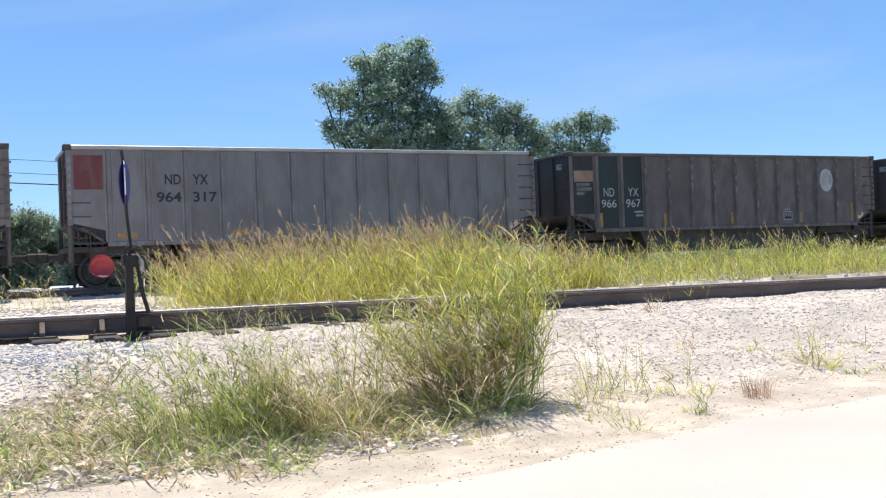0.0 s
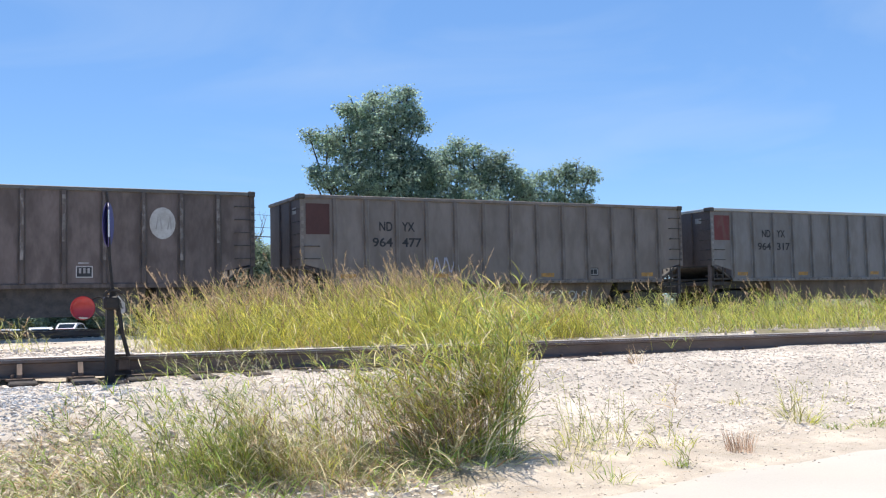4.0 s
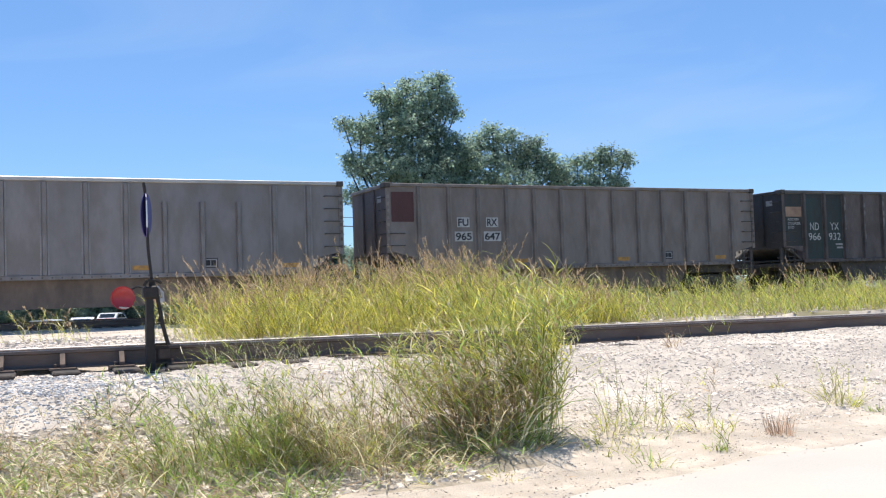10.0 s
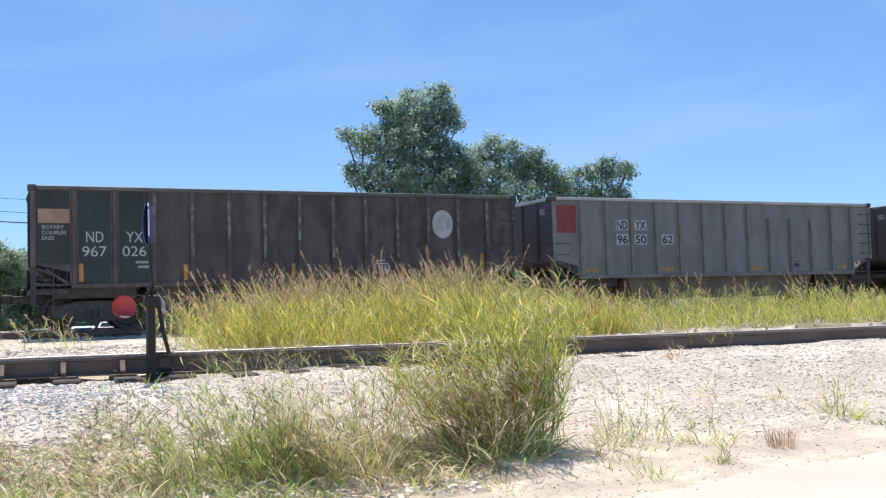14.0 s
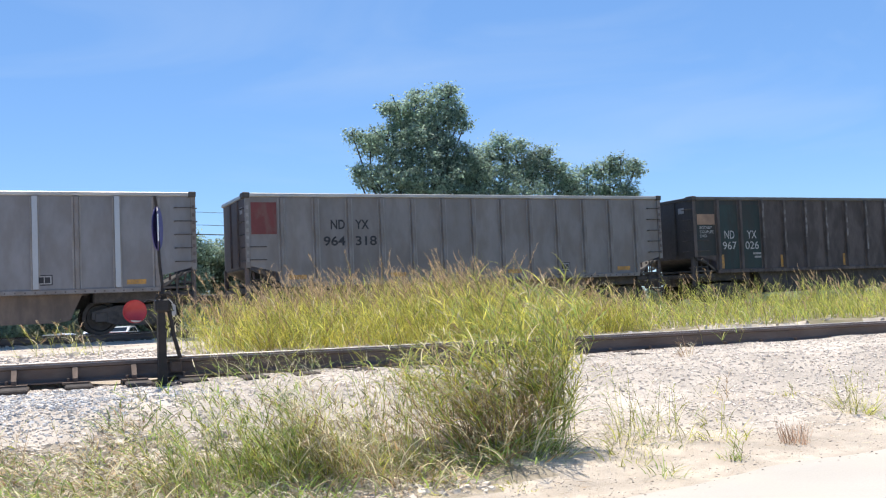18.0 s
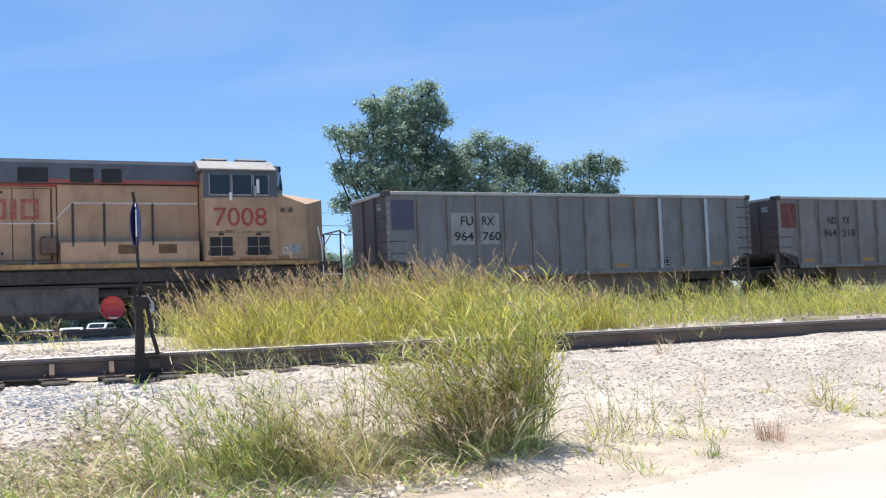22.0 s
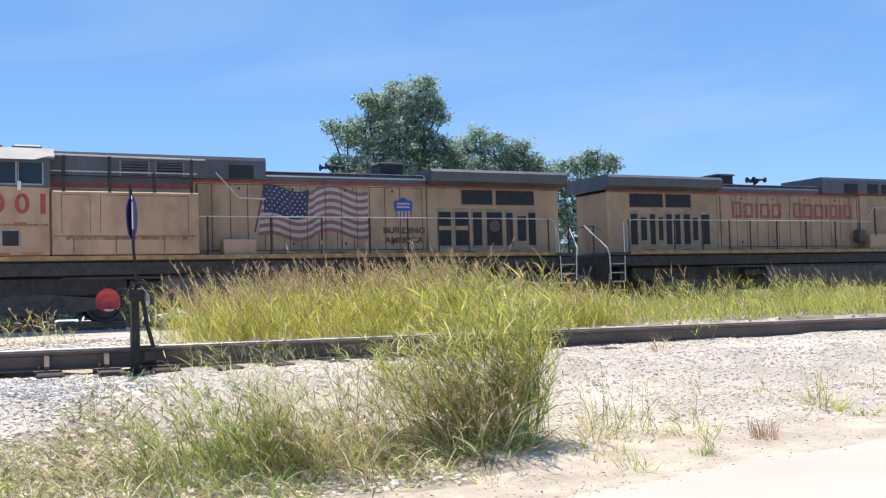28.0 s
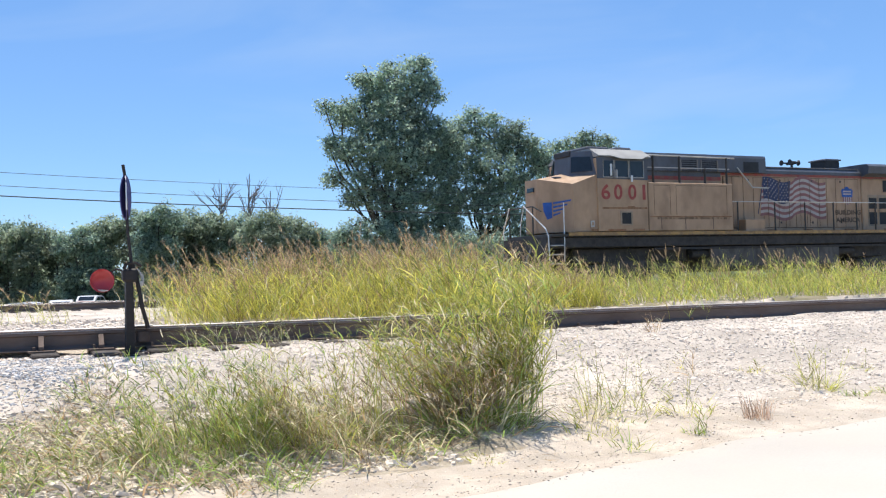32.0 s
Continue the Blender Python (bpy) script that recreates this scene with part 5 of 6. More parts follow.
# ---- switch stand ----
def build_stand():
    st = thing("switch_stand", "black iron switch stand with violet target and leaning lever", "switch stand", at=pose(1.33, 9.02, 0.53))
    part("base_plate", boxes([(-0.16, 0.16, -0.22, 0.3, 0.0, 0.05)], 0.015), M["standblack"], st)
    part("pedestal", prism([(-0.038, 0.05), (0.038, 0.05), (0.03, 0.72), (-0.03, 0.72)], -0.045, 0.045), M["standblack"], st)
    part("gear_box", boxes([(-0.055, 0.075, -0.07, 0.07, 0.68, 0.80)], 0.02), M["standblack"], st)
    part("spindle", rods([[(0.03, 0, 0.8), (0.0, 0, 1.12), (-0.018, 0, 1.64), (-0.03, 0, 1.72)]], 0.014, 8), M["standblack"], st)
    part("collar", rods([[(0.028, 0, 0.78), (0.026, 0, 0.86)]], 0.03, 10), M["standblack"], st)
    # lens-shaped target, seen nearly edge on
    n = 22
    for k, (turn, m) in enumerate(((58, "bladeviolet"), (84, "bladeviolet"))):
        pts = []
        for i in range(n):
            a = 2 * math.pi * i / n
            pts.append((0.115 * math.cos(a), 0.20 * math.sin(a)))
        part("target", prism(pts, -0.004, 0.004), M[m], st, "violet oval target", at=pose(-0.012, 0, 1.43, 0, 1.5, turn))
    part("target_rim", prism([(-0.118, -0.02), (-0.11, -0.12), (-0.10, 0.12)], -0.006, 0.006), M["whiterail"], st, "pale target edge", at=pose(-0.012, -0.01, 1.43, 0, 1.5, 84))
    part("lever", rods([[(0.06, -0.02, 0.74), (0.085, -0.02, 0.6), (0.105, -0.02, 0.46), (0.155, -0.02, 0.27)]], 0.018, 8), M["standblack"], st, "leaning hand lever")
    part("latch", rods([[(0.085, -0.06, 0.75), (0.11, -0.06, 0.74), (0.115, -0.06, 0.66)]], 0.009, 6), M["alu_rim"], st)
    part("foot_bar", boxes([(0.12, 0.22, 0.28, 0.38, 0.13, 0.23)], 0.01), M["plate"], st)
    part("foot_plate", boxes([(0.02, 0.24, 0.22, 0.42, 0.275, 0.287)], 0.004), M["alu_rim"], st, "pale worn foot plate")
    # low red disc on a thin arm
    bm = bmesh.new()
    rings = []
    for rad, y in ((0.0, 0.062), (0.035, 0.060), (0.07, 0.050), (0.092, 0.036), (0.104, 0.022), (0.104, 0.030), (0.07, 0.062), (0.0, 0.074)):
        rings.append([bm.verts.new((-0.22 + rad * math.cos(2 * math.pi * i / 30), y, 0.70 + rad * math.sin(2 * math.pi * i / 30))) for i in range(30 if rad else 1)])
    for A, B in zip(rings, rings[1:]):
        for i in range(30):
            j = (i + 1) % 30
            bm.faces.new([A[0], B[i], B[j]] if len(A) == 1 else [A[i], B[0], A[j]] if len(B) == 1 else [A[i], B[i], B[j], A[j]])
    bmesh.ops.recalc_face_normals(bm, faces=bm.faces)
    for f in bm.faces:
        f.smooth = True
    part("disc", bm, M["discred"], st, "glossy dished red disc")
    # pale wedge paints the bright reflection along the disc's lower edge
    part("disc_lip", prism([(-0.21 + 0.05 * math.cos(a), 0.628 + 0.05 * math.sin(a) * 0.5) for a in (3.3, 3.8, 4.3, 4.8, 5.3, 5.8)], 0.022, 0.028), M["flagwhite"], st, "painted white highlight on the lower lip")
    part("crank", rods([[(-0.05, -0.05, 0.80), (-0.02, -0.06, 0.845), (0.05, -0.06, 0.85), (0.10, -0.05, 0.82)]], 0.014, 6), M["standblack"], st)
    part("padlock", boxes([(0.084, 0.11, -0.082, -0.066, 0.645, 0.69)], 0.005), M["alu_rim"], st, "bright steel padlock")
    part("chain", rods([[(0.098, -0.075, 0.70), (0.092, -0.07, 0.76), (0.06, -0.07, 0.80)]], 0.006, 5), M["alu_rim"], st)
    for x in (-0.11, 0.11):
        part("bolt", rods([[(x, -0.17, 0.05), (x, -0.17, 0.075)]], 0.016, 6), M["plate"], st)
    part("arm", rods([[(0.0, 0.05, 0.77), (-0.09, 0.09, 0.80), (-0.2, 0.09, 0.74)]], 0.009, 6), M["standblack"], st)


build_stand()


# ---- grasses and weeds ----
WIND = 2.7       # the way the wind leans the grass, radians from +x


def blades(roots, length, width, az, th0, th1, rng, seg=5, taper=0.7, power=1.2):
    """Arching tapering blades: each leaves its root at th0 from upright and ends at th1; every argument has a row for each blade."""
    n = len(roots)
    s = (np.arange(seg) + 0.5) / seg
    th = th0[:, None] + (th1 - th0)[:, None] * s[None, :] ** power
    azs = az[:, None] + rng.normal(0, 0.5, n)[:, None] * s[None, :]
    d = np.stack([np.sin(th) * np.cos(azs), np.sin(th) * np.sin(azs), np.cos(th)], -1) * (length / seg)[:, None, None]
    c = np.concatenate([np.zeros((n, 1, 3)), np.cumsum(d, 1)], 1) + roots[:, None, :]
    sa = az + 1.57 + rng.normal(0, 0.7, n)
    sd = np.stack([np.cos(sa), np.sin(sa), rng.normal(0, 0.35, n)], -1)
    e = np.linspace(0, 1, seg + 1)
    w = width[:, None] * np.maximum(0.05, (1 - e) ** taper * np.minimum(1, 0.55 + 3 * e))[None, :] * 0.5
    v = np.stack([c - sd[:, None, :] * w[..., None], c + sd[:, None, :] * w[..., None]], 2).reshape(-1, 3)
    k = np.arange(n)[:, None] * 2 * (seg + 1) + 2 * np.arange(seg)[None, :]
    return v, np.stack([k, k + 1, k + 3, k + 2], -1).reshape(-1, 4), c


def joined(name, chunks, mats):
    """One mesh from (verts, faces, material slot) chunks."""
    vs, fs, ms, o = [], [], [], 0
    for v, f, m in chunks:
        vs.append(v)
        fs.append(f + o)
        ms += [m] * len(f)
        o += len(v)
    me = bpy.data.meshes.new(name)
    me.from_pydata(np.concatenate(vs), [], np.concatenate(fs).tolist())
    for m in mats:
        me.materials.append(m)
    me.polygons.foreach_set("material_index", ms)
    return me


class Tuft:
    """Gathers the stems and leaves of one tuft round a centre on the ground."""

    def __init__(self, centre, seed):
        self.rng = np.random.default_rng(seed)
        self.x, self.y = centre
        self.z = ground_z(*centre)
        self.chunks, self.mats = [], []

    def slot(self, m):
        if M[m] not in self.mats:
            self.mats.append(M[m])
        return self.mats.index(M[m])

    def feet(self, n, radius, off=(0, 0), squash=1.0):
        a, r = self.rng.uniform(0, 6.283, n), radius * np.sqrt(self.rng.random(n))
        x, y = off[0] + r * np.cos(a), off[1] + squash * r * np.sin(a)
        z = np.array([ground_z(self.x + p, self.y + q) - self.z - 0.012 for p, q in zip(x, y)])
        return np.stack([x, y, z], -1), a

    def turn(self, n, a, outward, windward):
        """Bearings: some lean outwards, some with the wind, the rest anyhow."""
        p = self.rng.random(n)
        any_way = self.rng.uniform(0, 6.283, n)
        out = a + self.rng.normal(0, 0.5, n)
        wind = WIND + self.rng.normal(0, 0.55, n)
        return np.where(p < outward, out, np.where(p < outward + windward, wind, any_way))

    def leaves_from_ground(self, kinds, n, radius, length, width, th0, th1, outward=0.6, windward=0.2, off=(0, 0), squash=1.0):
        for m, share in kinds:
            k = max(2, int(n * share))
            roots, a = self.feet(k, radius, off, squash)
            g = self.rng
            v, f, c = blades(roots, length * g.uniform(0.45, 1.0, k), width * g.uniform(0.55, 1.3, k), self.turn(k, a, outward, windward), g.uniform(*th0, k), g.uniform(*th1, k), g)
            v[:, 2] = np.maximum(v[:, 2], -0.02)
            self.chunks.append((v, f, self.slot(m)))

    def stems(self, kinds, n, radius, length, th0, th1, leaves, leaf, width, span=(0.05, 0.9), leaf0=(0.3, 0.8), leaf1=(0.9, 2.2), outward=0.5, windward=0.3, stem="g_olive", thick=0.005, heads=0.0, head=0.16, off=(0, 0), squash=1.0, least=0.6):
        g = self.rng
        roots, a = self.feet(n, radius, off, squash)
        az = self.turn(n, a, outward, windward)
        v, f, c = blades(roots, length * g.uniform(least, 1.0, n), np.full(n, thick), az, g.uniform(*th0, n), g.uniform(*th1, n), g, taper=0.35)
        self.chunks.append((v, f, self.slot(stem)))
        segs = c.shape[1] - 1

        def along(who, u):
            pos = u * segs
            i = np.minimum(pos.astype(int), segs - 1)
            t = (pos - i)[:, None]
            return c[who, i] * (1 - t) + c[who, i + 1] * t

        for m, share in kinds:
            k = max(2, int(n * leaves * share))
            who = g.integers(0, n, k)
            u = span[0] + (span[1] - span[0]) * g.random(k)
            la = np.where(g.random(k) < 0.35, WIND + g.normal(0, 0.7, k), g.uniform(0, 6.283, k))
            v, f, _ = blades(along(who, u), leaf * g.uniform(0.4, 1.05, k) * (1.15 - 0.5 * u), width * g.uniform(0.55, 1.25, k), la, g.uniform(*leaf0, k), g.uniform(*leaf1, k), g, seg=4)
            self.chunks.append((v, f, self.slot(m)))
        k = int(n * heads)
        if k:
            per = 34
            who = np.repeat(g.choice(n, k, replace=False), per)
            u = 1 - head / length * 1.6 * g.random(len(who))
            v, f, _ = blades(along(who, u), head * g.uniform(0.15, 0.45, len(who)), np.full(len(who), 0.0055), az[who] + g.normal(0, 1.1, len(who)), g.uniform(0.1, 0.7, len(who)), g.uniform(0.5, 1.4, len(who)), g, seg=2, taper=0.3)
            self.chunks.append((v, f, self.slot("g_seed")))

    def done(self, name, label, category="grass"):
        ob = new(name, joined(name, self.chunks, self.mats))
        ob.matrix_basis = pose(self.x, self.y, self.z)
        return tagged(ob, label, category, kind="stuff")


SWAY = []        # (object, place, degrees, phase)


def swaying(ob, deg, phase):
    SWAY.append((ob, tuple(ob.location), deg, phase))
    return ob


YEL = (("g_yellow", 0.46), ("g_olive", 0.28), ("g_green", 0.10), ("g_straw", 0.10), ("g_dry", 0.06))
TUFT = (("g_green", 0.28), ("g_olive", 0.34), ("g_yellow", 0.20), ("g_straw", 0.18))
FINE = (("g_green", 0.42), ("g_olive", 0.30), ("g_straw", 0.20), ("g_dry", 0.08))
GOLD = (("g_straw", 0.50), ("g_dry", 0.25), ("g_olive", 0.25))
DRY = (("g_dry", 0.70), ("g_straw", 0.30))
LOW = (("g_yellow", 0.24), ("g_olive", 0.42), ("g_green", 0.20), ("g_straw", 0.08), ("g_dry", 0.06))


def tall_clump(x, y, h, seed, heads=0.5, n=34, kinds=YEL):
    t = Tuft((x, y), seed)
    t.leaves_from_ground(kinds, 70, 0.38, h * 0.55, 0.0078, (0.0, 0.6), (0.6, 2.1), 0.3, 0.35)
    t.stems(kinds, n, 0.38, h * 0.94, (0.0, 0.35), (0.25, 1.0), 8, 0.32, 0.0075, (0.04, 0.74), (0.15, 0.8), (0.8, 2.3), 0.15, 0.62, "g_olive", 0.004, heads * 0.62, 0.2)
    t.leaves_from_ground((("g_dry", 0.6), ("g_straw", 0.4)), 16, 0.34, h * 0.5, 0.006, (0.0, 0.7), (0.4, 1.8), 0.2, 0.4)
    return t.done("tall_grass", "tall yellow-green grass with brownish feathery seed heads")


def low_clump(x, y, h, seed, n=20, leaves=66):
    t = Tuft((x, y), seed)
    t.leaves_from_ground(LOW, leaves, 0.44, h * 0.8, 0.0085, (0.0, 0.6), (0.5, 1.9), 0.3, 0.35)
    t.stems(LOW, n, 0.42, h, (0.0, 0.35), (0.2, 1.0), 5, 0.26, 0.0085, (0.05, 0.75), (0.2, 0.8), (0.8, 2.0), 0.2, 0.5, "g_olive", 0.0045, 0.2, 0.12)
    return t.done("low_grass", "low yellow-green grass between the tracks")


def build_grasses():
    r = random.Random(3)
    # band between the tracks, tallest in its middle
    k = 100
    for row, v0 in enumerate((0.46, 0.8, 1.25, 1.85, 2.6)):
        for i in range(14):
            x = 2.25 + 0.06 * row + 0.345 * i + r.uniform(-0.15, 0.15)
            y = side_y(x) + v0 + r.uniform(-0.18, 0.18)
            rise = 0.78 if x < 2.6 else 1.0 if x < 3.9 else 1.16 if x < 5.6 else 0.96 if x < 6.5 else 0.7
            ob = tall_clump(x, y, rise * r.uniform(0.82, 1.1) * (0.66 if row == 0 else 0.86 if row == 1 else 1.0), k, 0.2 if row == 0 else 0.75)
            swaying(ob, r.uniform(1.2, 2.4), x * 0.7 + row)
            k += 1
    # lower, thinner grass with gaps further along and further out
    for row, (v0, x0, step, n, h) in enumerate(((0.3, 7.1, 0.36, 36, 0.42), (0.8, 7.2, 0.42, 32, 0.56), (1.7, 7.1, 0.55, 24, 0.74), (2.8, 7.3, 0.6, 26, 0.85), (4.4, 7.6, 0.7, 26, 0.88), (7.0, 8.6, 0.8, 26, 0.9), (11.0, 10.5, 0.8, 34, 0.95), (14.5, 12.0, 0.9, 34, 1.0), (16.6, 13.0, 0.75, 48, 0.85), (18.0, 14.0, 0.75, 48, 0.72))):
        for i in range(n):
            x = x0 + step * i + r.uniform(-0.25, 0.25)
            if row < 5 and math.sin(x * 2.1 + row * 1.3) > (0.45 if row < 2 else 0.8):
                continue
            ob = low_clump(x, side_y(x) + v0 + r.uniform(-0.12, 0.3), h * r.uniform(0.7, 1.15), k, *((20, 66) if row < 5 else (11, 32)))
            if i % 2:
                swaying(ob, r.uniform(1.0, 2.0), x * 0.7 + row)
            k += 1
    # scattered stems by the near end of the band
    for x, v, h in ((0.4, 2.4, 0.5), (0.75, 2.6, 0.55), (0.95, 2.1, 0.4), (1.85, 0.7, 0.6), (1.75, 1.4, 0.7), (1.9, 2.2, 0.8), (2.0, 3.0, 0.85), (2.25, 3.6, 0.9)):
        t = Tuft((x, side_y(x) + v), k)
        t.leaves_from_ground((("g_olive", 0.6), ("g_straw", 0.4)), 10, 0.15, 0.35, 0.007, (0.2, 0.8), (1.0, 2.2))
        t.stems((("g_olive", 0.6), ("g_straw", 0.4)), 9, 0.22, h, (0.0, 0.4), (0.4, 1.3), 4, 0.26, 0.007, (0.1, 0.9), outward=0.2, windward=0.6, heads=0.4, head=0.12)
        swaying(t.done("tall_grass", "sparse drooping grass stems on the ballast"), 1.5, x)
        k += 1
    # grass that hangs over the near rail
    for i in range(6):
        x = 1.9 + 0.17 * i + r.uniform(-0.08, 0.08)
        t = Tuft((x, side_y(x) - 0.26 + r.uniform(-0.12, 0.1)), 340 + i)
        t.leaves_from_ground(FINE, 11, 0.16, 0.4, 0.006, (0.2, 0.9), (0.9, 2.3), 0.1, 0.75)
        t.stems(FINE, 6, 0.14, 0.46, (0.0, 0.6), (0.6, 1.6), 5, 0.2, 0.006, outward=0.2, windward=0.6, stem="g_straw", thick=0.0035)
        swaying(t.done("verge_grass", "grass drooping over the near rail"), 1.5, x)
    # the large tuft on the bank
    t = Tuft((3.39, 6.42), 11)
    t.stems(TUFT, 62, 0.17, 1.40, (0.0, 0.2), (0.05, 0.6), 16, 0.34, 0.0125, (0.18, 0.99), (0.2, 0.9), (0.8, 2.4), 0.6, 0.1, "g_olive", 0.0065, 0.05, 0.1, (0.30, -0.14))
    t.stems(TUFT, 56, 0.24, 1.16, (0.0, 0.4), (0.25, 1.0), 16, 0.34, 0.0125, (0.25, 0.99), (0.3, 1.1), (0.9, 2.6), 0.5, 0.25, "g_dry", 0.006, 0.08, 0.1, (0.05, 0.02))
    t.stems(TUFT, 56, 0.26, 1.08, (0.05, 0.6), (0.5, 1.4), 15, 0.30, 0.0115, (0.3, 0.99), (0.3, 1.2), (0.9, 2.6), 0.4, 0.45, "g_dry", 0.0055, 0.1, 0.1, (-0.22, 0.08))
    t.stems((("g_green", 0.34), ("g_yellow", 0.36), ("g_olive", 0.30)), 24, 0.24, 1.36, (0.0, 0.25), (0.1, 0.7), 14, 0.32, 0.0100, (0.5, 0.97), (0.2, 0.9), (0.8, 2.3), 0.4, 0.3, "g_olive", 0.006, 0.1, 0.12, (0.16, -0.02), 1.0, 0.78)
    t.stems(DRY, 104, 0.46, 0.88, (0.1, 0.9), (0.6, 1.7), 10, 0.2, 0.0075, (0.25, 1.0), (0.4, 1.3), (0.8, 2.3), 0.35, 0.45, "g_dry", 0.0055, 0, 0.1, (-0.26, 0.04))
    t.stems(GOLD, 64, 0.32, 0.98, (0.0, 0.5), (0.3, 1.1), 9, 0.34, 0.010, (0.3, 1.0), (0.3, 1.1), (1.0, 2.6), 0.4, 0.3, "g_dry", 0.0055, 0.1, 0.1, (0.0, -0.05))
    t.leaves_from_ground((("g_straw", 0.6), ("g_green", 0.25), ("g_olive", 0.15)), 120, 0.38, 0.9, 0.017, (0.2, 0.8), (1.4, 2.7), 0.8, 0.1)
    t.leaves_from_ground(TUFT, 80, 0.34, 0.85, 0.0125, (0.0, 0.45), (0.5, 1.6), 0.6, 0.2, (0.1, 0))
    t.leaves_from_ground((("g_green", 0.7), ("g_straw", 0.3)), 60, 0.26, 0.6, 0.016, (0.5, 1.0), (1.6, 2.4), 0.8, 0.1, (-0.26, -0.12))
    t.leaves_from_ground((("g_green", 0.8), ("g_straw", 0.2)), 60, 0.16, 0.26, 0.010, (0.1, 0.8), (1.2, 2.3), 0.8, 0.1, (0.20, -0.32))
    t.leaves_from_ground((("g_green", 0.4), ("g_straw", 0.4), ("g_dry", 0.2)), 120, 0.4, 0.42, 0.011, (0.3, 1.0), (1.2, 2.4), 0.5, 0.1, (-0.14, -0.42), 0.5)
    t.leaves_from_ground(GOLD, 200, 0.5, 0.42, 0.0075, (0.3, 1.2), (1.2, 2.2), 0.6, 0.2, (-0.05, 0))
    swaying(t.done("grass_tuft", "large upright tuft of green and straw-coloured grass"), 0.9, 6.6)
    # the lower bushy tuft, golden on one side
    for x, y, n, rad, h, sd, kinds in ((1.45, 6.5, 60, 0.36, 0.78, 21, FINE), (1.80, 6.38, 60, 0.34, 0.86, 22, FINE), (2.10, 6.30, 54, 0.28, 0.80, 23, GOLD), (1.75, 6.05, 15, 0.38, 0.48, 24, FINE), (2.12, 6.08, 50, 0.26, 0.56, 27, GOLD), (1.15, 6.35, 24, 0.32, 0.5, 26, FINE)):
        t = Tuft((x, y), sd)
        t.leaves_from_ground(kinds, int(n * 2.3), rad, h * 0.72, 0.0088, (0.0, 0.6), (0.9, 2.3), 0.4, 0.4)
        t.stems(kinds, int(n * 0.8), rad, h * 1.12, (0.0, 0.6), (0.5, 1.7), 17, 0.20, 0.0085, (0.1, 0.98), (0.2, 1.0), (0.8, 2.2), 0.15, 0.7, "g_olive" if kinds is FINE else "g_straw", 0.0038, 0.03, 0.08)
        swaying(t.done("grass_tuft", "bushy low tuft of fine green grass" if kinds is FINE else "golden dry patch in the bushy tuft"), 1.6, x * 2)
    for x, y in ((2.38, 6.32), (2.52, 6.45), (2.36, 6.6), (2.46, 6.15), (2.62, 6.3), (2.72, 6.2)):
        t = Tuft((x, y), int(x * 100))
        t.stems((("g_green", 0.45), ("g_olive", 0.35), ("g_dry", 0.2)), 9, 0.13, 0.95, (0.0, 0.2), (0.1, 0.6), 7, 0.2, 0.007, (0.1, 1.0), (0.2, 0.8), (0.5, 1.7), 0.3, 0.3, "g_olive", 0.0045)
        t.leaves_from_ground(FINE, 14, 0.16, 0.3, 0.008, (0.2, 0.9), (1.0, 2.3))
        swaying(t.done("grass_stems", "thin upright green stems"), 1.6, x)
    # low mat by the road
    for i in range(160):
        x, y = r.uniform(-1.0, 2.7), r.uniform(5.6, 8.0)
        if y < 5.66 + 0.12 * math.sin(x * 2.3 + 0.6) or (y > 6.9 and x > 1.1) or (y > 7.7 and i % 2):
            continue
        far = y > 6.9
        t = Tuft((x, y), 400 + i)
        kinds = (("g_green", 0.50), ("g_straw", 0.36), ("g_dry", 0.14)) if i % 4 else GOLD
        t.leaves_from_ground(kinds, 26 if far else 50, 0.27, r.uniform(0.14, 0.28) if far else r.uniform(0.16, 0.34), 0.0125, (0.2, 1.1), (1.1, 2.4), 0.3, 0.35)
        t.leaves_from_ground(DRY, 22, 0.28, 0.3, 0.007, (0.8, 1.4), (1.3, 1.8), 0.2, 0.2)
        if i % 5 == 0:
            t.stems(FINE, 4, 0.15, 0.42, (0.0, 0.4), (0.3, 1.0), 4, 0.16, 0.006, stem="g_dry", thick=0.004)
        t.done("grass_mat", "low tangled green and straw grass on gravel")
    # dry litter lying on the verge
    rng = np.random.default_rng(77)
    n = 2600
    lx, ly = rng.uniform(-0.8, 9.0, n), rng.uniform(5.0, 7.2, n)
    keep = np.array([road_edge(p) + 0.08 < q for p, q in zip(lx, ly)])
    lx, ly = lx[keep], ly[keep]
    n = len(lx)
    lz = np.array([ground_z(p, q) + 0.004 for p, q in zip(lx, ly)])
    v, f, _ = blades(np.stack([lx, ly, lz], -1), rng.uniform(0.02, 0.12, n), np.full(n, 0.004), rng.uniform(0, 6.283, n), np.full(n, 1.5), np.full(n, 1.57), rng, seg=2)
    tagged(new("dry_litter", joined("dry_litter", [(v, f[: len(f) // 2], 0), (v, f[len(f) // 2:], 1)], [M["g_straw"], M["g_dry"]])), "dry grass litter scattered over the sand", "litter", kind="stuff")
    # small plants on the bank and verge: leaves, stems, size
    OLV, GRN = (("g_olive", 0.7), ("g_straw", 0.3)), (("g_green", 0.6), ("g_olive", 0.4))
    THIN = (("g_olive", 0.45), ("g_straw", 0.4), ("g_green", 0.15))
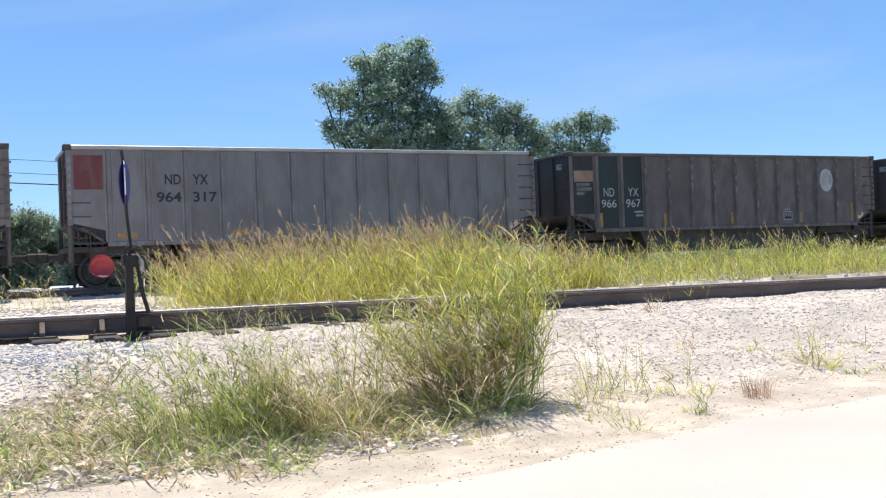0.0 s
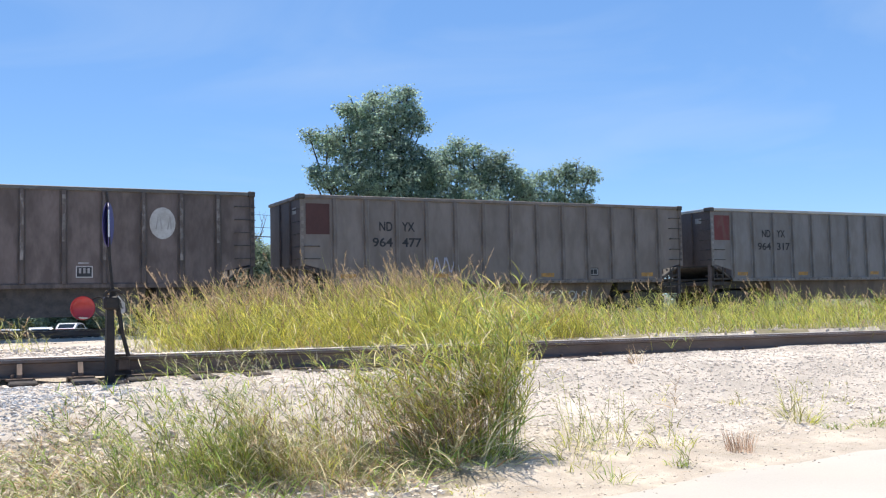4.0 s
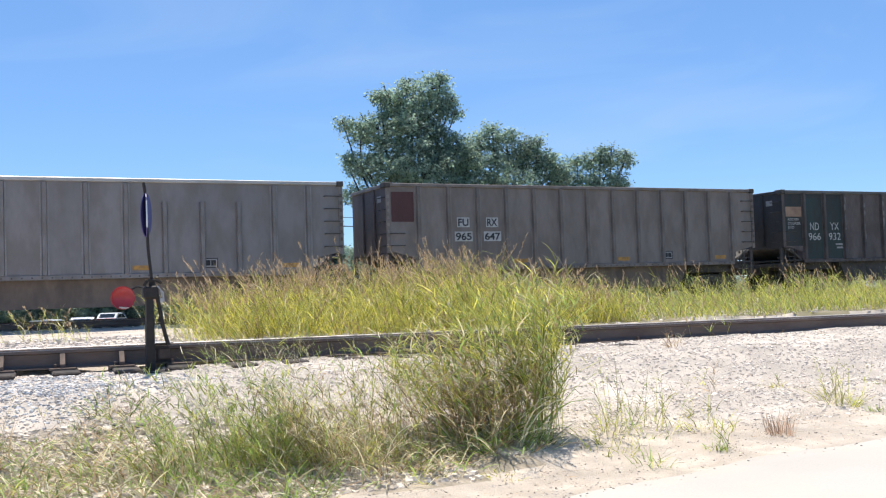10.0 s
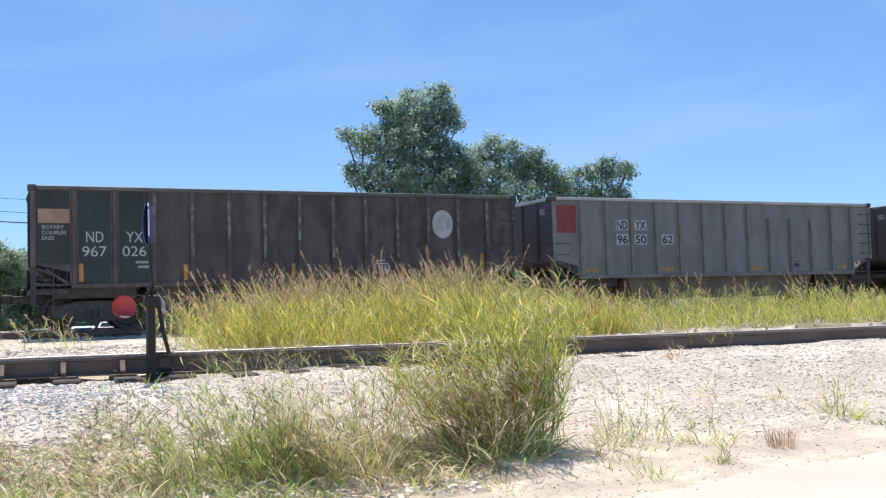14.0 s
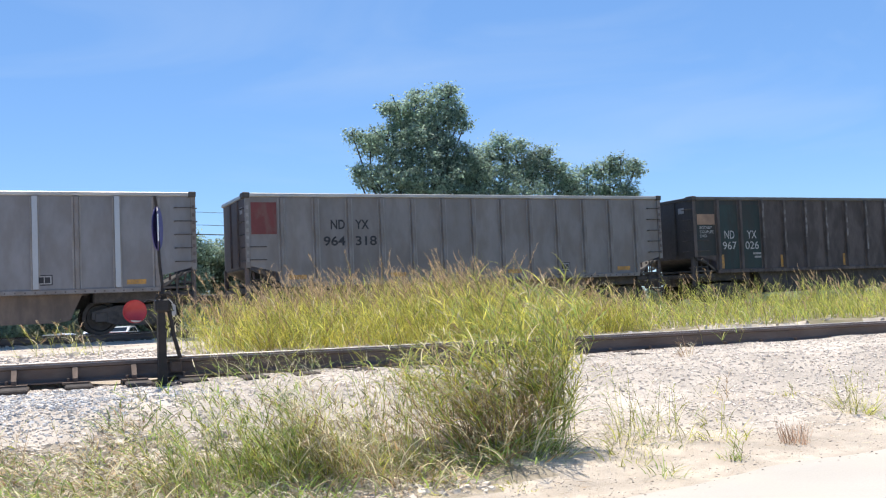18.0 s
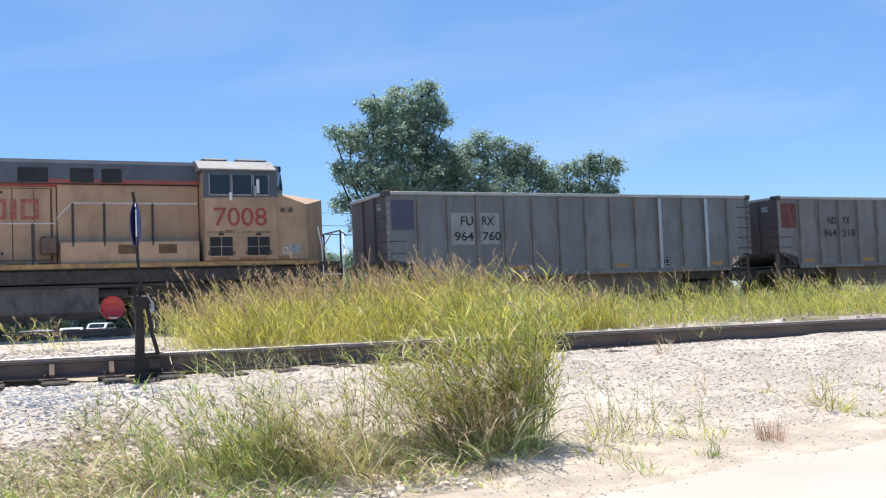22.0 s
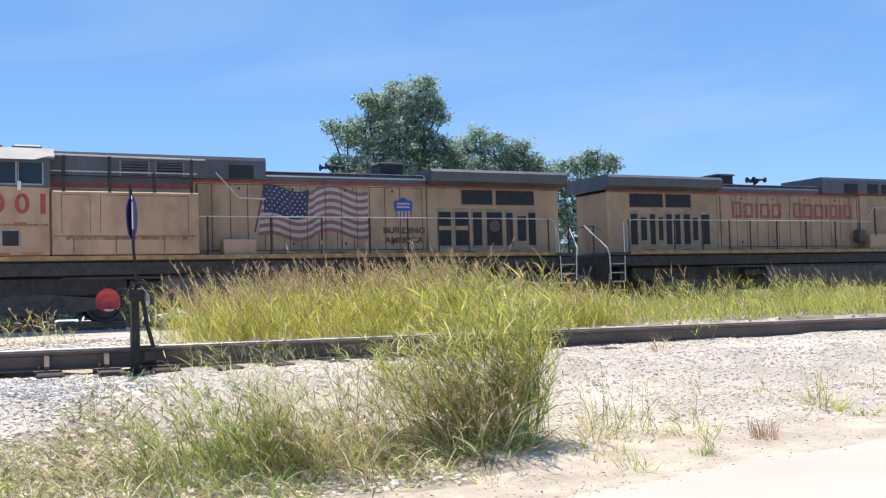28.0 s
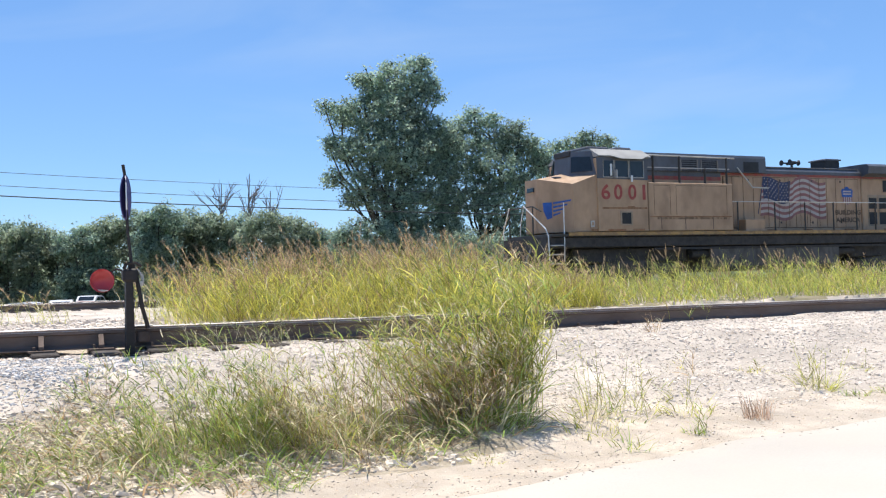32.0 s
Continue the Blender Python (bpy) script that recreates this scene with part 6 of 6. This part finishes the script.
    small = ((5.30, 5.57, 90, 0, 0.10, 0.22, (("g_rust", 1.0),), "small tuft of dry reddish-brown grass"), (4.60, 5.44, 26, 3, 0.08, 0.14, GRN, "small green weed on the sand"),
             (6.70, 6.31, 60, 10, 0.17, 0.40, OLV, "spiky green weed on the gravel"), (6.75, 5.93, 30, 0, 0.10, 0.14, GRN, "small green weed on the sand"), (7.15, 5.95, 40, 2, 0.12, 0.18, GRN, "small green weed on the sand"),
             (4.98, 6.00, 46, 0, 0.22, 0.20, OLV, "flat spreading green weed on sand"), (6.50, 8.30, 12, 4, 0.07, 0.2, DRY, "dry weed by the rail"), (5.85, 6.95, 4, 2, 0.04, 0.3, DRY, "thin dry stalk on gravel"),
             (4.42, 6.32, 20, 8, 0.2, 0.52, THIN, "sparse thin grass on the gravel"), (4.72, 6.26, 18, 6, 0.2, 0.46, THIN, "sparse thin grass on the gravel"), (4.15, 6.15, 26, 5, 0.2, 0.4, THIN, "sparse thin grass on the gravel"),
             (4.45, 5.98, 26, 2, 0.24, 0.2, THIN, "low grass on the gravel"), (3.95, 5.75, 40, 1, 0.2, 0.2, OLV, "low green runner on the sand"), (5.3, 6.4, 16, 2, 0.2, 0.24, OLV, "low dry grass on the gravel"),
             (3.95, 5.32, 22, 0, 0.14, 0.22, GRN, "flat green runner on the sand"), (6.5, 6.9, 20, 1, 0.12, 0.16, YEL, "small yellow weed on the gravel"), (6.0, 7.3, 14, 1, 0.1, 0.14, YEL, "small yellow weed on the gravel"),
             (1.33, 5.42, 20, 0, 0.05, 0.12, GOLD, "tiny straw tuft on the sand"), (1.03, 5.4, 14, 0, 0.04, 0.1, DRY, "tiny dry tuft on the sand"), (1.68, 5.48, 30, 0, 0.14, 0.2, GRN, "flat green runner on the sand"), (2.62, 5.68, 40, 0, 0.12, 0.08, OLV, "flat grey-green weed pad on sand"), (2.95, 5.5, 40, 0, 0.12, 0.08, OLV, "flat grey-green weed pad on sand"), (7.6, 6.6, 18, 1, 0.1, 0.15, OLV, "small weed on the gravel"), (8.3, 6.3, 26, 2, 0.12, 0.2, GRN, "small weed on the verge"))
    for j, (x, y, n, stalks, rad, h, kinds, label) in enumerate(small):
        t = Tuft((x, y), 500 + j)
        flat = "reddish" not in label
        t.leaves_from_ground(kinds, int(n * 1.4), rad, h * (0.8 if flat and stalks else 1.0), 0.0085 if flat else 0.0045, (0.1, 1.1) if flat else (0, 0.4), (0.9, 2.0) if flat else (0.1, 0.7), 0.6, 0.1)
        if stalks:
            t.stems(kinds, int(stalks * 1.6), rad, h * 1.3, (0, 0.35), (0.1, 0.9), 7, 0.14, 0.007, thick=0.0045, stem="g_dry" if kinds is DRY else "g_olive")
        t.done("weed", label, "weed")


build_grasses()


# ---- trees ----
AHEAD = Vector((0.4384, 0.8988, 0))      # the line of sight, and its right
ASIDE = Vector((0.8988, -0.4384, 0))


def leaf_cloud(rng, lobes, density, size, per=17, flat=0.85):
    """Leaves in sprays on uneven lobes (u, w, z, radius): each spray's leaves face outwards and up, more or less."""
    pts, out = [], []
    for u, w, z, rad in lobes:
        n = int(density * 0.62 * rad ** 2)
        d = rng.normal(size=(n, 3))
        d /= np.linalg.norm(d, axis=1)[:, None]
        rr = rad * (0.4 + 0.66 * rng.random(n) ** 0.45) * (0.82 + 0.36 * np.sin(d[:, 0] * 5 + u) * np.sin(d[:, 1] * 4 + w) * np.sin(d[:, 2] * 6 + z))
        pts.append(d * rr[:, None] * np.array((1, 1, flat)) + np.array((u, w, z)))
        out.append(d)
    p, d = np.concatenate(pts), np.concatenate(out)
    wide = np.repeat(rng.uniform(0.55, 1.45, len(p)), per)[:, None]
    q = np.repeat(p, per, 0) + rng.normal(0, size * 0.95, (len(p) * per, 3)) * wide * np.array((1, 1, 0.6))
    n = len(q)
    face = np.repeat(d, per, 0) * 0.7 + np.array((0, 0, 0.55)) + rng.normal(0, 0.62, (n, 3))
    face /= np.linalg.norm(face, axis=1)[:, None]
    a = rng.normal(size=(n, 3))
    a -= face * np.sum(a * face, 1)[:, None]
    a /= np.linalg.norm(a, axis=1)[:, None]
    b = np.cross(face, a)
    s = size * rng.uniform(0.4, 1.0, n)[:, None]
    v = np.stack([q - a * s * 0.6, q + b * s * 0.4, q + a * s * 0.6, q - b * s * 0.4], 1).reshape(-1, 3)
    return v, np.arange(n * 4).reshape(-1, 4)


def limb_mesh(rng, lines, m):
    bm = bmesh.new()
    for pts, r0, r1 in lines:
        n = len(pts) - 1
        for i in range(n):
            ra = r0 + (r1 - r0) * i / n
            rb = r0 + (r1 - r0) * (i + 1) / n
            rod(bm, pts[i], pts[i + 1], ra, 8, rb)
    return bm


def bent(a, b, rng, wob=0.25, n=4):
    a, b = np.array(a, float), np.array(b, float)
    return [tuple(a + (b - a) * k / n + (rng.normal(0, wob, 3) * (0 < k < n))) for k in range(n + 1)]


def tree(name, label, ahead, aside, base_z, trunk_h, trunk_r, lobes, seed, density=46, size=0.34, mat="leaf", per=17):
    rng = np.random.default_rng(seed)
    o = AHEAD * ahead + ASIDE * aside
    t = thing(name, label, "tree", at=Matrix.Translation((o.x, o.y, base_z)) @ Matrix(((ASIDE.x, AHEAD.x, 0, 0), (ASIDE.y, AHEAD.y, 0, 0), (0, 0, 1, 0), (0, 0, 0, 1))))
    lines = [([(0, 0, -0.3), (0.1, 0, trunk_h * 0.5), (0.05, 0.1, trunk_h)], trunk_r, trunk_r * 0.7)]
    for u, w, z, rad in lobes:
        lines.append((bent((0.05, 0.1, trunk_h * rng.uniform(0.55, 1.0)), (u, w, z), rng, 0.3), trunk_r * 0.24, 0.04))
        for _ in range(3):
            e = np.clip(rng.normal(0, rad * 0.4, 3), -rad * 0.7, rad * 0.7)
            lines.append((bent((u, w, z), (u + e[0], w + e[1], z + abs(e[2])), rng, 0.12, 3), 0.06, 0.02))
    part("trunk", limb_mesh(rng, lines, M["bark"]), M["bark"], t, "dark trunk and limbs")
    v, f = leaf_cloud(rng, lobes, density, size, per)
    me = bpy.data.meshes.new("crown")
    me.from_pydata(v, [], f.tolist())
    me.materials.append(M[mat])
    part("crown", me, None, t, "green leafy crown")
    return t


def build_trees():
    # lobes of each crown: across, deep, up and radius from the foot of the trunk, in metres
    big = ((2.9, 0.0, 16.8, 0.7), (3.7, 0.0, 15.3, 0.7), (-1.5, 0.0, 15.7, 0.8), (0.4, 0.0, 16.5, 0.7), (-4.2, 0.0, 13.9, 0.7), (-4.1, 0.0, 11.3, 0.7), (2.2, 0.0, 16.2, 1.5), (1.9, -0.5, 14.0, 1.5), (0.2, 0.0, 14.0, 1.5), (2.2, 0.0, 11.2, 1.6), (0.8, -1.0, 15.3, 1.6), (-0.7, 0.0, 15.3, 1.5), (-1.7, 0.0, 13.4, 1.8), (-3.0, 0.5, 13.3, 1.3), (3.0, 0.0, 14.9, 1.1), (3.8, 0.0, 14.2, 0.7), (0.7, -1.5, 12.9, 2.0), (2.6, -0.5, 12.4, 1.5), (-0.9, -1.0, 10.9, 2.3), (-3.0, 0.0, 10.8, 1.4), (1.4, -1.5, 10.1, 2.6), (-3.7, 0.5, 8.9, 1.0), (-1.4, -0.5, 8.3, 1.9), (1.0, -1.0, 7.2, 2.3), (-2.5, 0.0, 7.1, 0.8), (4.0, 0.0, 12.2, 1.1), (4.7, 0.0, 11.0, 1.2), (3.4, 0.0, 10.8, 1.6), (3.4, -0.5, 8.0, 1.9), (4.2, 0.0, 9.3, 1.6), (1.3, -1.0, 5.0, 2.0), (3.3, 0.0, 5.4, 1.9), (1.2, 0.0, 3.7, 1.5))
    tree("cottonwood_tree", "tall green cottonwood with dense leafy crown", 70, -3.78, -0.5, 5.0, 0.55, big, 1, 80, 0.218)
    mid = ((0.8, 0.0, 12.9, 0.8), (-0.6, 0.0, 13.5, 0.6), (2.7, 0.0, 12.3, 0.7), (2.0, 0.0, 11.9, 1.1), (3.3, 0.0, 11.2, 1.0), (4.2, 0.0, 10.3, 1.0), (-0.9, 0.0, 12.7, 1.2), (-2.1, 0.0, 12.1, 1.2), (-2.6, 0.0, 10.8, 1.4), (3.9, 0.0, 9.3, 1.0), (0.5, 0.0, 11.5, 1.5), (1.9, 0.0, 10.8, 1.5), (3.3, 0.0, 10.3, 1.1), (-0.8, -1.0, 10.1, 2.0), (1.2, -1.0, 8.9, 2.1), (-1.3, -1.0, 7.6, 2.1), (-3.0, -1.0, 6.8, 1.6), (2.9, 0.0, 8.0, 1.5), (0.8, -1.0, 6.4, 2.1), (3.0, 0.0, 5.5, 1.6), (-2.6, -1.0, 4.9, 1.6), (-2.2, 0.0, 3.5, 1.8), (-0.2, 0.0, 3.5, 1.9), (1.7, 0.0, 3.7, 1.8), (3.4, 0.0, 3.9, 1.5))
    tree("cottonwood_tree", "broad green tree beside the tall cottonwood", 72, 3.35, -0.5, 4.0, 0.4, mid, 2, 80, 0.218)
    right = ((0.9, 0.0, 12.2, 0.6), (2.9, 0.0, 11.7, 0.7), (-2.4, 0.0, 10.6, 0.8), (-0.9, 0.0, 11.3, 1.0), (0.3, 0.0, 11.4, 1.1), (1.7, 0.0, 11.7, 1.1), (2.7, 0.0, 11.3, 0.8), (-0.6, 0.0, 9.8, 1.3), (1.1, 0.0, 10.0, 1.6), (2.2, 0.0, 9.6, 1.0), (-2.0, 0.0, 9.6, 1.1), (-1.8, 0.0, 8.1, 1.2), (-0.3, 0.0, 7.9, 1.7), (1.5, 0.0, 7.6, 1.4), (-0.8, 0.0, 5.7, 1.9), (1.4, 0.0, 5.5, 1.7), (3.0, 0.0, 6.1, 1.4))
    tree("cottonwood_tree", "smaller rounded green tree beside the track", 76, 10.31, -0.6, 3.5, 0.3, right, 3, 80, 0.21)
    # under-storey brush by the tall tree
    brush = ((-3.8, 0.0, 4.9, 1.0), (-2.6, 0.0, 4.7, 1.2), (-4.9, 0.0, 4.5, 0.8), (-1.4, 0.0, 4.4, 1.2), (-3.7, 0.0, 3.4, 1.4), (-1.8, 0.0, 3.2, 1.5), (0.4, 0.0, 3.4, 1.7), (-4.9, 0.0, 3.8, 1.1), (3.1, 0.0, 3.4, 1.7), (5.4, 0.0, 3.2, 1.5))
    tree("brush", "dark green brush under the tall trees", 66, -1.67, -0.4, 1.0, 0.1, brush, 4, 70, 0.2)
    # unseen low brush, added to hide the bright ground that shows under the cars
    rb = random.Random(19)
    for k in range(9):
        lob = [(rb.uniform(-4.2, 4.2), rb.uniform(-1.0, 1.0), rb.uniform(0.5, 2.3), rb.uniform(0.9, 1.4)) for _ in range(10)]
        tree("brush", "low dark green filler brush added behind the main track", 74 + rb.uniform(-2, 2), 13.0 + 7.6 * k, -0.6, 0.7, 0.08, lob, 300 + k, 46, 0.36, "leaffar", 10)
    # wood behind the road
    r = random.Random(9)
    edge = ((-80.0, 12.5), (-75.7, 11.3), (-71.4, 12.2), (-67.1, 11.4), (-63.1, 12.2), (-59.2, 11.5), (-55.2, 11.2), (-51.9, 10.8), (-48.8, 9.6), (-45.5, 10.1), (-42.2, 11.3), (-38.7, 11.9), (-35.3, 12.2), (-31.9, 11.7), (-28.7, 11.2), (-25.4, 11.2), (-21.8, 11.3), (-18.4, 10.5), (-15.0, 8.9), (-12.1, 7.3), (-8.5, 6.8), (-4.6, 7.1))     # across at 125 m, height
    for i, (across, hgt) in enumerate(edge):
        hgt += 0.5
        lob = []
        for _ in range(10):
            lob.append((r.uniform(-2.4, 2.4), r.uniform(-1.5, 1.5), r.uniform(0.04, 0.78) * hgt, r.uniform(1.3, 2.1)))
        lob += [(-1.2, -2.0, 0.8, 1.5), (1.2, -2.0, 0.9, 1.5)]
        lob += [(0, 0, hgt - 1.6, 1.6), (-1.9, -0.5, hgt - 2.6, 1.5), (1.9, -0.5, hgt - 2.5, 1.5)]
        d = 125 + r.uniform(-6, 6)
        tree("far_tree", "distant dark green tree at the edge of a wood" if i % 3 else "distant olive-green tree at the edge of a wood", d, across * d / 125, -1.4, hgt * 0.4, 0.22, lob, 30 + i, 44, 0.38, "leaffar" if i % 3 else "leaf", 12)
    for i in range(20):
        across = -80.75 + 3.736 * i
        d = 134 + r.uniform(-3, 3)
        hgt = r.uniform(10.5, 12.9) - 0.115 * i
        lob = [(r.uniform(-2.8, 2.8), r.uniform(-1, 1), r.uniform(0.05, 0.85) * hgt, r.uniform(1.5, 2.2)) for _ in range(11)]
        tree("far_tree", "distant grey-green tree deeper in a wood", d, across * d / 125, -1.4, hgt * 0.4, 0.22, lob, 70 + i, 30, 0.44, "leaffar", 9)
    # bare dead trees above the wood
    rng = np.random.default_rng(5)
    for across, h, spread in ((-29.5, 16.3, 2.2), (-25.7, 17.5, 1.8), (-22.9, 15.0, 1.7)):
        o = AHEAD * 133 + ASIDE * across
        lines = [([(0, 0, 0), (0.1, 0, h * 0.4), (-0.1, 0, h * 0.7), (0.1, 0, h * 0.97)], 0.3, 0.04)]
        for j in range(16):
            z = h * rng.uniform(0.42, 0.8)
            e = (rng.normal(0, spread * 0.7), rng.normal(0, spread * 0.5), min(h, z + rng.uniform(1.6, 4.2)))
            lines.append((bent((0, 0, z), e, rng, 0.22, 4), 0.10, 0.02))
            for _ in range(3):
                u = rng.uniform(0.4, 0.9)
                lines.append((bent((e[0] * u, e[1] * u, z + (e[2] - z) * u), (e[0] + rng.normal(0, 0.6), e[1] + rng.normal(0, 0.4), e[2] + rng.uniform(-0.3, 0.7)), rng, 0.1, 2), 0.04, 0.012))
        t = thing("dead_tree", "bare grey dead tree above the wood", "tree", at=Matrix.Translation((o.x, o.y, -1.4)))
        part("trunk", limb_mesh(rng, lines, None), M["deadwood"], t)
    # dry brush beside the main track
    rngb = np.random.default_rng(6)
    o = AHEAD * 58 + ASIDE * 2.8
    lines = [(bent((rngb.normal(0, 0.6), 0, 0), (rngb.normal(0, 1.5), rngb.normal(0, 1), rngb.uniform(1.5, 3.6)), rngb, 0.2, 4), 0.03, 0.008) for _ in range(46)]
    t = thing("dry_brush", "pale dry brushwood under the trees", "shrub", at=Matrix.Translation((o.x, o.y, -0.4)))
    part("twigs", limb_mesh(rngb, lines, None), M["deadwood"], t)


build_trees()


# ---- overhead lines ----
def build_wires():
    wires = thing("overhead_lines", "three thin black overhead cables", "cable")
    y = 52.0
    f = y / 60
    for z0, z1, rad in ((7.6, 6.93, 0.012), (6.85, 6.12, 0.014), (6.28, 5.55, 0.028)):
        za, zb = 1.2 + (z0 - 1.2) * f, 1.2 + (z1 - 1.2) * f
        xa, xb = 2.04 * f, 22.05 * f
        slope = (zb - za) / (xb - xa)
        line = []
        for i in range(25):
            x = -35 + 120 * i / 24
            k = (x - xa) / (xb - xa)
            line.append((x, y, za + (zb - za) * k + 0.0006 * (x - xa) * (x - xb) if x < 60 else line[-1][2] + slope * 5))
        bm = bmesh.new()
        rings = [[bm.verts.new((p[0], p[1] + rad * math.cos(a), p[2] + rad * math.sin(a))) for a in (0.0, 1.257, 2.513, 3.77, 5.027)] for p in line]
        for A, B in zip(rings, rings[1:]):
            for q in range(5):
                bm.faces.new((A[q], A[(q + 1) % 5], B[(q + 1) % 5], B[q]))
        part("cable", bm, M["wire"], wires)
    for x in (-35.0, 85.0):
        pole = thing("utility_pole", "tall brown wooden utility pole", "pole", at=pose(x, y, -0.4))
        part("shaft", rods([[(0, 0, -0.3), (0, 0, 10.5)]], 0.16, 10), M["bark"], pole)
        part("crossarm", boxes([(-0.06, 0.06, -1.1, 1.1, 9.0, 9.14)], 0.01), M["bark"], pole)


build_wires()


# ---- road traffic and parked vehicles behind the main track ----
def side_car(label, paint, at, length=4.6, height=1.55):
    c = thing("car", label, "car", at=at)
    L, H = length / 2, height
    body = [(-L, 0.35), (L, 0.35), (L, 0.72), (L - 0.15, 0.86), (L - 1.1, 0.98), (L - 1.95, H - 0.06), (L - 2.6, H), (-L + 0.75, H - 0.04), (-L + 0.15, 1.02), (-L, 0.92)]
    part("body", prism(body, -0.88, 0.88), M[paint], c)
    for q in (-1, 1):
        y0, y1 = sorted((q * 0.88, q * 0.885))
        part("side_window", prism([(L - 1.35, 1.0), (L - 2.0, H - 0.14), (L - 2.5, H - 0.12), (L - 2.5, 1.0)], y0, y1), M["glass"], c)
        part("side_window", prism([(L - 2.56, 1.0), (L - 2.56, H - 0.12), (-L + 0.95, H - 0.16), (-L + 0.45, 1.04)], y0, y1), M["glass"], c)
        for x in (-L + 0.85, L - 0.9):
            w = part("wheel", disc(0, 0, 0.34, *sorted((q * 0.72, q * 0.9)), 20), M["tyre"], c, at=pose(x, 0, 0.34))
            part("rim", disc(0, 0, 0.2, *sorted((q * 0.9, q * 0.905)), 14), M["alu_rim"], w)
    for name, (xa, za), (xb, zb), out in (("windscreen", (L - 1.14, 1.0), (L - 1.9, H - 0.1), 0.02), ("rear_window", (-L + 0.22, 1.06), (-L + 0.70, H - 0.1), -0.02)):
        part(name, prism([(xa, za), (xa + out, za + 0.015), (xb + out, zb + 0.015), (xb, zb)], -0.7, 0.7), M["glass"], c)
    part("tail_light", boxes([(-L - 0.01, -L + 0.1, -0.85, 0.85, 0.85, 1.0)], 0.01), M["discred"], c)
    part("headlight", boxes([(L - 0.12, L + 0.01, -0.8, 0.8, 0.68, 0.8)], 0.01), M["glass"], c)
    return c


for ahead_, across, label, turn, hh in ((92, -32.6, "white parked van seen across the tracks", 64, 1.5), (69, -28.6, "white parked car seen across the tracks", -26, 1.42), (84, -32.4, "white parked car seen across the tracks", 82, 1.28)):
    o = AHEAD * ahead_ + ASIDE * across
    side_car(label, "carwhite", pose(o.x, o.y, -1.32, 0, 0, turn), 4.2, hh)

ROAD_CARS = []
for label, paint, height in (("silver-white estate car driving along the road behind the tracks", "carwhite", 1.55), ("grey car driving along the road behind the tracks", "alu_blue", 1.45),
                             ("white van driving along the road behind the tracks", "carwhite", 1.7), ("white van driving along the road behind the tracks", "carwhite", 1.7),
                             ("white car driving along the road behind the tracks", "carwhite", 1.45), ("white car driving along the road behind the tracks", "carwhite", 1.45),
                             ("white estate car driving along the road behind the tracks", "carwhite", 1.5), ("white estate car driving along the road behind the tracks", "carwhite", 1.5)):
    ROAD_CARS.append(side_car(label, paint, pose(0, 53, -0.36), 4.6, height))


# ---- movement ----
def train_x(t):
    """How far the train has come along the main track."""
    return 2.694 + 5.86217 * t - 0.0137755 * t * t


def motions():
    steps = [2.0 * i for i in range(17)]
    for ob, x, turn in [(c, x, 0) for c, x in CARS] + LOCOS:
        walk(ob, [(t, pose(x + train_x(t), MAIN_Y, MAIN_Z, 0, 0, turn)) for t in steps])
    ticks = [0.1 * i for i in range(321)]
    for w, r, place, sign in [(*q, 1) if len(q) == 3 else q for q in ROLLING]:
        walk(w, [(t, pose(*place) @ Matrix.Rotation(sign * (train_x(t) - train_x(0)) / r, 4, "Y")) for t in ticks])
    # traffic on the road behind: time, place and speed at that time
    for car, (t0, x0, v, turn) in zip(ROAD_CARS, ((31.0, 5.4, 18.5, 0), (30.2, 6.3, -15.0, 180), (23.0, 11.2, -12.0, 180), (28.0, 11.8, -14.0, 180), (12.9, 7.2, -20.0, 180), (13.0, 38.0, -18.0, 180), (19.4, 10.7, -16.0, 180), (20.0, 44.0, -15.0, 180))):
        walk(car, [(t, pose(x0 + v * (t - t0), 53.0 if v > 0 else 56.5, -0.36, 0, 0, turn)) for t in (0.0, 8.0, 16.0, 24.0, 32.0)])
    # wind in the grasses
    for ob, place, deg, phase in SWAY:
        rows = []
        for i in range(33):
            t = 1.0 * i
            gust = 0.6 + 0.4 * math.sin(0.31 * t + 0.3 * phase)
            rows.append((t, pose(*place, deg * 0.4 * gust * math.sin(1.9 * t + phase * 1.3), deg * gust * math.sin(2.3 * t + phase), 0)))
        walk(ob, rows)


motions()
